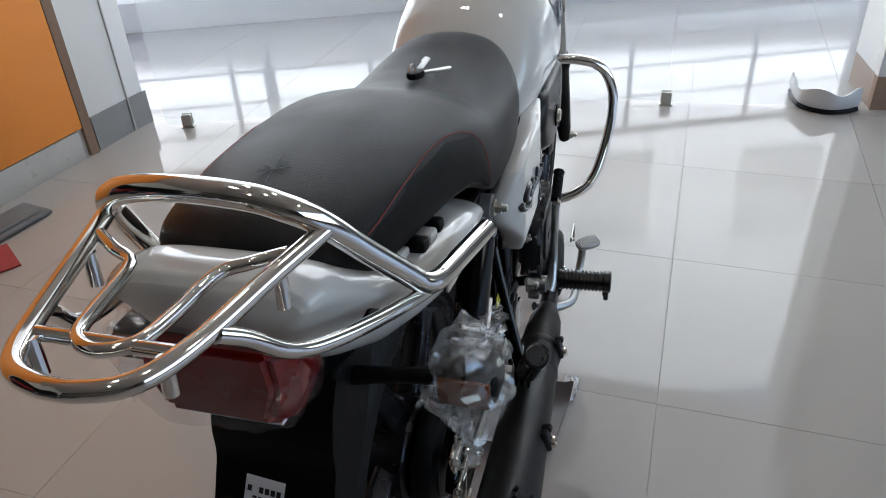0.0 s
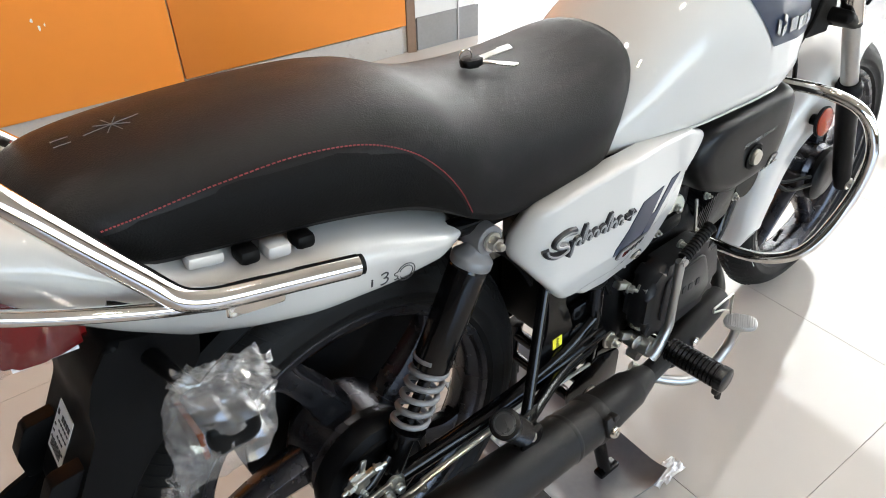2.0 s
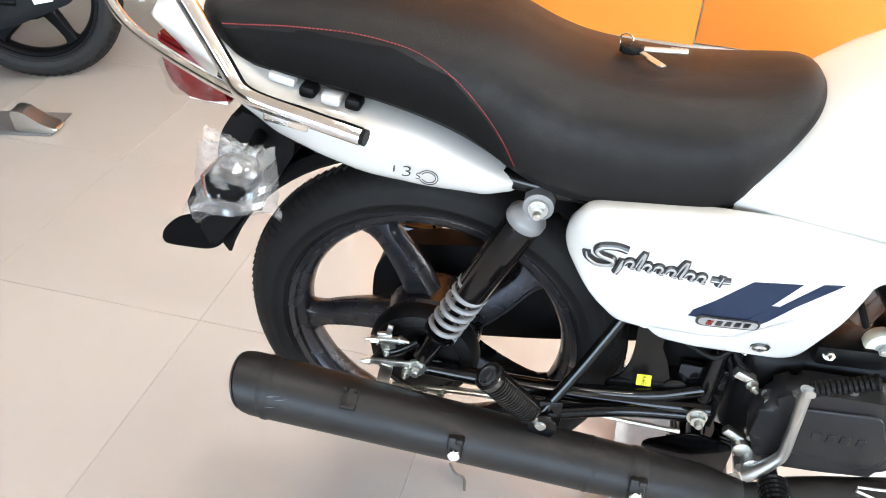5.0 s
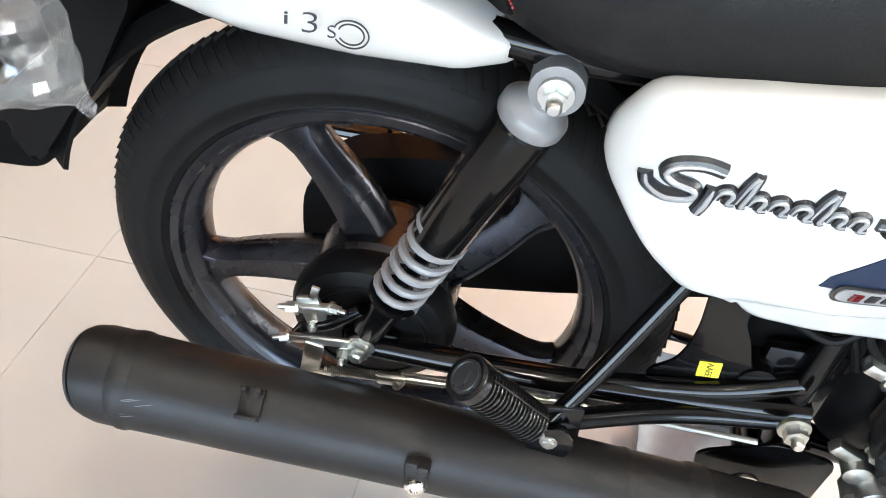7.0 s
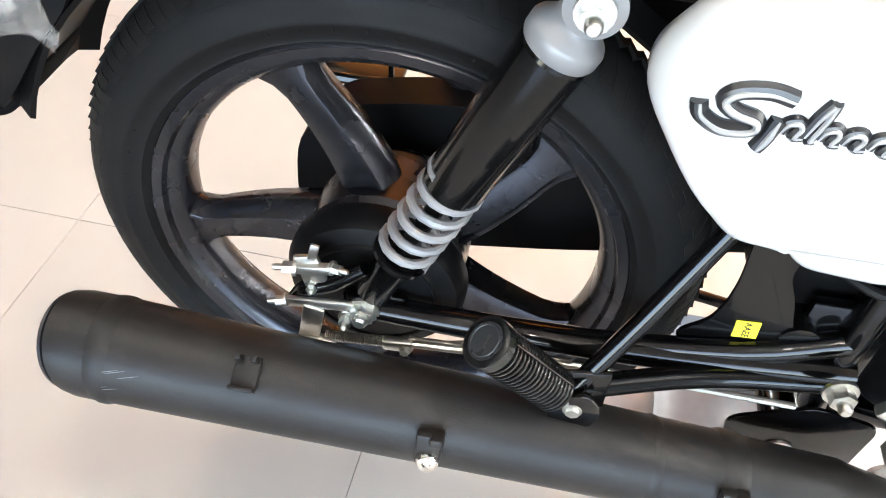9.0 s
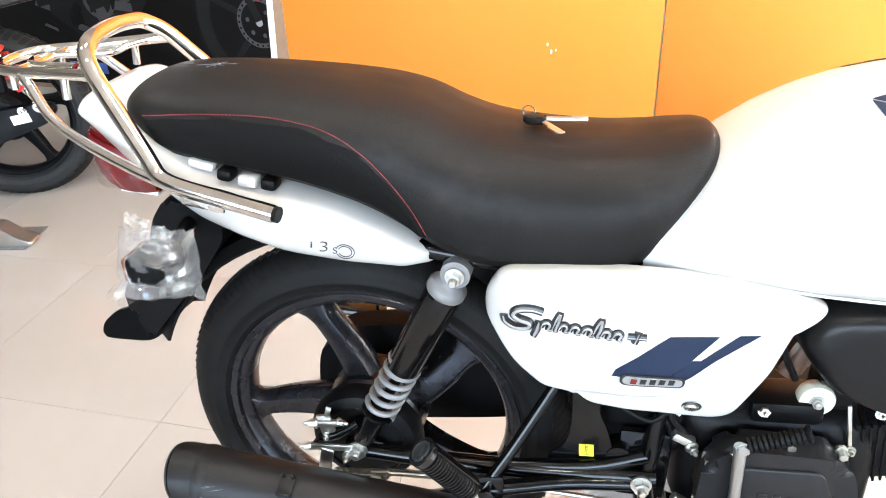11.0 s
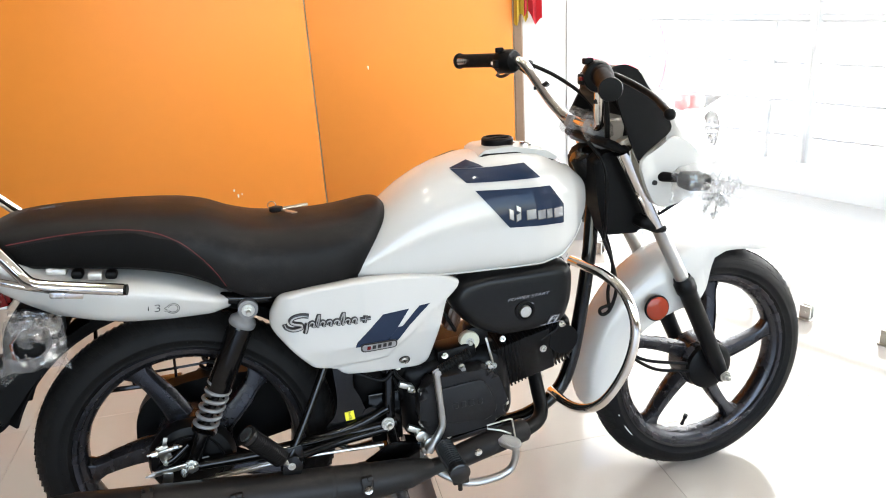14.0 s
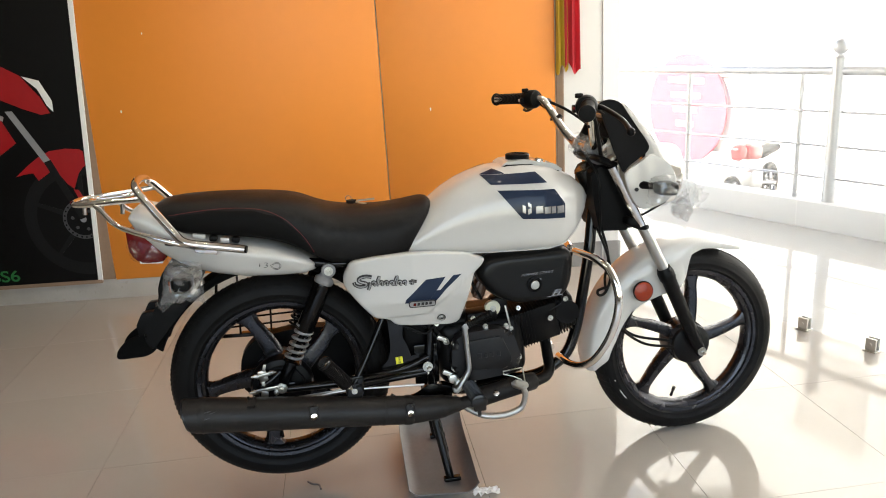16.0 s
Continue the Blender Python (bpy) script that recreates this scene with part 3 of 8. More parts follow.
part("top_rail", bar([rail_at(-2.1, 0.935), rail_at(5.9, 0.935)], 0.025, 14), STEEL, rail)
for z in (0.70, 0.497, 0.305):
    part("cross_rail", bar([rail_at(-2.1, z), rail_at(5.9, z)], 0.008, 8), STEEL, rail)
for k in range(-2, 8):
    s = -0.70 + 0.83 * k
    bm = bar([rail_at(s, 0.16), rail_at(s, 0.92)], 0.016, 12)
    for z in (0.70, 0.497, 0.305):
        bmesh.ops.create_uvsphere(bm, u_segments=10, v_segments=6, radius=0.019, matrix=Matrix.Translation(rail_at(s, z)))
    part("baluster", bm, STEEL, rail)
for s in (0.35, 4.15):
    bm = bar([rail_at(s, 0.16), rail_at(s, 1.0)], 0.038, 18)
    lathe(bm, [(0.045, 0), (0.045, 0.02), (0.02, 0.03), (0.02, 0.05)], 18, axis(rail_at(s, 0.99), (0, 0, 1)))
    bmesh.ops.create_uvsphere(bm, u_segments=16, v_segments=10, radius=0.045, matrix=Matrix.Translation(rail_at(s, 1.071)))
    part("newel_post", bm, STEEL, rail, "thick steel post with a ball finial")

# ---------------------------------------------------------------- the motorcycle
BIKE = Matrix(((0.99892, -0.04496, 0.01168, 0.0038), (0.04471, 0.99878, 0.02119, -0.0351), (-0.01262, -0.02064, 0.99971, 0.0165), (0, 0, 0, 1)))   # turned a little, leaning on its stand
bike = root("motorcycle", "white motorcycle with black seat and navy decals on centre stand", "motorcycle", BIKE)

REAR = Vector((0.028, 0, 0.331))
FRONT = Vector((1.2625, 0, 0.300))
HEAD = Vector((0.955, 0, 0.86))
RAKE = (FRONT + Vector((-0.03, 0, 0)) - HEAD).normalized()
STEER = Matrix.Translation(HEAD) @ Matrix.Rotation(radians(-1.0), 4, RAKE) @ Matrix.Translation(-HEAD)



def steered(bm):
    bmesh.ops.transform(bm, matrix=STEER, verts=bm.verts)
    return bm


# wheels
def tyre_mesh(c, wide, R, bead):
    bm = bmesh.new()
    h = wide / 2
    prof = []
    for f, w in ((0, 0.62), (0.06, 0.78), (0.12, 0.86), (0.14, 0.90), (0.17, 0.885), (0.28, 0.965), (0.34, 1.0), (0.37, 1.02), (0.40, 0.995), (0.50, 0.98), (0.62, 0.91), (0.74, 0.79), (0.84, 0.62), (0.92, 0.40), (0.97, 0.18), (0.98, 0.0)):
        prof.append((bead + f * (R - bead), -h * w))
    prof = prof + [(r, -y) for r, y in prof[-2::-1]]
    return lathe(bm, prof, 120, Matrix.Translation(c), closed=True)


def tread_mesh(c, wide, R, bead, n=60, slant=0.55):
    """Slanted blocks, proud of the tyre, with a zigzag rib in the middle."""
    bm = bmesh.new()
    h = wide / 2
    cross = [(bead + 0.66 * (R - bead), 0.875), (bead + 0.76 * (R - bead), 0.765), (bead + 0.855 * (R - bead), 0.595), (bead + 0.925 * (R - bead), 0.39), (bead + 0.965 * (R - bead), 0.17)]
    pitch = 2 * math.pi / n
    for side in (-1, 1):
        for k in range(n):
            a0 = k * pitch + (0.5 * pitch if side > 0 else 0)
            low, top = [], []
            short = 0 if k % 3 else 1
            for j, (r, f) in enumerate(cross[short:]):
                shift = slant * pitch * (j + short) / 4
                for q, (lst, dr) in enumerate(((low, -0.0022), (top, 0.0004))):
                    for e in (0.0, 0.84):
                        ang = a0 + shift + e * pitch
                        lst.append(bm.verts.new(c + Vector(((r + dr) * math.cos(ang), side * f * h * (1.0 + dr * 4), (r + dr) * math.sin(ang)))))
            m_ = len(top) // 2
            for j in range(m_ - 1):
                i = 2 * j
                bm.faces.new((top[i], top[i + 1], top[i + 3], top[i + 2]))
                bm.faces.new((low[i], top[i], top[i + 2], low[i + 2]))
                bm.faces.new((low[i + 1], low[i + 3], top[i + 3], top[i + 1]))
            bm.faces.new((low[0], low[1], top[1], top[0]))
            bm.faces.new((low[-2], top[-2], top[-1], low[-1]))
    rings = []
    for k in range(n * 2):
        a = k * pitch / 2
        z = 0.10 * h * (1 if k % 2 else -1)
        rings.append([bm.verts.new(c + Vector((r * math.cos(a), z + y, r * math.sin(a)))) for r, y in ((R - 0.004, -0.006), (R + 0.0008, -0.005), (R + 0.0008, 0.005), (R - 0.004, 0.006))])
    rings.append(rings[0])
    ring_faces(bm, rings, cap=False)
    return bm


def rim_mesh(c, wide, bead, hub_r, hub_w):
    """The rim and hub of a cast wheel."""
    bm = bmesh.new()
    h = wide / 2
    prof = [(bead + 0.006, -h * 0.66), (bead + 0.008, -h * 0.82), (bead + 0.003, -h * 0.93), (bead - 0.006, -h * 0.90), (bead - 0.009, -h * 0.74), (bead - 0.015, -h * 0.66), (bead - 0.021, -h * 0.46), (bead - 0.024, -h * 0.20), (bead - 0.024, 0.0)]
    prof = prof + [(r, -y) for r, y in prof[-2::-1]]
    prof += [(bead - 0.004, h * 0.5), (bead - 0.008, 0), (bead - 0.004, -h * 0.5)]
    lathe(bm, prof, 120, Matrix.Translation(c), closed=True)
    return bm


def hub_mesh(c, hub_r, hub_w):
    hub = [(0.018, -hub_w), (hub_r * 0.72, -hub_w), (hub_r * 0.80, -hub_w * 0.94), (hub_r, -hub_w * 0.55), (hub_r, hub_w * 0.55), (hub_r * 0.8, hub_w * 0.94), (hub_r * 0.72, hub_w), (0.018, hub_w)]
    return lathe(bmesh.new(), hub, 56, Matrix.Translation(c))


def spoke_mesh(c, angle, bead, hub_r, twist, wide=1.0):
    """One hollow-sided spoke with raised edges, swept a little."""
    bm = bmesh.new()
    a = radians(angle)
    rings = []
    r0, r1 = hub_r * 0.74, bead - 0.020
    for j in range(11):
        t = j / 10
        r = r0 + (r1 - r0) * t
        ang = a + radians(twist) * (t - 0.5) * (1 - 0.2 * t)
        d = Vector((math.cos(ang), 0, math.sin(ang)))
        s = Vector((-math.sin(ang), 0, math.cos(ang)))
        w = wide * (0.029 - 0.014 * t + 0.004 * t * t) + 0.012 * max(0, t - 0.80) ** 2 / 0.03
        dep = 0.026 - 0.008 * t
        rings.append([bm.verts.new(c + d * r + s * x + Vector((0, y, 0))) for x, y in (
            (-w, -dep * 0.12), (-w * 0.97, -dep * 0.22), (-w * 0.64, -dep * 0.97), (-w * 0.60, -dep), (-w * 0.48, -dep), (-w * 0.42, -dep * 0.87), (w * 0.60, -dep * 0.82), (w * 0.90, -dep * 0.68), (w, -dep * 0.3),
            (w, dep * 0.3), (w * 0.90, dep * 0.68), (w * 0.60, dep * 0.82), (-w * 0.42, dep * 0.87), (-w * 0.48, dep), (-w * 0.60, dep), (-w * 0.64, dep * 0.97), (-w * 0.97, dep * 0.22), (-w, dep * 0.12))])
    ring_faces(bm, rings)
    return bm


def wheel(name, parent, c, wide, R, bead, first, hub_r, hub_w, twist, mat, tmat, turn=lambda b: b, n=60, slant=0.55, tread=True, spoke_w=1.0):
    """A cast wheel with five spokes and its tyre."""
    w = part(name, turn(rim_mesh(c, wide * 0.86, bead, hub_r, hub_w)), mat, parent, "dark five-spoke cast wheel", 30)
    part("hub", turn(hub_mesh(c, hub_r, hub_w)), mat, w, sharp=30)
    for k in range(5):
        part("spoke", turn(spoke_mesh(c, first + 72 * k, bead, hub_r, twist, spoke_w)), mat, w, sharp=30)
    part("tyre", turn(tyre_mesh(c, wide, R, bead)), tmat, w, "black ribbed rubber tyre", 50)
    if tread:
        tagged(part("tread", turn(tread_mesh(c, wide, R, bead, n, slant)), TREAD, w, sharp=30), kind="stuff")
    return w


rear_wheel = wheel("rear_wheel", bike, REAR, 0.090, 0.307, 0.230, 36, 0.080, 0.060, 15, ALLOY, RUBBER, n=128, slant=1.3)
bm = bmesh.new()
lathe(bm, [(0.015, -0.085), (0.060, -0.083), (0.080, -0.076), (0.087, -0.062), (0.087, -0.050)], 56, Matrix.Translation(REAR))
part("brake_drum", bm, ENGINE, rear_wheel, "dark ribbed drum brake plate")
bm = lathe(bmesh.new(), [(0.060, -0.0825), (0.062, -0.0845), (0.064, -0.0845), (0.066, -0.081)], 56, Matrix.Translation(REAR))
part("drum_step", bm, ENGINE, rear_wheel)
bm = bmesh.new()
tube(bm, [REAR + Vector((-0.02, 0, -0.192)), REAR + Vector((-0.022, 0.0, -0.170))], 0.0045, 10)
part("valve", bm, GRIP, rear_wheel)

bm = bmesh.new()
for a in list(range(72, 112, 6)) + list(range(150, 190, 7)) + list(range(250, 290, 6)):
    ca, sa = math.cos(radians(a)), math.sin(radians(a))
    block(bm, (0.011, 0.003, 0.0028), Matrix.Translation(REAR + Vector((0.257 * ca, -0.0432, 0.257 * sa))) @ Matrix.Rotation(-radians(a), 4, "Y"), 0.001, 1)
tagged(part("sidewall_relief", bm, RUBBER, rear_wheel, "raised moulded marks on the tyre wall, unreadable"), kind="stuff")

front_wheel = wheel("front_wheel", bike, FRONT, 0.082, 0.299, 0.229, 8, 0.066, 0.050, 12, ALLOY, RUBBER, steered, 84, -0.8, spoke_w=0.72)
bm = bmesh.new()
tube(bm, [FRONT + Vector((-0.035, 0.0, -0.190)), FRONT + Vector((-0.03, -0.006, -0.166))], [0.005, 0.0032], 10)
lathe(bm, [(0.0055, 0), (0.0055, 0.012)], 8, axis(FRONT + Vector((-0.031, -0.005, -0.170)), (0.2, -0.2, 1)))
part("valve", steered(bm), GRIP, front_wheel, "black valve stem with cap")
bm = bmesh.new()
lathe(bm, [(0.012, -0.060), (0.05, -0.060), (0.060, -0.054), (0.062, -0.043)], 48, Matrix.Translation(FRONT))
part("hub_cover", steered(bm), ENGINE, front_wheel)
for a0, a1, nm in ((196, 207, "white_band"), (188, 190, "white_band")):
    bm = bmesh.new()
    pts = [FRONT + Vector((0.262 * math.cos(radians(a)), -0.0405, 0.256 * math.sin(radians(a)))) for a in np.linspace(a0 + 14, a1 + 11, 8)]
    tube(bm, pts, 0.0011, 6)
    part(nm, steered(bm), PAPER, front_wheel, "white print on the tyre wall")

# frame and swingarm
bm = bmesh.new()
tube(bm, [(0.968, 0, 0.80), (0.955, -0.01, 0.70), (0.941, -0.022, 0.61), (0.916, -0.03, 0.475), (0.892, -0.033, 0.370), (0.855, -0.036, 0.302), (0.77, -0.045, 0.262), (0.65, -0.05, 0.258), (0.54, -0.06, 0.252), (0.47, -0.065, 0.27)], 0.0165, 14, 4)
part("down_tube", bm, BLACK, bike, "gloss black frame tube")
bm = bmesh.new()
tube(bm, [(0.92, 0, 0.80), (0.70, 0, 0.72), (0.45, 0, 0.67), (0.40, 0.02, 0.60)], 0.02, 12, 4)
for s in (-1, 1):
    tube(bm, [(0.42, 0.075 * s, 0.665), (0.20, 0.095 * s, 0.675), (0.0, 0.10 * s, 0.72), (-0.22, 0.09 * s, 0.775)], 0.012, 10, 4)
    tube(bm, [(0.43, 0.07 * s, 0.66), (0.45, 0.075 * s, 0.50), (0.44, 0.085 * s, 0.35), (0.45, 0.075 * s, 0.27)], 0.014, 10, 4)
    block(bm, (0.07, 0.012, 0.12), pose(0.435, 0.074 * s, 0.35), 0.004)
part("main_frame", bm, BLACK, bike, "gloss black frame tubes")
bm = bmesh.new()
lathe(bm, [(0.026, -0.075), (0.031, -0.07), (0.031, 0.07), (0.026, 0.075)], 20, axis((0.967, 0, 0.80), -RAKE))
part("steering_head", bm, BLACK, bike)
bm = bmesh.new()
tube(bm, [(0.218, -0.158, 0.342), (0.262, -0.128, 0.410), (0.308, -0.097, 0.490), (0.338, -0.080, 0.545)], 0.0085, 10, 4)
tube(bm, [(0.225, -0.152, 0.342), (0.33, -0.115, 0.335), (0.43, -0.10, 0.335)], 0.0105, 10, 4)
block(bm, (0.05, 0.006, 0.05), pose(0.224, -0.155, 0.345, 0, 0, 8), 0.003)
part("footrest_bracket", bm, BLACK, bike, "gloss black tube bracket")
bm = bmesh.new()
for s in (-1, 1):
    tube(bm, [(0.452, 0.093 * s, 0.345), (0.30, 0.098 * s, 0.336), (0.16, 0.100 * s, 0.333), (0.028, 0.100 * s, 0.335)], [0.0145, 0.0145, 0.0135, 0.012], 12, 4)
    tube(bm, [(0.44, 0.085 * s, 0.376), (0.36, 0.092 * s, 0.350), (0.22, 0.10 * s, 0.338)], [0.013, 0.012, 0.008], 10, 4)
    block(bm, (0.060, 0.008, 0.030), pose(0.036, 0.094 * s, 0.336), 0.007)
tube(bm, [(0.40, -0.09, 0.37), (0.40, 0.09, 0.37)], 0.017, 12)
part("swingarm", bm, BLACK, bike, "gloss black swingarm")
bm = bmesh.new()
bolt(bm, (0.430, -0.127, 0.363), (0.05, -1, 0.05), 0.0105, 0.013, 0.55)
bolt(bm, (0.43, -0.100, 0.335), (0.05, -1, 0.05), 0.006, 0.006, 0)
part("pivot_nut", bm, ZINC, bike, "zinc-plated nut")
bm = bmesh.new()
slab(bm, rounded([(0.303, 0.348), (0.304, 0.359), (0.325, 0.378), (0.332, 0.403), (0.334, 0.43), (0.330, 0.505), (0.376, 0.505), (0.368, 0.445), (0.381, 0.417), (0.396, 0.364), (0.397, 0.348)], 0.010), -0.088, -0.084, 0.0015)
part("gusset_plate", bm, BLACK, bike, "gloss black gusset with a curved edge")
bm = bmesh.new()
block(bm, (0.020, 0.001, 0.021), pose(0.356, -0.0888, 0.375, 0, -4, 0), 0.0)
sticker = part("sticker", bm, YELLOW, bike, "small yellow sticker with black letters")
part("print", lettering("AAEE", 0.0085, pose(0.356, -0.0895, 0.375, 90, 86, 0), 0.0002), INK, sticker)

bm = slab(bmesh.new(), rounded([(0.372, 0.262), (0.380, 0.215), (0.430, 0.200), (0.497, 0.196), (0.500, 0.285), (0.44, 0.300)], 0.012), -0.104, -0.100, 0.001)
mount = part("stand_bracket", bm, BLACK, bike, "gloss black stand mounting plate")
part("bracket_bolt", lathe(bmesh.new(), [(0.014, 0), (0.014, 0.003), (0.009, 0.004), (0.007, 0.001)], 20, axis((0.430, -0.104, 0.226), (0, -1, 0))), ZINC, mount, "zinc washer")

# chain case on the far side
bm = bmesh.new()
prof = rounded([(-0.100, 0.29), (-0.090, 0.38), (-0.045, 0.426), (0.06, 0.444), (0.20, 0.438), (0.46, 0.435), (0.50, 0.39), (0.48, 0.325), (0.2, 0.268), (-0.02, 0.235), (-0.08, 0.25)], 0.035)
slab(bm, prof, 0.072, 0.118, 0.005)
part("chain_case", bm, PLASTIC, bike, "gloss black chain case")


# rear suspension
def shock(side):
    y0, y1 = 0.106 * side, (0.096 if side < 0 else 0.135) * side
    top, low = Vector((0.182, y0, 0.664)), Vector((0.0285, y1, 0.342))
    d = (low - top)
    L = d.length
    d.normalize()

    def at(f):
        return top + d * (L * f)

    bm = bmesh.new()
    lathe(bm, [(0.018, 0.036), (0.0236, 0.038), (0.0245, 0.043), (0.0245, 0.12 * L), (0.0245, 0.505 * L), (0.0236, 0.511 * L), (0.015, 0.513 * L)], 32, axis(top, d))
    body = part("shock_absorber", bm, BLACK, bike, "black rear shock absorber with coil spring")
    bm = bmesh.new()
    lathe(bm, [(0.012, -0.010), (0.0150, 0.010), (0.0160, 0.018), (0.0200, 0.0225), (0.0245, 0.0265), (0.0258, 0.029), (0.0258, 0.037), (0.0246, 0.0395), (0.020, 0.040)], 32, axis(top, d))
    lathe(bm, [(0.012, -0.017), (0.0185, -0.016), (0.0188, 0.016), (0.012, 0.017)], 28, axis(top, (0, 1, 0)))
    part("top_mount", bm, SILVER, body, "silver cast top eye")
    bm = bmesh.new()
    bolt(bm, top + Vector((0, 0.018 * side, 0)), (0, side, 0), 0.009, 0.012, 0.6)
    part("top_nut", bm, ZINC, body, "zinc domed nut")
    bm = bmesh.new()
    turns, pts = 5.7, []
    for k in range(int(turns * 16) + 1):
        a = 2 * math.pi * k / 16
        f = 0.475 + 0.30 * k / (turns * 16)
        e1 = d.orthogonal().normalized()
        e2 = d.cross(e1)
        pts.append(at(f) + 0.0222 * (math.cos(a) * e1 + math.sin(a) * e2))
    tube(bm, pts, 0.0041, 9)
    # the far spring is silver too; its shade is put in as dark paint
    part("spring", bm, SILVER if side < 0 else SATIN, body, "silver coil spring" if side < 0 else "far coil spring, coloured dark as if in shade")
    bm = bmesh.new()
    lathe(bm, [(0.008, 0.5 * L), (0.008, 0.80 * L)], 14, axis(top, d))
    lathe(bm, [(0.020, 0.765 * L), (0.0255, 0.77 * L), (0.0255, 0.782 * L), (0.0165, 0.79 * L), (0.0165, 0.95 * L), (0.013, 0.985 * L)], 24, axis(top, d))
    lathe(bm, [(0.008, -0.014), (0.016, -0.013), (0.016, 0.013), (0.008, 0.014)], 24, axis(low, (0, 1, 0)))
    part("damper", bm, BLACK, body, "gloss black lower damper tube")
    bm = bmesh.new()
    bolt(bm, low + Vector((0, 0.013 * side, 0)), (0, side, 0), 0.0112, 0.011, 0.62)
    part("lower_nut", bm, ZINC, body)


shock(-1)
shock(1)

# brake linkage
arm = part("torque_arm", tube(bmesh.new(), [(-0.040, -0.101, 0.333), (-0.024, -0.102, 0.352), (0.0, -0.102, 0.364), (0.030, -0.100, 0.388)], [0.007, 0.010, 0.009, 0.007], 10, 4), BLACK, bike, "black forged torque arm")
lev = part("brake_lever", block(bmesh.new(), (0.024, 0.006, 0.040), pose(-0.018, -0.104, 0.378, 0, -12, 0), 0.003), ZINC, bike, "zinc-plated brake cam lever")
part("clamp_ear", block(bmesh.new(), (0.036, 0.008, 0.010), pose(-0.015, -0.108, 0.386, 0, -10, 0), 0.002), ZINC, lev)
part("clamp_bolt", bolt(bmesh.new(), (-0.030, -0.108, 0.384), (-1, -0.25, 0.1), 0.006, 0.012), ZINC, lev)
part("clamp_bolt", bolt(bmesh.new(), (0.002, -0.108, 0.391), (1, -0.25, 0.1), 0.005, 0.010), ZINC, lev)
part("cam_nut", bolt(bmesh.new(), (-0.018, -0.107, 0.360), (0, -1, 0.1), 0.005, 0.006), ZINC, lev)
part("wear_pointer", block(bmesh.new(), (0.008, 0.003, 0.020), pose(-0.013, -0.106, 0.405, 0, 15, 0), 0.001), ZINC, lev)
rod = part("brake_rod", tube(bmesh.new(), [(0.06, -0.112, 0.303), (0.16, -0.112, 0.311), (0.24, -0.110, 0.312), (0.42, -0.105, 0.300)], 0.0032, 8, 4), ZINC, bike, "zinc-plated brake rod")
part("rod_strip", block(bmesh.new(), (0.15, 0.004, 0.013), pose(0.145, -0.110, 0.310, 0, -3, 0), 0.001), ZINC, rod)
part("rod_end", block(bmesh.new(), (0.066, 0.006, 0.011), pose(-0.011, -0.113, 0.345, 0, -6, 0), 0.002), ZINC, rod)
part("rod_bolt", bolt(bmesh.new(), (-0.043, -0.113, 0.342), (-1, -0.3, 0), 0.005, 0.010), ZINC, rod)
part("rod_bolt", bolt(bmesh.new(), (0.014, -0.115, 0.335), (0, -1, 0), 0.006, 0.010), ZINC, rod)
part("rod_bracket", block(bmesh.new(), (0.020, 0.004, 0.048), pose(-0.021, -0.116, 0.318, 0, 12, 0), 0.002), ZINC, rod)
part("bracket_foot", block(bmesh.new(), (0.036, 0.010, 0.012), pose(-0.018, -0.118, 0.294, 0, -4, 0), 0.002), ZINC, rod)
part("yoke", block(bmesh.new(), (0.030, 0.010, 0.013), pose(0.060, -0.113, 0.303, 0, -6, 0), 0.003), ZINC, rod)
part("yoke_pin", bolt(bmesh.new(), (0.068, -0.118, 0.303), (0, -1, 0), 0.0045, 0.005, 0), ZINC, rod)
pts = [(-0.010 + 0.058 * k / 190, -0.1135 + 0.0048 * math.cos(k * 0.9), 0.2975 + 0.007 * k / 190 + 0.0048 * math.sin(k * 0.9)) for k in range(190)]
part("return_spring", tube(bmesh.new(), pts, 0.0009, 5), ZINC, rod)

# silencer and pipe
EX = ((-0.210, -0.1865, 0.331, 0.0445), (-0.2, -0.186, 0.3296, 0.0465), (-0.16, -0.184, 0.3245, 0.0462), (0, -0.177, 0.3035, 0.044), (0.2, -0.168, 0.2775, 0.0412), (0.36, -0.161, 0.2565, 0.039), (0.40, -0.159, 0.253, 0.0365), (0.465, -0.157, 0.252, 0.0315), (0.470, -0.157, 0.252, 0.0295), (0.510, -0.1555, 0.252, 0.0195), (0.514, -0.1555, 0.252, 0.0178), (0.575, -0.153, 0.258, 0.0170))


def ex_at(x):
    """The middle and radius of the silencer at a length x."""
    i = [r[0] for r in EX]
    return Vector((x, *[float(np.interp(x, i, [r[k] for r in EX])) for k in (1, 2)])), float(np.interp(x, i, [r[3] for r in EX]))


def ex_ring(xs, swell):
    """A band round the silencer."""
    return tube(bmesh.new(), [ex_at(x)[0] for x in xs], [ex_at(x)[1] + e for x, e in zip(xs, swell)], 44)


def slant_cut(bm):
    """The tail end is cut on the slant."""
    for v in bm.verts:
        c, _ = ex_at(max(-0.21, v.co.x))
        v.co.x -= 0.32 * (v.co.z - c.z) * max(0.0, min(1.0, (-0.165 - v.co.x) / 0.04))
    return bm


def on_ex(x, angle, lift=0.0):
    """A place on the silencer's skin; angle 0 looks sideways, 90 up."""
    c, r = ex_at(x)
    d = Vector((0.05, -math.cos(radians(angle)), math.sin(radians(angle)))).normalized()
    return c + d * (r + lift), d


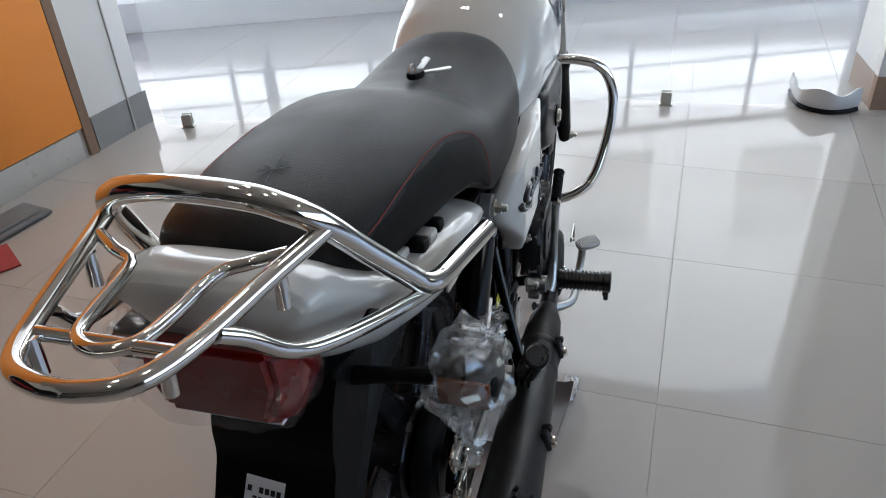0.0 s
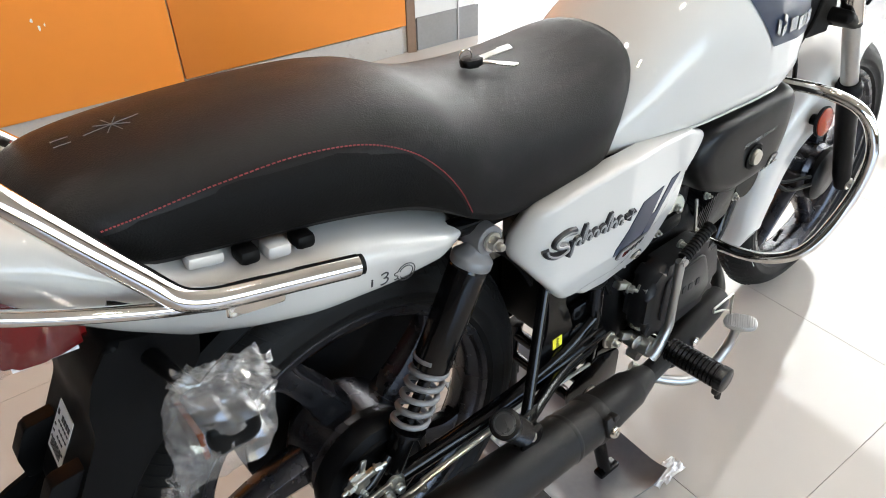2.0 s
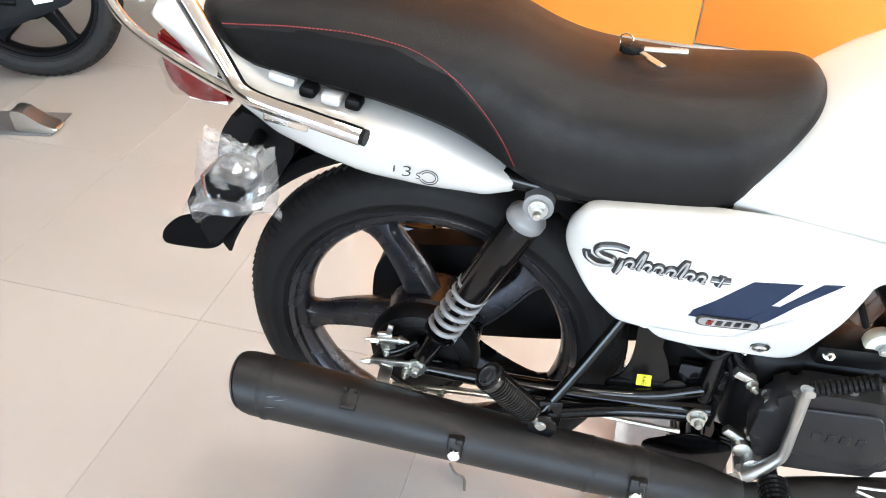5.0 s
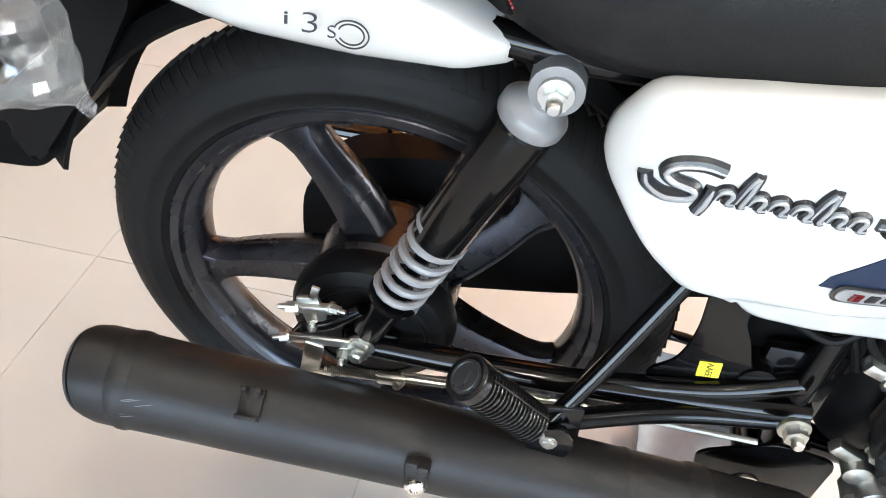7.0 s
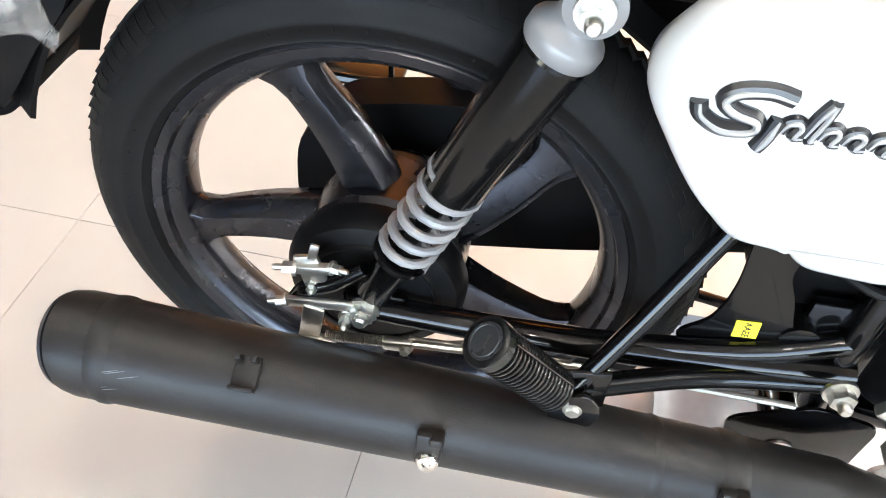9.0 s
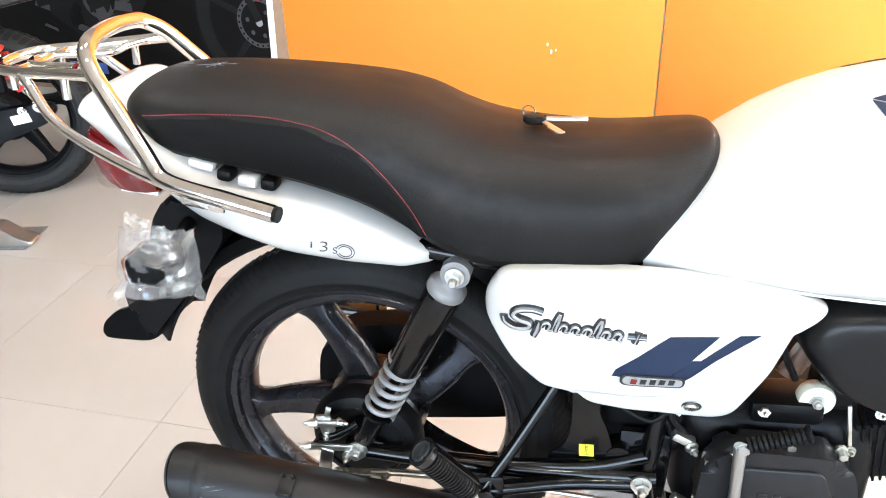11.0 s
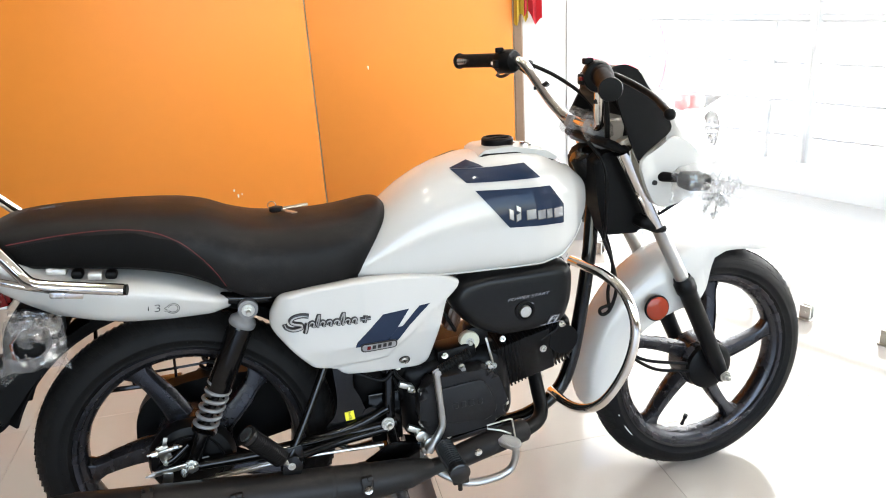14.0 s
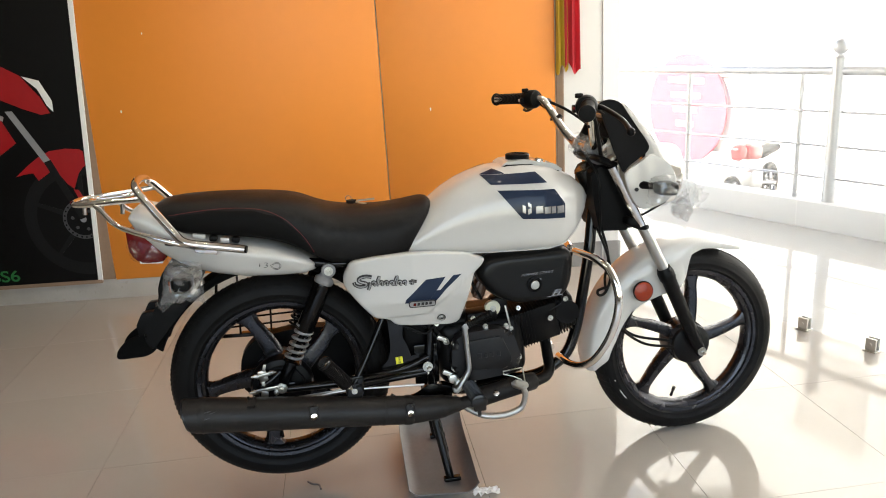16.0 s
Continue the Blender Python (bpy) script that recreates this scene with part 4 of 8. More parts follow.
bm = tube(bmesh.new(), [r[:3] for r in EX], [r[3] for r in EX], 44)
muffler = part("silencer", slant_cut(bm), EXHAUST, bike, "matte black tapered exhaust silencer with scuffed tail", 30)
part("seam_ring", slant_cut(ex_ring((-0.165, -0.171, -0.177, -0.183), (-0.0005, 0.0016, 0.0016, -0.0005))), EXHAUST, muffler)
part("seam_ring", ex_ring((0.352, 0.358, 0.370, 0.378), (0.0, 0.0024, 0.0026, -0.0005)), EXHAUST, muffler)
part("seam_ring", ex_ring((0.292, 0.296, 0.301), (0.0, 0.0012, 0.0)), EXHAUST, muffler)
bm = lathe(bmesh.new(), [(0.043, 0.001), (0.0425, 0.004), (0.0395, 0.004), (0.037, -0.02), (0.014, -0.03), (0.013, 0.004), (0.010, 0.004), (0.009, -0.02)], 36, axis((-0.2105, -0.1865, 0.331), (-1, -0.01, 0.13)))
part("tail_outlet", slant_cut(bm), INK, muffler, "dark outlet opening")
for x in (0.1078, 0.363):
    p, d = on_ex(x, 14)
    bm = bmesh.new()
    LG = Matrix.Translation(p + d * 0.002) @ Matrix.Rotation(radians(-14), 4, "X")
    block(bm, (0.022, 0.012, 0.036), LG @ pose(0, 0, 0.008), 0.004)
    block(bm, (0.012, 0.016, 0.010), LG @ pose(0.007, -0.002, 0.022), 0.003)
    part("lug", bm, EXHAUST, muffler)
    bm = lathe(bmesh.new(), [(0.0098, 0), (0.0098, 0.003), (0.008, 0.006), (0.0038, 0.0062), (0.003, 0.004)], 20, axis(p + d * 0.008, d))
    part("screw", bm, CHROME, muffler, "round chrome screw")
p, d = on_ex(-0.048, 62)
CL = Matrix.Translation(p) @ Matrix.Rotation(radians(-62), 4, "X")
bm = block(bmesh.new(), (0.022, 0.005, 0.030), CL @ pose(0, -0.003, 0), 0.0018)
for e in (-0.007, 0.007):
    block(bm, (0.006, 0.014, 0.005), CL @ pose(e, -0.008, 0.012), 0.0015)
block(bm, (0.022, 0.010, 0.004), CL @ pose(0, -0.006, -0.013), 0.0015)
part("clip_lug", bm, EXHAUST, muffler, "small bent clip on top of the silencer")
bm = bmesh.new()
rs = random.Random(31)
for k in range(5):
    x, a = -0.150 + rs.uniform(-0.03, 0.04), rs.uniform(5, 40)
    tube(bm, [on_ex(x + 0.006 * q, a + 2.5 * q, 0.0001)[0] for q in range(4)], [0.0001, 0.0004, 0.0004, 0.0001], 5)
part("scratch", bm, CHALK, muffler, "pale scratches")
pipe_pts = [(0.56, -0.153, 0.257), (0.62, -0.146, 0.268), (0.71, -0.135, 0.276), (0.758, -0.118, 0.279), (0.785, -0.098, 0.282), (0.799, -0.076, 0.296), (0.803, -0.045, 0.326), (0.806, -0.020, 0.352), (0.806, -0.005, 0.385)]
bm = tube(bmesh.new(), pipe_pts, 0.0165, 16, 5)
part("exhaust_pipe", bm, SATIN, bike, "matte black exhaust pipe")
bm = tube(bmesh.new(), [(0.558, -0.153, 0.259), (0.560, -0.153, 0.259), (0.575, -0.152, 0.262), (0.62, -0.147, 0.270), (0.70, -0.138, 0.281), (0.733, -0.133, 0.284), (0.737, -0.132, 0.284)], [0.020, 0.0225, 0.0262, 0.0268, 0.0265, 0.0255, 0.022], 28)
part("heat_shield", bm, MATTE, bike, "matte black pipe shield")
bm = bmesh.new()
for x, z in ((0.612, 0.280),):
    lathe(bm, [(0.0085, 0), (0.0085, 0.003), (0.006, 0.005), (0.003, 0.004)], 16, axis((x, -0.1745, z), (0, -1, 0)))
part("shield_screw", bm, CHROME, bike)

# centre stand
bm = bmesh.new()
for s in (-1, 1):
    tube(bm, [(0.445, 0.085 * s, 0.25), (0.450, 0.10 * s, 0.17), (0.478, 0.125 * s, 0.010 + 0.0026 * s)], [0.014, 0.013, 0.012], 12)
    block(bm, (0.05, 0.022, 0.012), pose(0.484, 0.126 * s, 0.006 + 0.0026 * s, 1.2, 0, 0), 0.004)
    block(bm, (0.014, 0.008, 0.10), pose(0.465, 0.104 * s, 0.13, 6 * s, -10, 0), 0.002)
tube(bm, [(0.455, -0.10, 0.15), (0.455, 0.10, 0.15)], 0.010, 12)
tube(bm, [(0.447, -0.09, 0.22), (0.447, 0.09, 0.22)], 0.012, 12)
part("centre_stand", bm, BLACK, bike, "black tubular centre stand")
bm = bmesh.new()
tube(bm, [(0.45, 0.10, 0.18), (0.40, 0.15, 0.14), (0.37, 0.16, 0.135), (0.345, 0.165, 0.15)], 0.008, 10, 4)
part("stand_lever", bm, BLACK, bike)

# engine
bm = bmesh.new()
block(bm, (0.26, 0.19, 0.20), pose(0.60, 0.005, 0.375, 0, -3, 0), 0.04, 4)
block(bm, (0.13, 0.15, 0.14), pose(0.505, 0.0, 0.43, 0, 15, 0), 0.03, 3)
engine = part("engine", bm, ENGINE, bike, "dark single-cylinder engine block")
cyl = axis((0.69, -0.01, 0.425), (1, 0, 0.22))
for k in range(20):
    bm = bmesh.new()
    o = 0.010 + 0.0090 * k
    block(bm, (0.140 - 0.0015 * k, 0.0030, 0.121), cyl @ pose(0.002, o, 0), 0.0)
    part("cooling_fin", bm, ENGINE, engine)
bm = bmesh.new()
block(bm, (0.134, 0.14, 0.119), cyl @ pose(0, 0.07, 0), 0.006)
block(bm, (0.112, 0.065, 0.112), cyl @ pose(0, 0.165, 0), 0.014, 3)
lathe(bm, [(0.035, -0.08), (0.035, -0.075), (0.02, -0.07), (0.02, 0)], 20, axis((0.855, 0, 0.46), (0, 1, 0)))
part("cylinder_head", bm, ENGINE, engine, "dark finned cylinder head")
cov = rounded([(0.497, 0.345), (0.500, 0.425), (0.535, 0.455), (0.650, 0.457), (0.676, 0.437), (0.700, 0.352), (0.680, 0.322), (0.600, 0.312), (0.530, 0.308)], 0.018, 4)
bm = slab(bmesh.new(), cov, -0.10, -0.142, 0.016, 4)
cover = part("clutch_cover", bm, COVER, engine, "dark satin clutch cover with raised edge")
bm = slab(bmesh.new(), rounded([(0.535, 0.345), (0.54, 0.43), (0.64, 0.437), (0.672, 0.36), (0.65, 0.335)], 0.015, 3), -0.140, -0.146, 0.003)
part("cover_panel", bm, COVER, cover)
bm = bmesh.new()
for x, w in ((0.575, 0.012), (0.593, 0.010), (0.610, 0.012), (0.630, 0.010)):
    block(bm, (w, 0.002, 0.014), pose(x, -0.1465, 0.385), 0.0008, 1)
part("relief_bar", bm, COVER, cover, "raised cast marking, unreadable")
for x, z in ((0.508, 0.42), (0.505, 0.345), (0.60, 0.460), (0.695, 0.36), (0.655, 0.318), (0.56, 0.305), (0.66, 0.455)):
    part("cover_bolt", bolt(bmesh.new(), (x, -0.118, z), (0, -1, 0), 0.0055, 0.016, 0), ZINC, engine)
bm = bmesh.new()
block(bm, (0.09, 0.06, 0.035), pose(0.60, -0.06, 0.475, 0, -4, 0), 0.01)
block(bm, (0.05, 0.05, 0.05), pose(0.655, -0.05, 0.50), 0.012)
part("starter_housing", bm, ENGINE, engine)
# injector throat, hoses, brackets in the gap behind the filter box
bm = bmesh.new()
lathe(bm, [(0.010, 0.0), (0.021, 0.001), (0.0225, 0.004), (0.0225, 0.017), (0.021, 0.02), (0.008, 0.0205)], 32, axis((0.6326, -0.062, 0.495), (0, -1, 0.05)))
knob = part("round_cover", bm, CREAM, bike, "cream round rubber cap")
bm = bmesh.new()
bolt(bm, (0.6326, -0.082, 0.495), (0, -1, 0.05), 0.007, 0.006, 0.7)
part("nut", bm, ZINC, knob)
bm = bmesh.new()
block(bm, (0.035, 0.04, 0.05), pose(0.600, -0.06, 0.555, 0, 20, 0), 0.008)
lathe(bm, [(0.014, 0), (0.014, 0.05)], 16, axis((0.59, -0.07, 0.53), (0.4, 0, 1)))
part("throttle_body", bm, COPPER, bike, "brown and dark throttle body")
hose = [((0.56, -0.06, 0.64), (0.575, -0.09, 0.58), (0.60, -0.085, 0.53)), ((0.58, -0.04, 0.62), (0.62, -0.075, 0.57), (0.66, -0.06, 0.54)),
        ((0.39, -0.07, 0.50), (0.45, -0.085, 0.45), (0.47, -0.09, 0.41)), ((0.42, -0.06, 0.52), (0.49, -0.085, 0.47), (0.52, -0.08, 0.46)),
        ((0.47, -0.08, 0.50), (0.46, -0.095, 0.46), (0.485, -0.10, 0.43), (0.50, -0.10, 0.40)), ((0.82, -0.07, 0.54), (0.84, -0.085, 0.50), (0.80, -0.08, 0.47)),
        ((0.88, -0.05, 0.63), (0.855, -0.07, 0.56), (0.85, -0.06, 0.49)), ((0.375, -0.09, 0.475), (0.43, -0.098, 0.45), (0.455, -0.095, 0.465))]
for pts in hose:
    part("hose", tube(bmesh.new(), pts, 0.0042, 8, 5), GRIP, bike, "black rubber hose")
part("bracket", block(bmesh.new(), (0.030, 0.014, 0.012), pose(0.478, -0.105, 0.432, 0, 25, 0), 0.002), ZINC, bike, "zinc-plated bracket")
part("bracket", block(bmesh.new(), (0.005, 0.004, 0.07), pose(0.672, -0.096, 0.472, 0, -12, 0), 0.001), ZINC, bike, "zinc-plated strip")
for p_, d_, r_, h_ in (((0.488, -0.110, 0.424), (0.3, -1, 0), 0.0065, 0.010), ((0.572, -0.088, 0.478), (0, -1, 0.3), 0.006, 0.008), ((0.705, -0.088, 0.492), (0, -1, 0.3), 0.005, 0.008),
                       ((0.68, -0.098, 0.437), (0, -1, 0), 0.005, 0.006), ((0.466, -0.098, 0.475), (0, -1, 0.2), 0.005, 0.01), ((0.845, -0.09, 0.505), (0.2, -1, 0.2), 0.0055, 0.008), ((0.80, -0.09, 0.452), (0, -1, 0), 0.006, 0.006)):
    part("bolt", bolt(bmesh.new(), p_, d_, r_, h_), ZINC, bike, "zinc-plated bolt")
bm = bmesh.new()
block(bm, (0.22, 0.12, 0.10), pose(0.45, 0.0, 0.60), 0.02)
part("battery_box", bm, PLASTIC, bike, "black plastic box behind the side cover")
bm = bmesh.new()
block(bm, (0.13, 0.12, 0.20), pose(0.435, 0.0, 0.44), 0.015)
part("rear_engine_cover", bm, PLASTIC, bike, "black box between engine and swingarm")

# filter box
fil = rounded([(0.578, 0.612), (0.598, 0.652), (0.64, 0.662), (0.845, 0.664), (0.862, 0.640), (0.858, 0.575), (0.838, 0.526), (0.775, 0.517), (0.690, 0.515), (0.632, 0.540), (0.602, 0.572)], 0.022, 4)
dense = []
for (xa, za), (xb, zb) in zip(fil, fil[1:] + fil[:1]):
    cuts = max(1, int(math.hypot(xb - xa, zb - za) / 0.008))
    dense += [(xa + (xb - xa) * k / cuts, za + (zb - za) * k / cuts) for k in range(cuts)]
bm = bmesh.new()
rings = []
for f, y in ((0.97, -0.020), (0.99, -0.060), (1.0, -0.085), (0.995, -0.100), (0.975, -0.113), (0.94, -0.123), (0.89, -0.130), (0.82, -0.1335), (0.70, -0.135), (0.45, -0.135), (0.2, -0.135), (0.03, -0.135)):
    rings.append([bm.verts.new((0.725 + (x - 0.725) * f, y, 0.592 + (z - 0.592) * (f if f > 0.9 else 0.9 * f / 0.9))) for x, z in dense])
ring_faces(bm, rings)
box_ = part("filter_box", bm, FILTER, bike, "black plastic air filter box", 60)
part("box_seam", tube(bmesh.new(), [(0.725 + (x - 0.725) * 1.002, -0.078, 0.592 + (z - 0.592) * 1.002) for x, z in dense + dense[:1]], 0.0022, 6), FILTER, box_)
bm = bmesh.new()
lathe(bm, [(0.022, 0), (0.022, 0.003), (0.017, 0.004), (0.016, 0.001)], 28, axis((0.740, -0.135, 0.573), (0, -1, 0)))
part("bolt_recess", bm, PLASTIC, box_)
bm = bmesh.new()
lathe(bm, [(0.013, 0), (0.0135, 0.005), (0.012, 0.009), (0.005, 0.0095)], 28, axis((0.740, -0.135, 0.573), (0, -1, 0)))
part("bolt", bm, ZINC, box_, "large round zinc bolt")
FACE = lambda x, z, y, turn=0: Matrix.Translation((x, y, z)) @ Matrix.Rotation(radians(90), 4, "X") @ Matrix.Rotation(radians(turn), 4, "Z")
part("print", lettering("POWER START", 0.0098, FACE(0.748, 0.6035, -0.1358, 2), 0.0004, 0.35, -0.0001, 1.42), BRIGHT, box_, "silver printed words")
badge = part("badge", lettering("Fi", 0.021, FACE(0.800, 0.5425, -0.1356, 4), 0.0008, 0.45, 0.0016, 1.6), INK, box_, "small silver badge edged with black")
part("badge_face", lettering("Fi", 0.021, FACE(0.800, 0.5425, -0.1366, 4), 0.0006, 0.45, 0.0002, 1.6), BRIGHT, badge)
part("badge_line", slab(bmesh.new(), [(0.776, 0.5335), (0.822, 0.5375), (0.822, 0.5355), (0.775, 0.5315)], -0.1350, -0.1362), BRIGHT, badge)
bm = bmesh.new()
slab(bm, [(0.735, 0.592), (0.75, 0.591), (0.762, 0.587), (0.757, 0.584), (0.745, 0.589)], -0.1352, -0.1360)
part("swoosh", bm, BRIGHT, box_)

# tank
TOP = ((0.40, 0.735), (0.44, 0.775), (0.48, 0.812), (0.52, 0.843), (0.56, 0.866), (0.60, 0.882), (0.65, 0.895), (0.70, 0.900), (0.76, 0.899), (0.81, 0.890), (0.85, 0.872), (0.888, 0.850), (0.921, 0.82), (0.938, 0.79))
BOT = ((0.40, 0.677), (0.60, 0.661), (0.79, 0.655), (0.84, 0.663), (0.865, 0.684), (0.893, 0.712), (0.921, 0.755), (0.938, 0.785))
WID = ((0.40, 0.106), (0.48, 0.124), (0.56, 0.133), (0.64, 0.137), (0.72, 0.139), (0.78, 0.136), (0.83, 0.124), (0.875, 0.102), (0.914, 0.062), (0.938, 0.018))


def tank_section(x):
    zt, zb, w = lerp(x, TOP), lerp(x, BOT), lerp(x, WID)
    return zt, zb, zb + 0.36 * (zt - zb), w


def tank_y(x, z):
    zt, zb, zc, w = tank_section(x)
    if z >= zc:
        t, n = min(1, (z - zc) / (zt - zc)), 2.7
    else:
        t, n = min(1, (zc - z) / (zc - zb)), 4.5
    return w * (1 - t ** n) ** (1 / n)


bm = bmesh.new()
rings = []
for x in np.concatenate([np.linspace(0.40, 0.86, 40), np.linspace(0.868, 0.938, 16)]):
    zt, zb, zc, w = tank_section(x)
    ring = []
    for k in range(64):
        a = 2 * math.pi * k / 64
        c, s = math.cos(a), math.sin(a)
        n = 2.7 if s >= 0 else 4.5
        q = (abs(c) ** n + abs(s) ** n) ** (-1 / n)
        ring.append(bm.verts.new((x, w * c * q, zc + s * q * ((zt - zc) if s >= 0 else (zc - zb)))))
    rings.append(ring)
ring_faces(bm, rings)
tank = part("fuel_tank", bm, WHITE, bike, "glossy white fuel tank with navy decals", 60)

for s in (-1, 1):
    lip = [(x, s * (tank_y(x, lerp(x, BOT) + 0.016) - 0.0012), lerp(x, BOT) + 0.013) for x in np.linspace(0.50, 0.90, 30)]
    part("lower_lip", tube(bmesh.new(), lip, 0.0020, 8), WHITE, tank)


def on_tank(corners, n=14, m=8, lift=0.0012, side=-1):
    """A patch that follows the tank, from four corners in x, z."""
    a, b, c, d = [Vector(q) for q in corners]
    bm = bmesh.new()
    g = []
    for j in range(m + 1):
        row = []
        for i in range(n + 1):
            p = (a * (1 - i / n) + b * (i / n)) * (1 - j / m) + (d * (1 - i / n) + c * (i / n)) * (j / m)
            row.append(bm.verts.new((p.x, side * (tank_y(p.x, p.y) + lift), p.y + lift * 0.6)))
        g.append(row)
    for j in range(m):
        for i in range(n):
            bm.faces.new((g[j][i], g[j][i + 1], g[j + 1][i + 1], g[j + 1][i]))
    return bm


for s in (-1, 1):
    part("decal", on_tank(((0.6455, 0.841), (0.806, 0.8325), (0.8356, 0.751), (0.710, 0.761)), side=s), NAVY, tank, "navy blue decal with chamfered corners", 60)
    part("decal", on_tank(((0.6110, 0.8785), (0.762, 0.8795), (0.789, 0.8505), (0.6318, 0.8555)), side=s), NAVY, tank, "navy blue upper decal stripe", 60)
    part("decal", on_tank(((0.6112, 0.8792), (0.6497, 0.8912), (0.668, 0.8845), (0.676, 0.8796)), side=s), NAVY, tank, sharp=60)
    part("decal", on_tank(((0.806, 0.8325), (0.8085, 0.8310), (0.8372, 0.7900), (0.8356, 0.751)), side=s), NAVY, tank, sharp=60)
    # chrome name badge, as plain shapes
    for k, (x0, x1, z0, z1, lean) in enumerate(((0.7102, 0.7186, 0.774, 0.799, -0.005), (0.7258, 0.7350, 0.788, 0.804, -0.006), (0.7245, 0.7345, 0.775, 0.7845, 0.004), (0.748, 0.768, 0.772, 0.791, 0.0), (0.7724, 0.790, 0.769, 0.787, 0.0), (0.7935, 0.806, 0.768, 0.786, 0.0), (0.811, 0.832, 0.766, 0.785, 0.0))):
        part("badge_bar", on_tank(((x0, z1), (x1, z1 + lean), (x1, z0), (x0, z0 - lean)), 3, 3, 0.0032, s), BRIGHT, tank, "chrome raised name badge, plain bars" if k == 0 else "")
        part("bar_edge", on_tank(((x0 - 0.0012, z1 + 0.0012), (x1 + 0.0012, z1 + lean + 0.0012), (x1 + 0.0012, z0 - 0.0012), (x0 - 0.0012, z0 - lean - 0.0012)), 3, 3, 0.0022, s), INK, tank)
bm = slab(bmesh.new(), rounded([(0.672, 0.890), (0.690, 0.906), (0.745, 0.909), (0.83, 0.892), (0.858, 0.872), (0.842, 0.868), (0.76, 0.89)], 0.008), -0.052, 0.052, 0.010, 4)
plate = part("tank_top_cover", bm, WHITE, tank, "white raised cover round the filler cap")
bm = slab(bmesh.new(), [(0.672, 0.890), (0.69, 0.8985), (0.76, 0.896), (0.845, 0.871), (0.84, 0.868), (0.76, 0.892)], -0.054, 0.054, 0.002)
part("gasket", bm, PLASTIC, plate)
bm = bmesh.new()
lathe(bm, [(0.033, 0), (0.034, 0.003), (0.034, 0.017), (0.031, 0.020), (0.026, 0.0205), (0.025, 0.016), (0.010, 0.016), (0.009, 0.018)], 40, axis((0.737, 0, 0.901), (0.02, 0, 1)))
block(bm, (0.05, 0.012, 0.006), pose(0.737, 0, 0.9185), 0.002)
part("filler_cap", bm, PLASTIC, tank, "black round filler cap")
bm = bmesh.new()
lathe(bm, [(0.013, 0), (0.013, 0.004), (0.009, 0.005), (0.008, 0.003)], 24, axis((0.800, 0, 0.8975), (0.2, 0, 1)))
part("lock_ring", bm, CHROME, tank, "small chrome lock ring")
bm = bmesh.new()
block(bm, (0.014, 0.016, 0.001), pose(0.768, 0, 0.9065, 0, 8, 0))
part("label", bm, AMBER, tank, "tiny orange label")

# seat
SEAT = ((-0.258, 0.832, -0.215, 0.812, 0.062), (-0.250, 0.856, -0.208, 0.802, 0.086), (-0.225, 0.870, -0.195, 0.796, 0.096), (-0.18, 0.8755, -0.17, 0.790, 0.104), (-0.10, 0.876, -0.10, 0.784, 0.114),
        (0.0, 0.871, 0.0, 0.770, 0.123), (0.075, 0.864, 0.07, 0.752, 0.129), (0.125, 0.853, 0.115, 0.730, 0.130), (0.165, 0.834, 0.155, 0.703, 0.131), (0.21, 0.820, 0.20, 0.682, 0.132), (0.27, 0.811, 0.265, 0.680, 0.133),
        (0.335, 0.808, 0.325, 0.680, 0.131), (0.39, 0.812, 0.365, 0.681, 0.127), (0.43, 0.819, 0.392, 0.686, 0.117), (0.455, 0.823, 0.409, 0.695, 0.105), (0.470, 0.821, 0.420, 0.706, 0.094), (0.478, 0.812, 0.427, 0.718, 0.080))


def seat_at(s):
    i = np.arange(len(SEAT))
    return [float(np.interp(s, i, [row[k] for row in SEAT])) for k in range(5)]


def seat_width(f):
    """The share of the half width at a share f of the height."""
    if f < 0.35:
        return 0.965 + 0.035 * f / 0.35
    t = (f - 0.35) / 0.65
    return max(0.0, 1 - t ** 3.0) ** (1 / 2.4)


bm = bmesh.new()
rings = []
fs = [0.0, 0.12, 0.25, 0.35, 0.45, 0.55, 0.64, 0.72, 0.79, 0.85, 0.90, 0.94, 0.97, 0.99]
for s in np.linspace(0, len(SEAT) - 1, 96):
    xt, zt, xb, zb, w = seat_at(s)
    # soften the profile by averaging neighbours
    e0, e1 = seat_at(max(0, s - 0.35)), seat_at(min(len(SEAT) - 1, s + 0.35))
    xt, zt, xb, zb, w = [(a + b + 2 * c) / 4 for a, b, c in zip(e0, e1, (xt, zt, xb, zb, w))]
    right = [(xb + (xt - xb) * f, -w * seat_width(f), zb + (zt - zb) * f) for f in fs]
    mid = [(xt, -w * seat_width(0.99) * q, zt + (zt - zb) * 0.004 * (1 - abs(q))) for q in (0.66, 0.33, 0, -0.33, -0.66)]
    left = [(x, -y, z) for x, y, z in right[::-1]]
    under = [(xb, w * 0.5, zb + 0.004), (xb, -w * 0.5, zb + 0.004)]
    rings.append([bm.verts.new((x, y, z)) for x, y, z in right + mid + left + under])
ring_faces(bm, rings)
bmesh.ops.smooth_vert(bm, verts=bm.verts, factor=0.35, use_axis_x=True, use_axis_y=True, use_axis_z=True)
SEAT_TOP = [v.co.copy() for v in bm.verts if v.co.z > 0.80]
seat = part("seat", bm, LEATHER, bike, "black stitched leatherette twin seat", 70)


def on_seat(x, z, lift, side):
    s = 8.0
    for _ in range(30):
        xt, zt, xb, zb, w = seat_at(s)
        f = (z - zb) / (zt - zb)
        s = min(len(SEAT) - 1, max(0, s + (x - (xb + (xt - xb) * f)) * 12))
    return Vector((x, side * (w * seat_width(max(0, min(0.97, f))) + lift), z))


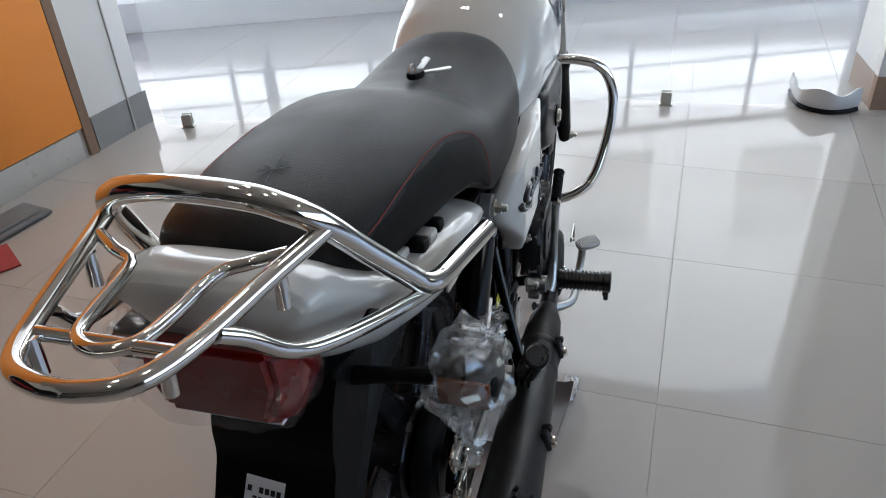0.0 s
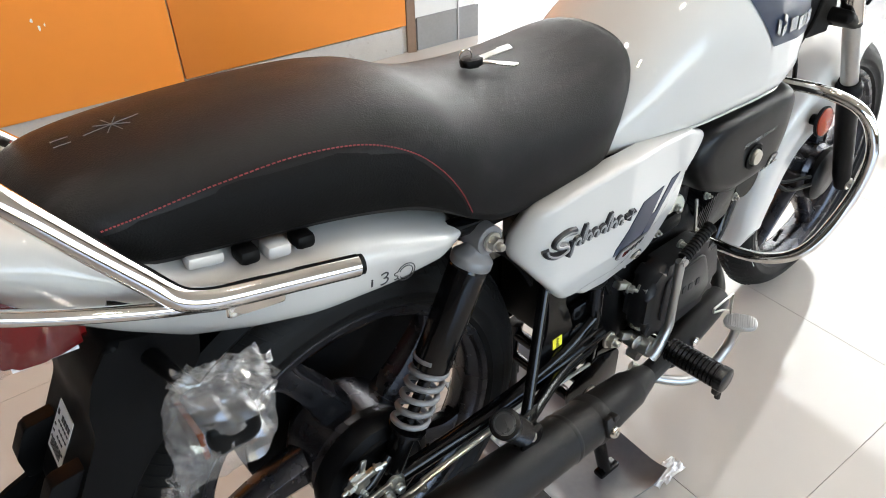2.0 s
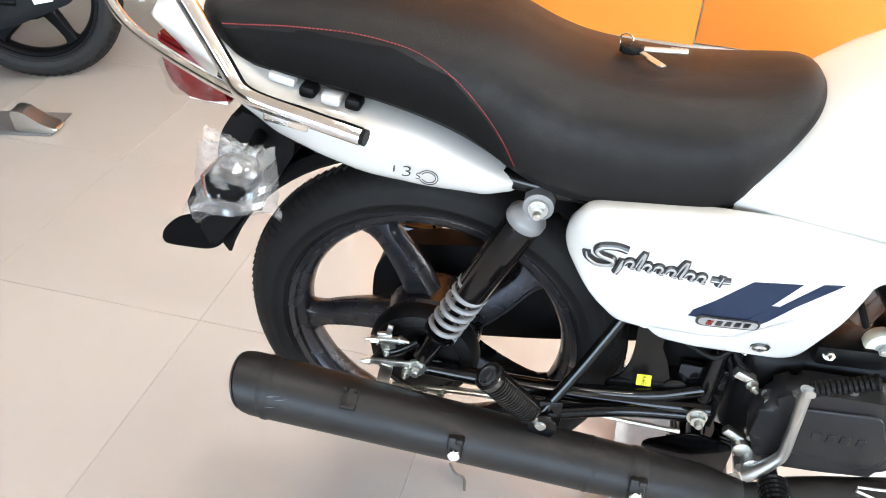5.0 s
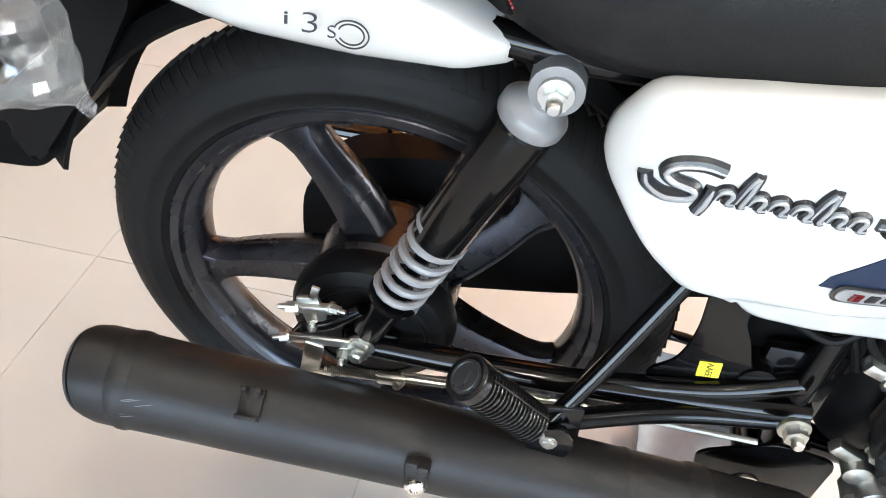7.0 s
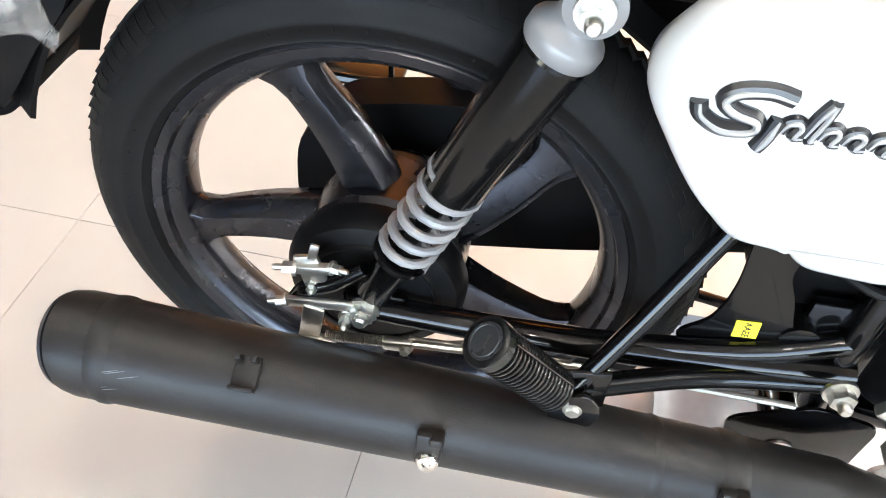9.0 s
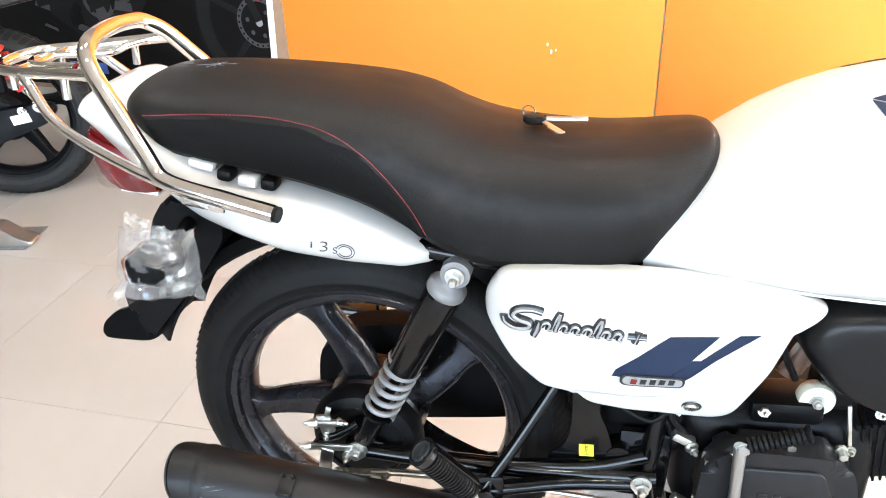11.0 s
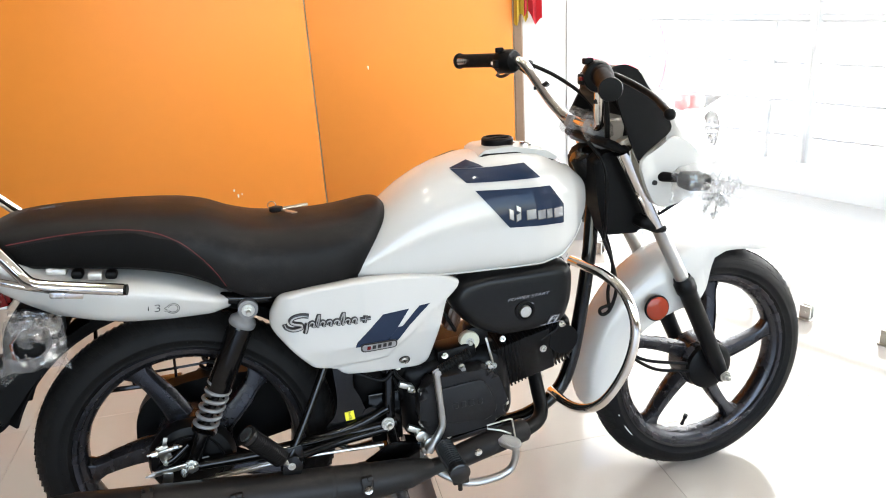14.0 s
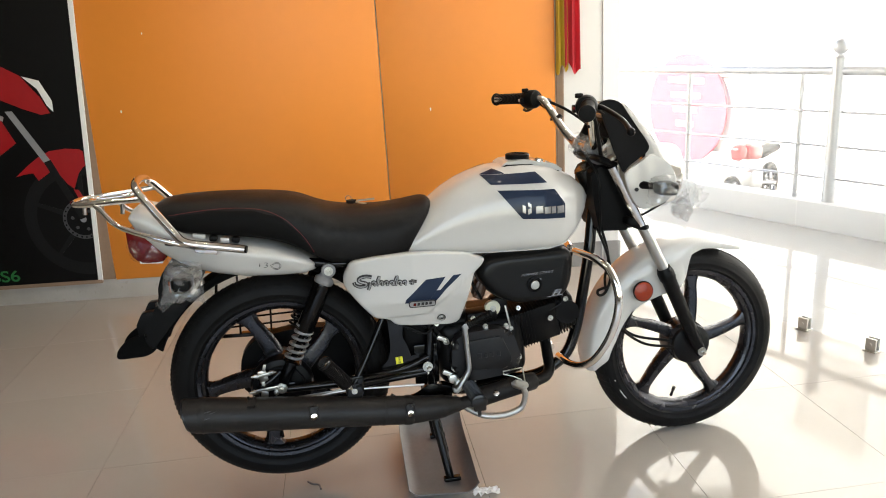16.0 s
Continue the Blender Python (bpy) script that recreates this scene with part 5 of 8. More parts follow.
SEAM = ((-0.205, 0.837), (-0.16, 0.842), (-0.10, 0.846), (-0.03, 0.845), (0.03, 0.836), (0.075, 0.816), (0.108, 0.785), (0.133, 0.750), (0.150, 0.716))
HEM = ((-0.190, 0.802), (-0.155, 0.796), (-0.10, 0.790), (-0.03, 0.781), (0.01, 0.774), (0.045, 0.766), (0.078, 0.756), (0.108, 0.740), (0.140, 0.718))
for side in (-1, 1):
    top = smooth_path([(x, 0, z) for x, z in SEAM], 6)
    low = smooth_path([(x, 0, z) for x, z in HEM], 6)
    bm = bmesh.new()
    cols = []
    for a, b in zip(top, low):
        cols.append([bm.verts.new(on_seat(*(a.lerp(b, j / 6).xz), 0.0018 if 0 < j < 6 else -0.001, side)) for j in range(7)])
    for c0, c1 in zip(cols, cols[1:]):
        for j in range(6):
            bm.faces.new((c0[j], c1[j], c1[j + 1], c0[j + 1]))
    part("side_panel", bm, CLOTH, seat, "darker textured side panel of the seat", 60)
    bm = bmesh.new()
    fine = smooth_path([(x, 0, z) for x, z in SEAM], 14)
    for k in range(0, len(fine) - 1, 1):
        a, b = fine[k], fine[k].lerp(fine[k + 1], 0.62)
        up = Vector((0, 0, 0.0035))
        tube(bm, [on_seat(*((a + up).xz), 0.0012, side), on_seat(*((b + up).xz), 0.0012, side)], 0.0007, 5)
    part("stitching", bm, THREAD, seat, "red stitched seam")
# chalk star and ticks on the pillion part
bm = bmesh.new()
def chalk(p, q, r=0.0004):
    pts = []
    for k in range(7):
        t = k / 6
        x, y = p[0] + (q[0] - p[0]) * t, p[1] + (q[1] - p[1]) * t
        near = sorted(((v.x - x) ** 2 + (v.y - y) ** 2, v.z) for v in SEAT_TOP)[:3]
        wts = [1 / (d + 1e-6) for d, _ in near]
        pts.append((x, y, sum(w * z for w, (_, z) in zip(wts, near)) / sum(wts) + 0.0008))
    tube(bm, pts, r, 5)
for ang in (10, 60, 105, 150):
    c, s_ = (0.026 if ang == 10 else 0.016) * math.cos(radians(ang)), (0.026 if ang == 10 else 0.016) * math.sin(radians(ang))
    chalk((-0.150 - c, 0.005 - s_), (-0.150 + c, 0.005 + s_))
chalk((-0.200, 0.012), (-0.186, 0.010))
chalk((-0.201, 0.0), (-0.187, -0.002))
part("chalk_mark", bm, CHALK, seat, "white chalk star")

# side covers
SIDE = rounded([(0.24, 0.69), (0.219, 0.65), (0.217, 0.620), (0.246, 0.582), (0.292, 0.524), (0.331, 0.517), (0.35, 0.493), (0.4, 0.486), (0.509, 0.472), (0.531, 0.48), (0.553, 0.542), (0.577, 0.624), (0.601, 0.643), (0.607, 0.659), (0.557, 0.681), (0.480, 0.693), (0.391, 0.700), (0.300, 0.696)], 0.014, 4)
CREASE = [(0.333, 0.524), (0.437, 0.523), (0.46, 0.542), (0.577, 0.628)]


def stepped(x, z):
    """1 on the tab below and before the crease, which is set back, 0 on the main face."""
    edge = lerp(x, CREASE) if x > CREASE[0][0] else 0.0
    return min(1.0, max(0.0, (edge - z) / 0.004))


def bow(x, z):
    """The side covers are bowed: they fall away to the front, the foot and the rear corner."""
    return (1 - 0.20 * max(0, x - 0.40) / 0.2) * (1 - 0.15 * max(0, 0.565 - z) / 0.075) * (1.02 - 0.14 * (max(0, 0.265 - x) / 0.04) ** 2) - 0.028 * stepped(x, z)


for s in (-1, 1):
    bm = bmesh.new()
    dense = []
    for (xa, za), (xb, zb) in zip(SIDE, SIDE[1:] + SIDE[:1]):
        cuts = max(1, int(math.hypot(xb - xa, zb - za) / 0.012))
        dense += [(xa + (xb - xa) * k / cuts, za + (zb - za) * k / cuts) for k in range(cuts)]
    cx, cz = 0.405, 0.605
    rings = []
    for f, e in [(0.97, 0.78), (1.0, 0.88), (0.998, 0.94), (0.99, 0.975), (0.975, 0.993), (0.95, 1.0)] + [(0.93 - 0.02 * k, 1.0) for k in range(32)] + [(0.2, 1.0), (0.03, 1.0)]:
        ring = []
        for x, z in dense:
            xx, zz = cx + (x - cx) * f, cz + (z - cz) * f
            ring.append(bm.verts.new((xx, s * 0.152 * bow(xx, zz) * e, zz)))
        rings.append(ring)
    ring_faces(bm, rings)
    side = part("side_cover", bm, WHITE, bike, "glossy white side cover with decals", 60)
    Yf = lambda x, z: 0.152 * bow(x, z)

    def plaque(outline, lift, cuts=3):
        """A thin plate that follows the bowed cover."""
        bm = bmesh.new()
        f = bm.faces.new([bm.verts.new((x, 0, z)) for x, z in outline])
        bmesh.ops.triangulate(bm, faces=[f])
        if cuts:
            bmesh.ops.subdivide_edges(bm, edges=bm.edges[:], cuts=cuts, use_grid_fill=True)
        rim = [e for e in bm.edges if e.is_boundary]
        for v in bm.verts:
            v.co.y = s * (Yf(v.co.x, v.co.z) + lift)
        got = bmesh.ops.extrude_edge_only(bm, edges=rim)["geom"]
        for v in got:
            if isinstance(v, bmesh.types.BMVert):
                v.co.y -= s * (lift + 0.002)
        return bm

    part("decal", plaque([(0.375, 0.563), (0.379, 0.573), (0.436, 0.622), (0.4905, 0.622), (0.464, 0.588), (0.437, 0.558)], 0.0012), NAVY, side, "navy blue slanted decal")
    part("decal", plaque([(0.4372, 0.558), (0.459, 0.556), (0.490, 0.587), (0.4642, 0.5878)], 0.0012), NAVY, side, "navy blue slanted decal")
    part("decal", plaque([(0.4745, 0.5877), (0.490, 0.5872), (0.536, 0.624), (0.513, 0.6235)], 0.0012), NAVY, side, "navy blue slanted decal")
    part("badge_edge", plaque(rounded([(0.385, 0.569), (0.461, 0.563), (0.461, 0.543), (0.385, 0.548)], 0.009), 0.002), INK, side)
    part("badge", plaque(rounded([(0.388, 0.566), (0.458, 0.560), (0.458, 0.546), (0.388, 0.551)], 0.007), 0.003), BADGE, side, "silver oval badge")
    for k in range(5):
        x = 0.398 + 0.011 * k
        part("badge_bar", plaque([(x, 0.562 - 0.0005 * k), (x + 0.007, 0.5612 - 0.0005 * k), (x + 0.006, 0.553 - 0.0005 * k), (x - 0.001, 0.5535 - 0.0005 * k)], 0.0042), RED_LENS if k == 0 else INK, side)
    # flowing name badge as plain slanted strokes, silver faces on a black edge
    tilt = lambda x, h: (x + 0.30 * h, 0.6285 - 0.075 * (x - 0.29) + h)
    strokes = [([tilt(*q) for q in ((0.286, 0.017), (0.272, 0.019), (0.258, 0.016), (0.254, 0.009), (0.262, 0.004), (0.275, 0.001), (0.276, -0.005), (0.262, -0.008), (0.249, -0.004), (0.244, 0.003))], 1.0),
               ([tilt(*q) for q in ((0.286, 0.004), (0.287, -0.008), (0.286, -0.017))], 0.9)]
    for k, (x, w, up) in enumerate(((0.2905, 0.011, 0.0), (0.3035, 0.005, 0.014), (0.311, 0.010, 0.0), (0.3235, 0.011, 0.0), (0.3375, 0.012, 0.0), (0.350, 0.007, 0.013), (0.359, 0.011, 0.0), (0.3725, 0.010, 0.0))):
        high = 0.0045 + up
        strokes.append(([tilt(*q) for q in ((x, -0.003), (x + 0.1 * w, 0.6 * high), (x + 0.5 * w, high), (x + 0.8 * w, 0.3 * high), (x + 0.75 * w, -0.0045), (x + 1.15 * w, -0.004))], 0.72))
    strokes += [([tilt(0.388, 0.001), tilt(0.409, 0.002)], 0.85), ([tilt(0.398, 0.0085), tilt(0.3985, -0.006)], 0.85)]
    for j, (st, th) in enumerate(strokes):
        pts = [(x, s * (Yf(x, z) + 0.0008), z) for x, z in st]
        stroke = part("badge_stroke", tube(bmesh.new(), pts, 0.0054 * th, 8, 4), INK, side, "raised flowing name badge, plain strokes" if j == 0 else "")
        part("stroke_face", tube(bmesh.new(), [(x, y + s * 0.0045 * th, z) for x, y, z in pts], [0.0010 * th, 0.0022 * th, 0.0022 * th, 0.0012 * th], 8, 4), BADGE, stroke, "silver face of the badge" if j == 0 else "")
    bm = bmesh.new()
    lathe(bm, [(0.009, -0.003), (0.009, 0.002), (0.006, 0.004), (0.003, 0.0025)], 20, axis((0.477, s * (Yf(0.477, 0.500) + 0.0015), 0.500), (0, s, -0.45)))
    screw = part("screw", bm, ZINC, side, "zinc cross-head screw")
    for turn in (0, 90):
        part("slot", block(bmesh.new(), (0.0072, 0.0012, 0.0016), axis((0.477, s * (Yf(0.477, 0.500) + 0.0052), 0.4985), (0, s, -0.45)) @ pose(0, 0, 0, 0, turn + 20, 0)), INK, screw)
    # black ring painted for the shade in the screw's recess, no separate part
    bm = lathe(bmesh.new(), [(0.0085, 0.0), (0.0115, 0.0016), (0.0125, 0.0002)], 24, axis((0.477, s * (Yf(0.477, 0.500) + 0.0004), 0.500), (0, s, -0.45)))
    part("washer", bm, INK, screw)

# tail cowl
COWL = ((0.160, 0.666, 0.690, 0.060), (0.150, 0.660, 0.694, 0.112), (0.115, 0.652, 0.714, 0.128), (0.045, 0.652, 0.744, 0.135), (-0.03, 0.657, 0.762, 0.134), (-0.10, 0.668, 0.776, 0.127), (-0.16, 0.682, 0.792, 0.117), (-0.21, 0.708, 0.826, 0.108), (-0.25, 0.736, 0.853, 0.102), (-0.278, 0.768, 0.860, 0.097), (-0.296, 0.790, 0.857, 0.092), (-0.303, 0.810, 0.848, 0.085))
bm = bmesh.new()
rings = []
for s in np.linspace(0, len(COWL) - 1, 60):
    x, zb, zt, w = [float(np.interp(s, range(len(COWL)), [r[k] for r in COWL])) for k in range(4)]
    zc = (zb + zt) / 2
    ring = []
    for k in range(48):
        a = 2 * math.pi * k / 48
        c, q = math.cos(a), math.sin(a)
        f = (abs(c) ** 4 + abs(q) ** 4) ** (-1 / 4)
        low = lerp(-x, ((-0.1, 0.86), (0.05, 0.86), (0.13, 0.76), (0.25, 0.6), (0.4, 0.5)))
        yy = w * c * f * (low + (1 - low) * min(1, (q * f + 1) / 1.4))
        ring.append(bm.verts.new((x, yy, zc + q * f * (zt - zb) / 2)))
    rings.append(ring)
ring_faces(bm, rings)
bmesh.ops.smooth_vert(bm, verts=bm.verts, factor=0.4, use_axis_x=True, use_axis_y=True, use_axis_z=True)
cowl = part("tail_cowl", bm, WHITE, bike, "glossy white tail cowl under the seat", 60)
for s in (-1, 1):
    sign_m = lambda x, z: FACE(x, z, -0.1366, 3) if s < 0 else pose(x, 0.1366, z, 90, 0, 180)
    for text, x, z, size, stretch in (("i", 0.0083, 0.7005, 0.0125, 1.6), ("3", 0.0235, 0.6985, 0.0205, 1.5), ("S", 0.0378, 0.6945, 0.0125, 1.2)):
        part("print", lettering(text, size, sign_m(x, z), 0.0004, 0.12, {"i": 0.0001, "3": -0.0004, "S": -0.0002}[text], stretch), INK, cowl, "thin black model lettering" if text == "i" else "")
    for r0 in (0.0115, 0.0085):
        pts = [(0.0510 + r0 * math.cos(a), s * 0.1366, 0.6945 + 0.82 * r0 * math.sin(a)) for a in np.linspace(-2.7, 2.7, 26)]
        part("print_ring", tube(bmesh.new(), pts, 0.0006, 5), INK, cowl)
    for x in (-0.045, -0.10):
        bm = bmesh.new()
        block(bm, (0.020, 0.024, 0.015), pose(x, s * 0.108, 0.776 if x < -0.06 else 0.767, 0, 8, 0), 0.005)
        part("mount_block", bm, PLASTIC, cowl, "black rail mounting block")
    bm = bmesh.new()
    block(bm, (0.024, 0.022, 0.014), pose(-0.072, s * 0.108, 0.769, 0, 8, 0), 0.004)
    part("spacer", bm, WHITE, cowl, "pale spacer block")
    part("spacer", block(bmesh.new(), (0.034, 0.016, 0.012), pose(-0.135, s * 0.100, 0.783, 0, 12, 0), 0.004), WHITE, cowl, "pale spacer block")

# tail lamp
bm = bmesh.new()
rings = []
for x, z0, z1, w in ((-0.235, 0.712, 0.765, 0.060), (-0.268, 0.710, 0.785, 0.068), (-0.300, 0.714, 0.798, 0.067), (-0.322, 0.735, 0.806, 0.060)):
    rings.append([bm.verts.new(p) for p in ((x, -w * 0.8, z0), (x, w * 0.8, z0), (x, w, (z0 + z1) / 2), (x, w * 0.96, z1), (x, -w * 0.96, z1), (x, -w, (z0 + z1) / 2))])
ring_faces(bm, rings)
bmesh.ops.bevel(bm, geom=bm.edges[:], offset=0.006, segments=2, affect="EDGES")
tail = part("tail_lamp", bm, RED_LENS, bike, "red tail lamp wrapped in clear film")
bm = slab(bmesh.new(), [(-0.245, 0.706), (-0.300, 0.710), (-0.300, 0.717), (-0.245, 0.713)], -0.044, 0.044)
part("clear_lens", bm, PAPER, tail, "clear lower lens")
bm = creased_bag(bmesh.new(), (-0.280, 0.002, 0.752), (0.052, 0.078, 0.052), 3.3)
part("film", bm, THINFILM, tail, "crumpled clear plastic film", 12)

# rear mudguard with flap
bm = bmesh.new()
prof = rounded([(-0.145, 0.690), (-0.225, 0.712), (-0.249, 0.680), (-0.262, 0.645), (-0.264, 0.615), (-0.300, 0.548), (-0.318, 0.515), (-0.300, 0.472), (-0.269, 0.506), (-0.236, 0.546), (-0.201, 0.581), (-0.150, 0.655)], 0.010)
slab(bm, prof, -0.064, 0.064, 0.008, 3)
flap = part("rear_mudguard", bm, PLASTIC, bike, "black plastic rear mudguard with number plate carrier")
bm = slab(bmesh.new(), rounded([(-0.300, 0.525), (-0.335, 0.493), (-0.3615, 0.481), (-0.390, 0.461), (-0.388, 0.4512), (-0.319, 0.4528), (-0.295, 0.466), (-0.272, 0.500)], 0.006), -0.041, 0.041, 0.003, 2)
part("mud_flap", bm, FLAP, flap, "black flap with a sunk middle")
for s in (-1, 1):
    bm = slab(bmesh.new(), rounded([(-0.305, 0.530), (-0.330, 0.5155), (-0.3615, 0.5054), (-0.390, 0.481), (-0.3976, 0.4565), (-0.387, 0.4512), (-0.319, 0.4528), (-0.295, 0.466), (-0.272, 0.500)], 0.018, 6), 0.040 * s, 0.047 * s, 0.0015, 2)
    part("flap_side", bm, FLAP, flap)
    bm = slab(bmesh.new(), rounded([(-0.280, 0.580), (-0.314, 0.578), (-0.3316, 0.546), (-0.330, 0.514), (-0.305, 0.515), (-0.285, 0.545)], 0.004), 0.036 * s, 0.056 * s, 0.002)
    part("plate_carrier", bm, PLASTIC, flap)
bm = bmesh.new()
OKM = Matrix.Translation((-0.368, -0.002, 0.4775)) @ Matrix.Rotation(radians(-36), 4, "Y")
lathe(bm, [(0.0175, 0), (0.0175, 0.0012)], 32, OKM @ Matrix.Rotation(radians(90), 4, "X"))
ok = part("sticker", bm, GREEN, flap, "round green sticker")
part("print", lettering("OK", 0.016, OKM @ pose(0, 0, 0.0015, 0, 0, -60), 0.0002), PAPER, ok)
LAB = Matrix.Translation((-0.2868, 0.011, 0.5735)) @ Matrix.Rotation(radians(28), 4, "Y") @ Matrix.Rotation(radians(-90), 4, "Z") @ Matrix.Rotation(radians(90), 4, "X") @ Matrix.Rotation(radians(-5), 4, "Z")
bm = bmesh.new()
block(bm, (0.042, 0.060, 0.0008), LAB)
lab = part("label", bm, PAPER, flap, "white printed paper label")
bm = bmesh.new()
rl = random.Random(8)
for j in range(5):
    for k in range(6):
        if rl.random() < 0.8:
            block(bm, (0.0045, 0.0022 if j else 0.006, 0.0005), LAB @ pose(-0.016 + 0.0063 * k, 0.017 - 0.008 * j, 0.0006))
for k in range(12):
    block(bm, (0.0012, 0.009, 0.0005), LAB @ pose(-0.015 + 0.0025 * k, -0.0205, 0.0006))
part("print_bar", bm, INK, lab, "unreadable print")
# inner guard over the tyre
bm = bmesh.new()
rings = []
for a in np.linspace(radians(25), radians(158), 30):
    ring = []
    for r, y in ((0.330, -0.058), (0.345, -0.048), (0.350, 0), (0.345, 0.048), (0.330, 0.058), (0.326, 0.056), (0.341, 0.044), (0.346, 0), (0.341, -0.044), (0.326, -0.056)):
        ring.append(bm.verts.new((REAR.x + r * math.cos(a), y, REAR.z + 0.012 + r * math.sin(a))))
    rings.append(ring)
ring_faces(bm, rings)
part("inner_guard", bm, PLASTIC, bike, "black inner mudguard over the rear tyre")
# thin guard bars on the far side
bm = tube(bmesh.new(), [(-0.158, 0.125, 0.425), (-0.153, 0.125, 0.50), (-0.135, 0.125, 0.63), (0.02, 0.125, 0.62), (0.13, 0.12, 0.61)], 0.0050, 8)
guard = part("wheel_guard", bm, BLACK, bike, "black wire wheel guard")
for z in (0.450, 0.476, 0.502):
    part("guard_wire", tube(bmesh.new(), [(-0.156, 0.125, z), (0.09, 0.125, z + 0.003)], 0.0030, 8), BLACK, guard)
for x in (-0.09, 0.0, 0.07):
    part("guard_wire", tube(bmesh.new(), [(x, 0.125, 0.426), (x + 0.01, 0.125, 0.62)], 0.0032, 8), BLACK, guard)
part("guard_foot", tube(bmesh.new(), [(-0.158, 0.125, 0.425), (0.02, 0.125, 0.421), (0.08, 0.125, 0.45), (0.11, 0.12, 0.53)], 0.006, 8, 3), BLACK, guard)
bm = bmesh.new()
block(bm, (0.10, 0.035, 0.008), pose(-0.040, 0.142, 0.420), 0.003)
part("step_plate", bm, BLACK, guard)


# rear indicators in bags
def indicator(side, p, q, wrapped_size, seed, fold):
    """An indicator lamp on a stem from p to q, in a clear bag."""
    p, q = Vector(p), Vector(q)
    bm = bmesh.new()
    tube(bm, [p, p.lerp(q, 0.5), q], [0.010, 0.008, 0.010], 12)
    lamp = part("indicator", bm, PLASTIC, bike, "black indicator lamp wrapped in a clear bag")
    bm = bmesh.new()
    block(bm, (0.050, 0.062, 0.040), Matrix.Translation(q + (q - p).normalized() * 0.028), 0.011, 3)
    part("housing", bm, PLASTIC, lamp)
    bm = bmesh.new()
    block(bm, (0.006, 0.050, 0.030), Matrix.Translation(q + (q - p).normalized() * 0.028 + Vector((-0.026, 0, 0))), 0.002, 2)
    part("lens", bm, DARK_AMBER, lamp, "amber lens")
    c = q + (q - p).normalized() * 0.024
    BM = Matrix(((0.96, 0, -0.28 * side, 0), (-0.28 * side, 0, -0.96, 0), (0, 1, 0, 0), (0, 0, 0, 1)))
    bm = pouch(Matrix.Translation(c + Vector((0.002, 0, -0.004))) @ BM @ Matrix.Rotation(radians(8 * side), 4, "Z"), *wrapped_size, seed, fold=fold)
    bag = part("film_bag", bm, FILM, lamp, "crumpled clear plastic bag", 3)
    bm = ragged_sheet(bmesh.new(), Matrix.Translation(c + Vector((0.008, 0.012 * side, 0.040))) @ Euler((radians(78), radians(6), radians(20 * side))).to_matrix().to_4x4(), 0.080, 0.042, seed + 1, 18, 0.010)
    part("bag_fold", bm, FILM, bag, sharp=9)
    bm = ragged_sheet(bmesh.new(), Matrix.Translation(c + Vector((-0.043, 0.006 * side, -0.040))) @ Euler((radians(70), radians(52), 0)).to_matrix().to_4x4(), 0.030, 0.050, seed + 2, 20, 0.010)
    if side < 0:
        part("bag_tail", bm, FILM, bag, sharp=9)
    return lamp


indicator(-1, (-0.195, -0.06, 0.678), (-0.182, -0.150, 0.682), (0.098, 0.092, 0.036), 7, 0.008)
indicator(1, (-0.195, 0.06, 0.678), (-0.182, 0.150, 0.682), (0.098, 0.092, 0.036), 11, 0.008)

# grab rail and carrier
bm = bmesh.new()
half = [(-0.020, -0.161, 0.752), (-0.08, -0.154, 0.762), (-0.134, -0.148, 0.771), (-0.156, -0.145, 0.776), (-0.171, -0.1405, 0.782), (-0.181, -0.1345, 0.791), (-0.193, -0.128, 0.806), (-0.227, -0.1105, 0.848), (-0.254, -0.097, 0.883), (-0.267, -0.087, 0.900), (-0.276, -0.072, 0.912), (-0.281, -0.049, 0.921), (-0.283, 0, 0.925)]
tube(bm, (half + [(x, -y, z) for x, y, z in half[-2::-1]]), 0.0108, 18, 4)
grab = part("grab_rail", bm, CHROME, bike, "polished chrome grab rail", 50)
for s in (-1, 1):
    bm = bmesh.new()
    tube(bm, [(-0.022, 0.161 * s, 0.7525), (-0.015, 0.162 * s, 0.7515)], 0.0098, 16)
    part("end_plug", bm, GRIP, grab, "black plastic end plug")
    bm = tube(bmesh.new(), [(-0.140, 0.144 * s, 0.764), (-0.20, 0.132 * s, 0.780), (-0.262, 0.116 * s, 0.799), (-0.307, 0.102 * s, 0.815), (-0.329, 0.094 * s, 0.826), (-0.345, 0.088 * s, 0.839), (-0.364, 0.077 * s, 0.862), (-0.381, 0.068 * s, 0.877)], 0.0068, 14, 4)
    part("strut", bm, CHROME, grab, "chrome carrier strut", 50)
    for k in (0, 1):
        part("peg", tube(bmesh.new(), [(-0.312 - 0.098 * k, (0.080 - 0.030 * k) * s, 0.880), (-0.315 - 0.098 * k, (0.080 - 0.031 * k) * s, 0.852)], 0.0055, 10), CHROME, grab)
    bm = bmesh.new()
    block(bm, (0.055, 0.006, 0.022), pose(-0.115, 0.149 * s, 0.757, 0, 10, 0), 0.003)
    part("weld_plate", bm, CHROME, grab)
bm = bmesh.new()
side = [(-0.257, -0.097, 0.888), (-0.32, -0.080, 0.884), (-0.385, -0.064, 0.879), (-0.420, -0.052, 0.878), (-0.438, -0.037, 0.878), (-0.446, -0.014, 0.878), (-0.447, 0, 0.878)]
tube(bm, (side + [(x, -y, z) for x, y, z in side[-2::-1]]), 0.0074, 16, 4)
part("carrier_loop", bm, CHROME, grab, "chrome luggage carrier loop", 50)
bm = bmesh.new()
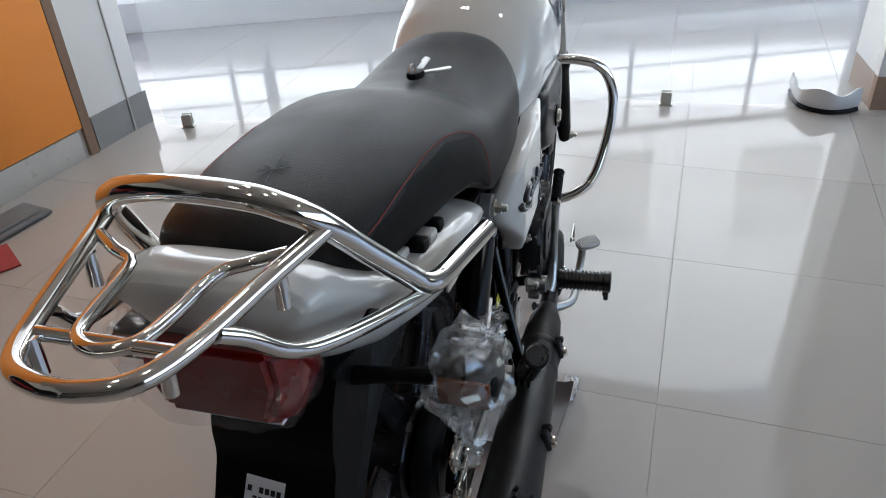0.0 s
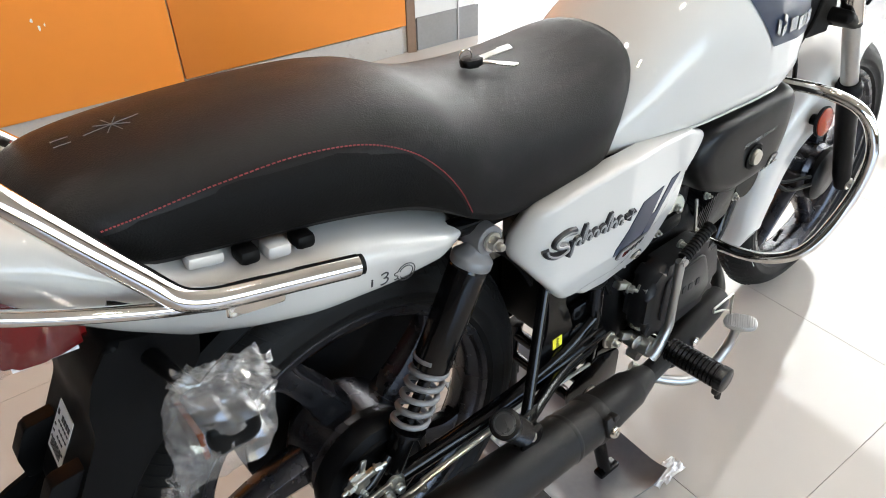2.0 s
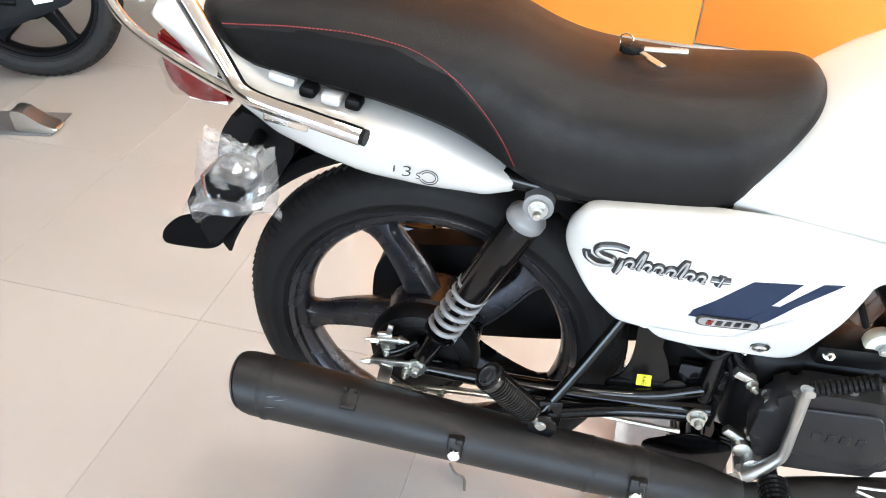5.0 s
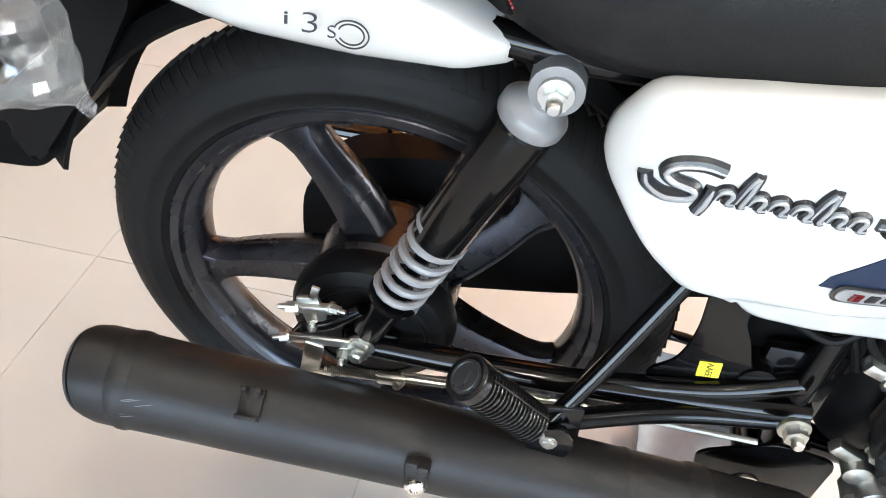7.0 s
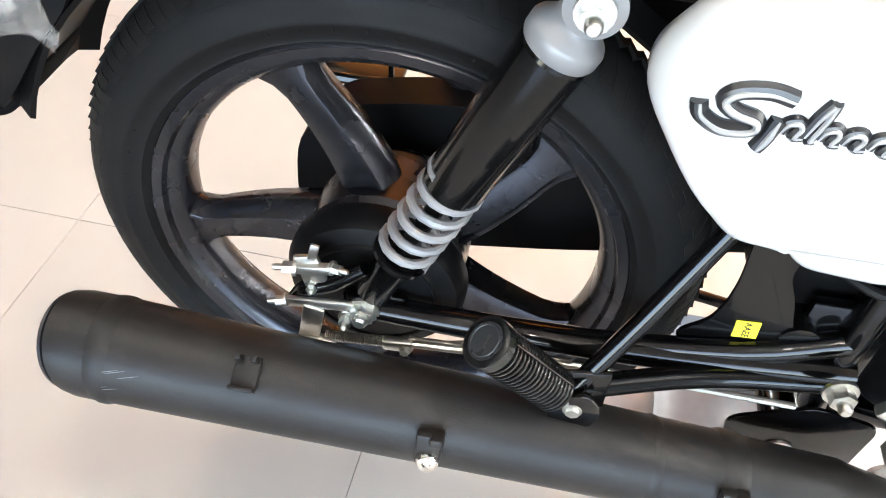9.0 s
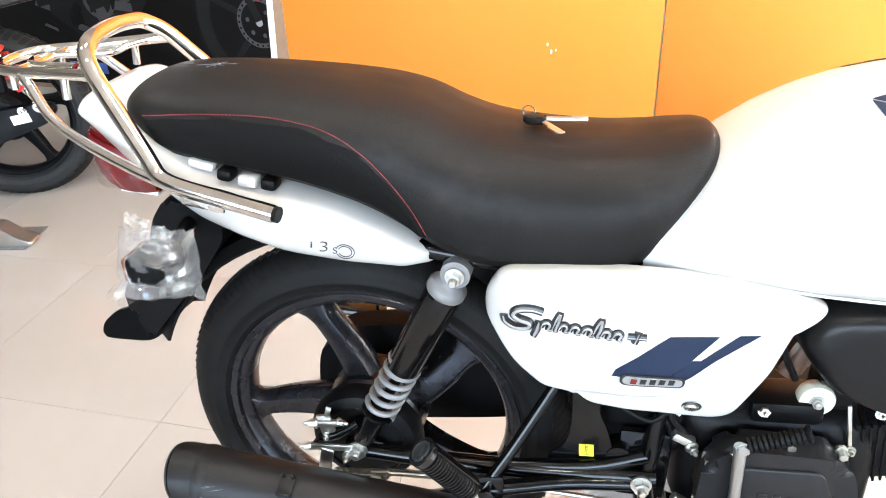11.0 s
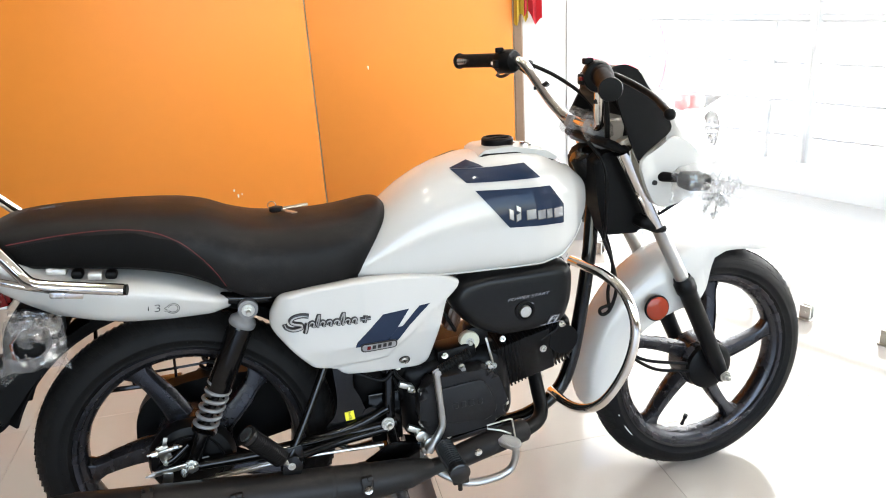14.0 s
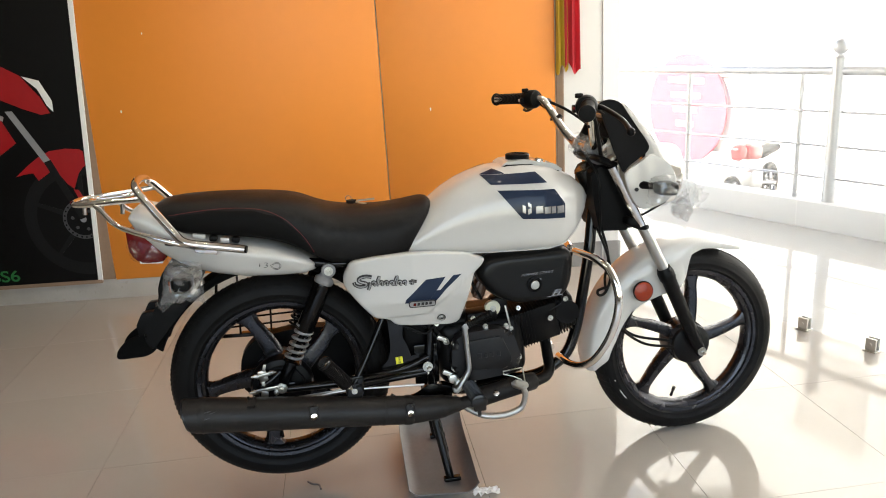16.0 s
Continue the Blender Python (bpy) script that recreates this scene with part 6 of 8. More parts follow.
inner = [(-0.295, -0.080, 0.886), (-0.309, -0.058, 0.884), (-0.322, -0.036, 0.880), (-0.37, -0.029, 0.878), (-0.400, -0.022, 0.878), (-0.411, 0, 0.878)]
tube(bm, (inner + [(x, -y, z) for x, y, z in inner[-2::-1]]), 0.0053, 12, 4)
part("inner_loop", bm, CHROME, grab, "thin inner chrome loop", 50)
bm = tube(bmesh.new(), [(-0.402, -0.058, 0.877), (-0.401, 0, 0.876), (-0.402, 0.058, 0.877)], 0.0055, 12, 3)
part("cross_bar", bm, CHROME, grab, "thin chrome cross bar", 50)

# footrests, levers
base = Vector((0.222, -0.160, 0.330))
tip = Vector((0.1458, -0.1914, 0.4385))
d = (tip - base).normalized()
bm = bmesh.new()
prof = [(0.016, 0.030)]
L = (tip - base).length
for k in range(17):
    y = 0.034 + (L - 0.046) * k / 17
    prof += [(0.0184, y), (0.0194, y + 0.0006), (0.0194, y + 0.0020), (0.0184, y + 0.0026), (0.0140, y + 0.0030), (0.0140, y + 0.0046)]
prof += [(0.0205, L - 0.010), (0.0205, L - 0.001), (0.019, L), (0.015, L), (0.015, L - 0.001)]
lathe(bm, prof, 28, axis(base, d))
peg = part("pillion_footrest", bm, RIB, bike, "folded black ribbed rubber footrest")
bm = bmesh.new()
lathe(bm, [(0.0148, L - 0.002), (0.0148, L + 0.0008)], 28, axis(base, d))
disc = part("end_disc", bm, CAPGREY, peg, "smooth grey end disc")
bm = lathe(bmesh.new(), [(0.0118, L + 0.0006), (0.0124, L + 0.0014), (0.0130, L + 0.0006)], 28, axis(base, d))
part("moulded_ring", bm, CAPGREY, disc)
bm = bmesh.new()
bmesh.ops.transform(block(bm, (0.010, 0.0016, 0.0022), Matrix(), 0.0006), matrix=axis(base, d) @ pose(0.001, L + 0.0012, 0.002, 0, 24, 0), verts=bm.verts)
part("moulded_mark", bm, CAPGREY, disc)
bm = bmesh.new()
for q in (40, 220):
    c_ = axis(base, d)
    tube(bm, [c_ @ Vector((0.0192 * math.cos(radians(q)), y, 0.0192 * math.sin(radians(q)))) for y in (0.036, L - 0.012)], 0.0011, 6)
part("mould_seam", bm, RIB, peg)
bm = bmesh.new()
lathe(bm, [(0.009, 0), (0.009, 0.034)], 14, axis(base, d))
part("core", bm, ZINC, peg)
bm = bmesh.new()
slab(bm, rounded([(0.202, 0.316), (0.238, 0.311), (0.246, 0.335), (0.232, 0.358), (0.208, 0.350)], 0.006), -0.171, -0.167, 0.001)
slab(bm, rounded([(0.202, 0.316), (0.238, 0.311), (0.246, 0.335), (0.232, 0.358), (0.208, 0.350)], 0.006), -0.149, -0.145, 0.001)
part("bracket", bm, BLACK, peg)
part("pin_head", bolt(bmesh.new(), (0.222, -0.171, 0.335), (0, -1, 0), 0.006, 0.004, 0), ZINC, peg)
for s in (-1, 1):
    bm = bmesh.new()
    prof = [(0.014, 0.0)]
    for k in range(12):
        y = 0.004 + 0.0072 * k
        prof += [(0.0205, y), (0.0205, y + 0.004), (0.018, y + 0.005), (0.018, y + 0.007)]
    prof += [(0.0215, 0.092), (0.0215, 0.104), (0.018, 0.106)]
    lathe(bm, prof, 20, axis((0.538, 0.170 * s, 0.308), (0.05, s, 0.0)))
    block(bm, (0.034, 0.012, 0.020), pose(0.545, 0.266 * s, 0.290), 0.004)
    lathe(bm, [(0.005, 0), (0.005, 0.02)], 8, axis((0.543, 0.267 * s, 0.286), (0, 0, -1)))
    fp = part("footrest", bm, RIB, bike, "black ribbed rubber rider footrest")
    bm = bmesh.new()
    tube(bm, [(0.535, 0.05 * s, 0.285), (0.542, 0.12 * s, 0.295), (0.538, 0.17 * s, 0.308)], 0.010, 10)
    part("footrest_bar", bm, BLACK, fp)
bm = bmesh.new()
tube(bm, [(0.508, -0.158, 0.300), (0.517, -0.162, 0.313), (0.536, -0.162, 0.345), (0.540, -0.162, 0.360), (0.5395, -0.162, 0.378), (0.5375, -0.163, 0.410), (0.532, -0.165, 0.484)], [0.012, 0.010, 0.0082, 0.0078, 0.0075, 0.007, 0.0078], 12, 3)
lathe(bm, [(0.017, -0.022), (0.017, 0.012), (0.010, 0.016)], 20, axis((0.518, -0.14, 0.306), (0, -1, 0)))
bolt(bm, (0.535, -0.168, 0.483), (0, -1, 0), 0.007, 0.005, 0)
kick = part("kick_starter", bm, LEVER, bike, "polished kick starter lever")
bm = bmesh.new()
prof = [(0.007, 0.004)]
for k in range(11):
    y = 0.006 + 0.006 * k
    prof += [(0.0098, y), (0.0098, y + 0.0035), (0.008, y + 0.0045)]
prof += [(0.011, 0.074), (0.011, 0.077), (0.006, 0.078)]
lathe(bm, prof, 18, axis((0.535, -0.164, 0.483), (0.93, 0.05, 0.36)))
part("kick_pedal", bm, GRIP, kick, "black ribbed rubber pedal")
bm = bmesh.new()
tube(bm, [(0.50, -0.13, 0.262), (0.53, -0.165, 0.240), (0.58, -0.195, 0.224), (0.635, -0.20, 0.224), (0.675, -0.20, 0.238), (0.686, -0.203, 0.266), (0.687, -0.205, 0.290)], 0.0085, 14, 4)
brake = part("brake_pedal", bm, LEVER, bike, "satin steel brake pedal")
n = Vector((-0.22, -0.04, 1.0)).normalized()
u = Vector((0.027, -0.041, -0.006))
u = (u - n * u.dot(n)).normalized()
PAD = Matrix.Translation((0.669, -0.217, 0.318)) @ Matrix((u, n.cross(u), n)).transposed().to_4x4()
bm = bmesh.new()
rings = []
for e, h in ((0.80, -0.006), (0.97, -0.005), (1.0, -0.001), (0.97, 0.002), (0.90, 0.0032), (0.5, 0.0036)):
    ring = []
    for k in range(32):
        c, q = math.cos(math.tau * k / 32), math.sin(math.tau * k / 32)
        ring.append(bm.verts.new(PAD @ Vector((0.027 * e * math.copysign(abs(c) ** 0.8, c), 0.0165 * e * math.copysign(abs(q) ** 0.8, q), h))))
    rings.append(ring)
ring_faces(bm, rings)
pad = part("pedal_pad", bm, LEVER, brake, "oval ribbed steel pad")
for k in range(13):
    u = -0.0222 + 0.0037 * k
    half = 0.0145 * (1 - (abs(u) / 0.027) ** 2.5) ** 0.4
    part("pad_rib", block(bmesh.new(), (0.0022, 2 * half, 0.0016), PAD @ pose(u, 0, 0.0038), 0.0005, 1), LEVER, pad)
bm = tube(bmesh.new(), [(0.687, -0.205, 0.288), (0.680, -0.209, 0.303), (0.674, -0.213, 0.312)], 0.008, 12, 4)
part("pad_neck", bm, LEVER, brake)
bm = bmesh.new()
tube(bm, [(0.684, -0.185, 0.315), (0.662, -0.185, 0.328), (0.632, -0.185, 0.339), (0.631, -0.185, 0.347), (0.682, -0.185, 0.352), (0.687, -0.185, 0.350), (0.694, -0.185, 0.303)], 0.0019, 8)
part("spring_wire", bm, ZINC, brake)
bm = bmesh.new()
lathe(bm, [(0.013, 0), (0.013, 0.02), (0.008, 0.022)], 16, axis((0.50, -0.115, 0.318), (0, -1, 0)))
lathe(bm, [(0.011, 0), (0.011, 0.02)], 6, axis((0.508, -0.118, 0.286), (0, -1, 0)))
block(bm, (0.04, 0.012, 0.014), pose(0.49, -0.12, 0.33, 0, 30, 0), 0.003)
part("linkage", bm, ZINC, bike, "zinc linkage pieces")

# crash guard
bm = bmesh.new()
for s in (-1, 1):
    tube(bm, [(0.900, 0.022 * s, 0.625), (0.906, 0.08 * s, 0.630), (0.916, 0.150 * s, 0.632), (0.932, 0.205 * s, 0.612), (0.944, 0.232 * s, 0.560), (0.942, 0.236 * s, 0.50), (0.925, 0.226 * s, 0.430), (0.893, 0.207 * s, 0.365), (0.868, 0.175 * s, 0.332), (0.850, 0.12 * s, 0.315), (0.842, 0.035 * s, 0.308)], 0.0108, 16, 4)
part("crash_guard", bm, CHROME, bike, "chrome leg guard bent round both sides", 50)

# steering: fork, bars, cowl
off = lambda y: Vector((0, y, 0))
T1, T2, T3 = Vector((0.985, 0, 0.880)), Vector((1.073, 0, 0.705)), Vector((1.150, 0, 0.555))
AX = FRONT.copy()
fork = None
for s in (-1, 1):
    y = 0.090 * s
    bm = tube(bmesh.new(), [T1 + off(y), T2 + off(y)], 0.0205, 28)
    leg = part("fork_leg", steered(bm), CHROME, bike, "telescopic fork leg with chromed upper tube")
    bm = tube(bmesh.new(), [T2 + off(y), T3 + (T3 - T2) * 0.1 + off(y)], 0.0160, 22)
    part("stanchion", steered(bm), LEVER, leg, "satin silver stanchion")
    bm = bmesh.new()
    lo = T3 + off(y)
    end = AX + Vector((0.006, y, -0.004))
    dd = (end - lo).normalized()
    tube(bm, [lo - dd * 0.014, lo - dd * 0.002, lo, lo + dd * 0.022, lo + dd * 0.03, lo.lerp(end, 0.55), lo.lerp(end, 0.9), end + dd * 0.014], [0.020, 0.023, 0.0245, 0.0245, 0.021, 0.0205, 0.0195, 0.015], 22)
    part("slider", steered(bm), ENGINE, leg, "dark painted fork slider")
    bm = bmesh.new()
    bolt(bm, end + off(0.015 * s), (0, s, 0), 0.010, 0.012, 0.55)
    part("axle_nut", steered(bm), ZINC, leg, "zinc axle nut")
bm = bmesh.new()
block(bm, (0.072, 0.214, 0.026), Matrix.Translation(T2 + Vector((-0.013, 0, 0.0))) @ Matrix.Rotation(radians(25), 4, "Y"), 0.012, 3)
part("lower_fork_clamp", steered(bm), SATIN, bike, "black lower fork clamp")
bm = bmesh.new()
block(bm, (0.066, 0.205, 0.020), Matrix.Translation(T1 + Vector((-0.016, 0, 0.010))) @ Matrix.Rotation(radians(25), 4, "Y"), 0.010, 3)
part("upper_fork_clamp", steered(bm), SATIN, bike, "black upper fork clamp")
bm = bmesh.new()
slab(bm, rounded([(0.930, 0.862), (0.970, 0.880), (0.998, 0.860), (1.064, 0.698), (1.045, 0.684), (0.955, 0.690), (0.940, 0.77)], 0.012), -0.066, 0.066, 0.010)
part("fork_shroud", steered(bm), PLASTIC, bike, "black plastic shroud between the fork legs")
for pts in (((0.955, -0.05, 0.70), (0.985, -0.055, 0.62), (1.00, -0.05, 0.55), (0.985, -0.05, 0.50), (0.965, -0.05, 0.49), (0.96, -0.05, 0.505), (0.985, -0.055, 0.515)),
            ((0.975, -0.03, 0.70), (1.0, -0.03, 0.60), (0.99, -0.03, 0.52), (1.02, -0.04, 0.40), (1.10, -0.05, 0.325), (1.20, -0.055, 0.30)),
            ((1.03, 0.02, 0.40), (1.08, -0.03, 0.345), (1.20, -0.05, 0.318)), ((0.925, -0.05, 0.90), (0.945, -0.09, 0.85), (0.955, -0.08, 0.74), (0.96, -0.06, 0.68))):
    part("control_cable", tube(bmesh.new(), pts, 0.0042, 8, 6), GRIP, bike, "black control cable")
barp = [(0.768, -0.388, 1.046), (0.835, -0.245, 1.052), (0.853, -0.205, 1.050), (0.868, -0.180, 1.035), (0.896, -0.125, 0.968), (0.912, -0.095, 0.938), (0.920, -0.06, 0.925), (0.922, 0, 0.923)]
barp = barp + [(x, -y, z) for x, y, z in barp[-2::-1]]
def on_bars(bm):
    """The handlebar sits a little to the left in its clamps."""
    bmesh.ops.transform(bm, matrix=STEER @ Matrix.Translation((0.024, 0.018, 0.005)), verts=bm.verts)
    return bm


hb = part("handlebar", on_bars(tube(bmesh.new(), barp, 0.0122, 18, 4)), CHROME, bike, "chrome handlebar", 50)
for s in (-1, 1):
    g0, g1 = Vector((0.768, 0.402 * s, 1.0455)), Vector((0.832, 0.252 * s, 1.0518))
    L = (g1 - g0).length
    bm = bmesh.new()
    prof = [(0.009, 0), (0.0195, 0.001), (0.0205, 0.005), (0.0165, 0.009)]
    for k in range(20):
        y = 0.011 + (L - 0.022) * k / 20
        prof += [(0.0165, y), (0.0172, y + 0.002), (0.0160, y + 0.0035)]
    prof += [(0.0205, L - 0.008), (0.0205, L), (0.012, L + 0.001)]
    lathe(bm, prof, 24, axis(g0, g1 - g0))
    grip = part("grip", on_bars(bm), GRIP, hb, "black ribbed rubber grip")
    bm = bmesh.new()
    q = Vector((0.836, 0.228 * s, 1.0495))
    lathe(bm, [(0.015, -0.028), (0.026, -0.026), (0.0285, -0.02), (0.0285, 0.016), (0.024, 0.024), (0.013, 0.026)], 28, axis(q, (g1 - g0)))
    block(bm, (0.034, 0.034, 0.046), Matrix.Translation(q + Vector((-0.004, 0, 0.004))) @ Matrix.Rotation(radians(30 * s), 4, "Z"), 0.009, 3)
    block(bm, (0.020, 0.012, 0.012), pose(q.x - 0.02, q.y, q.z + 0.028), 0.003)
    block(bm, (0.014, 0.02, 0.02), pose(q.x - 0.03, q.y, q.z - 0.004), 0.003)
    sw = part("switch_box", on_bars(bm), PLASTIC, hb, "black switch housing")
    bm = bmesh.new()
    block(bm, (0.008, 0.008, 0.008), pose(q.x - 0.036, q.y + 0.006 * s, q.z - 0.002), 0.002)
    part("switch", on_bars(bm), PAPER if s > 0 else RED_LENS, sw, "small coloured switch")
    bm = bmesh.new()
    if s < 0:
        tube(bm, [(0.868, -0.205, 1.045), (0.882, -0.230, 1.042), (0.887, -0.330, 1.020), (0.871, -0.413, 1.000)], [0.009, 0.0065, 0.006, 0.0065], 12, 5)
        bmesh.ops.create_uvsphere(bm, u_segments=14, v_segments=10, radius=0.0105, matrix=Matrix.Translation((0.869, -0.418, 0.9985)))
        part("lever", on_bars(bm), SATIN, hb, "black brake lever with ball end")
    else:
        tube(bm, [(0.845, 0.215, 1.035), (0.838, 0.240, 1.018), (0.830, 0.262, 1.012), (0.822, 0.268, 1.018)], [0.005, 0.0045, 0.004, 0.005], 10, 5)
        part("lever", on_bars(bm), COPPER, hb, "small brown choke lever")
        bm = bmesh.new()
        tube(bm, [(0.868, 0.205, 1.045), (0.895, 0.228, 1.040), (0.888, 0.33, 1.025), (0.880, 0.405, 1.01)], [0.009, 0.0065, 0.006, 0.0065], 12, 5)
        part("lever", on_bars(bm), SATIN, hb, "black clutch lever")
    bm = bmesh.new()
    tube(bm, [(0.858, 0.20 * s, 1.035), (0.884, 0.17 * s, 1.005), (0.905, 0.14 * s, 0.955), (0.925, 0.105 * s, 0.915), (0.945, 0.07 * s, 0.88)], 0.0055, 8, 5)
    tube(bm, [(0.862, 0.19 * s, 1.05), (0.93, 0.14 * s, 1.01), (0.985, 0.08 * s, 0.95), (0.99, 0.06 * s, 0.88)], 0.0045, 8, 5)
    part("control_cable", on_bars(bm), GRIP, hb)
    bm = bmesh.new()
    lathe(bm, [(0.0135, -0.005), (0.0135, 0.005)], 14, axis((0.893, 0.143 * s, 0.993), (0.5, -0.6 * s, -0.8)))
    block(bm, (0.03, 0.004, 0.008), pose(0.885, 0.15 * s, 0.99), 0.001)
    part("cable_tie", on_bars(bm), GRIP, hb)
    bm = bmesh.new()
    block(bm, (0.048, 0.030, 0.030), Matrix.Translation((0.927, 0.044 * s, 0.916)) @ Matrix.Rotation(radians(25), 4, "Y"), 0.006)
    block(bm, (0.040, 0.028, 0.034), Matrix.Translation((0.938, 0.044 * s, 0.890)) @ Matrix.Rotation(radians(25), 4, "Y"), 0.006)
    for e in (-0.016, 0.016):
        bolt(bm, (0.932 + e, 0.044 * s, 0.934 - e * 0.4), (0.35, 0, 1), 0.005, 0.006, 0)
    part("bar_clamp", on_bars(bm), SILVER, hb, "silver bar clamp")
    bm = crumpled(bmesh.new(), (0.930, 0.046 * s, 0.921), (0.034, 0.022, 0.032), 7.7 + s, 3, 0.4)
    part("clamp_film", on_bars(bm), FILM, hb, "loose clear film on the clamp", 15)
    bm = bmesh.new()
    lathe(bm, [(0.014, 0), (0.014, 0.008), (0.009, 0.010)], 18, axis(T1 + Vector((0, 0.090 * s, 0.018)), (-0.42, 0, 1)))
    part("fork_cap", steered(bm), ZINC, hb)

# headlamp cowl: black screen above, white shell below
def shell(rows, n=20):
    """A shell from rows of (x_side, x_mid, z, half width): the plan of each row is a rounded bow."""
    bm = bmesh.new()
    g = []
    for xs, xm, z, w in rows:
        row = []
        for k in range(n + 1):
            a = math.pi * (k / n - 0.5)
            row.append(bm.verts.new((xs + (xm - xs) * math.cos(a) ** 0.8, w * math.sin(a), z)))
        g.append(row)
    for a, b in zip(g, g[1:]):
        for i in range(n):
            bm.faces.new((a[i], a[i + 1], b[i + 1], b[i]))
    bmesh.ops.solidify(bm, geom=bm.faces[:], thickness=0.004)
    return bm


screen = [(1.000, 1.034, 1.046, 0.104), (1.008, 1.050, 1.032, 0.114), (1.022, 1.076, 1.004, 0.122), (1.042, 1.106, 0.968, 0.127), (1.062, 1.132, 0.935, 0.129), (1.070, 1.142, 0.912, 0.130)]
part("upper_cowl", steered(shell(screen)), WHITE, bike, "glossy white upper headlamp cowl", 60)
for s in (-1, 1):
    bm = bmesh.new()
    rear = [(0.940, 1.000), (0.923, 1.050), (0.930, 1.060), (0.959, 1.065)] if s < 0 else [(1.000, 0.990), (0.998, 1.030)]
    slab(bm, rounded(rear + ([(0.988, 1.052)] if s < 0 else []) + [(1.008, 1.021), (1.067, 0.939), (1.070, 0.921), (1.005, 0.878), (0.995, 0.862), (0.966, 0.93)], 0.012), s * 0.132, s * 0.139, 0.002)
    part("cowl_side", steered(bm), PLASTIC, bike, "black inner side of the headlamp cowl")
white = [(1.062, 1.137, 0.925, 0.132), (1.060, 1.165, 0.89, 0.134), (1.052, 1.185, 0.855, 0.134), (1.056, 1.195, 0.815, 0.130), (1.075, 1.190, 0.785, 0.118), (1.10, 1.175, 0.762, 0.100)]
hc = part("headlamp_cowl", steered(shell(white)), WHITE, bike, "glossy white headlamp cowl", 60)
for s in (-1, 1):
    bm = slab(bmesh.new(), rounded([(0.997, 0.864), (1.052, 0.893), (1.074, 0.913), (1.125, 0.888), (1.157, 0.841), (1.150, 0.790), (1.107, 0.765), (1.045, 0.755), (1.018, 0.800)], 0.02), 0.136 * s, 0.124 * s, 0.005)
    part("cowl_cheek", steered(bm), WHITE, hc, "white cowl side")
bm = bmesh.new()
lathe(bm, [(0.085, -0.10), (0.088, 0.0), (0.085, 0.012), (0.06, 0.022), (0.0, 0.026)], 36, axis((1.19, 0, 0.83), (1, 0, -0.1)))
part("headlamp", steered(bm), CHROME, hc, "round headlamp")
bm = bmesh.new()
block(bm, (0.05, 0.15, 0.075), Matrix.Translation((1.000, 0, 0.985)) @ Matrix.Rotation(radians(-42), 4, "Y"), 0.014, 3)
inst = part("instrument_panel", steered(bm), PLASTIC, bike, "black instrument housing")
bm = bmesh.new()
block(bm, (0.004, 0.125, 0.058), Matrix.Translation((0.981, 0, 0.9985)) @ Matrix.Rotation(radians(-42), 4, "Y"), 0.001)
part("display", steered(bm), INSTRUMENT, inst, "amber-tinted glossy display")
bm = bmesh.new()
lathe(bm, [(0.0055, 0), (0.0055, 0.004)], 14, axis((1.034, -0.136, 0.815), (0, -1, 0)))
part("cowl_screw", steered(bm), INK, hc)
for s in (-1, 1):
    p, q = Vector((1.045, 0.122 * s, 0.826)), Vector((1.080, 0.165 * s, 0.824))
    bm = tube(bmesh.new(), [p, q], [0.012, 0.009], 12)
    il = part("front_indicator", steered(bm), PLASTIC, bike, "front indicator wrapped in a clear bag")
    bm = bmesh.new()
    block(bm, (0.058, 0.052, 0.036), Matrix.Translation((1.095, 0.188 * s, 0.822)) @ Matrix.Rotation(radians(6), 4, "Y"), 0.012, 3)
    part("housing", steered(bm), SATIN, il)
    bm = pouch(Matrix.Translation((1.100, 0.188 * s, 0.818)) @ Matrix.Rotation(radians(90), 4, "X"), 0.110, 0.080, 0.030, 21 + s, fold=0.004)
    bag = part("film_bag", steered(bm), FILM, il, "crumpled clear plastic bag", 3)
    for q, e in ((0.0, 80), (0.012, 68), (-0.014, 95)):
        bm = ragged_sheet(bmesh.new(), Matrix.Translation((1.152, 0.19 * s + q, 0.782)) @ Euler((radians(e), radians(36), 0)).to_matrix().to_4x4(), 0.060, 0.100, 4.4 + s + e, 22, 0.012)
        part("bag_tail", steered(bm), FILM, bag, sharp=9)
bm = bmesh.new()
block(bm, (0.08, 0.006, 0.006), pose(1.10, -0.11, 0.752, 0, -25, 0), 0.002)
part("cowl_stay", steered(bm), PLASTIC, bike)

# front mudguard
bm = bmesh.new()
rings = []
A0, A1 = radians(62), radians(189)
for a in np.linspace(A0, A1, 80):
    t = (a - A0) / (A1 - A0)
    e = min(1, t / 0.06, (1 - t) / 0.05)
    mid = math.exp(-((a - radians(120)) / 0.42) ** 2)
    depth = lerp(math.degrees(a), ((62, 0.012), (70, 0.022), (86, 0.030), (93, 0.045), (98, 0.115), (103, 0.135), (115, 0.135), (128, 0.120), (146, 0.094), (170, 0.078), (184, 0.055), (189, 0.020)))
    w = 0.060 * (0.75 + 0.25 * e) + 0.006 * mid
    R = 0.338 - 0.004 * t
    ring = [(R - depth, -w - 0.002), (R - depth * 0.5, -w), (R - 0.012, -w * 0.97), (R - 0.003, -w * 0.78), (R, -w * 0.4), (R + 0.002, 0), (R, w * 0.4), (R - 0.003, w * 0.78), (R - 0.012, w * 0.97), (R - depth * 0.5, w), (R - depth, w + 0.002)]
    ring += [(r - 0.004, y * 0.94) for r, y in ring[::-1]]
    rings.append([bm.verts.new(FRONT + Vector((r * math.cos(a), y, r * math.sin(a)))) for r, y in ring])
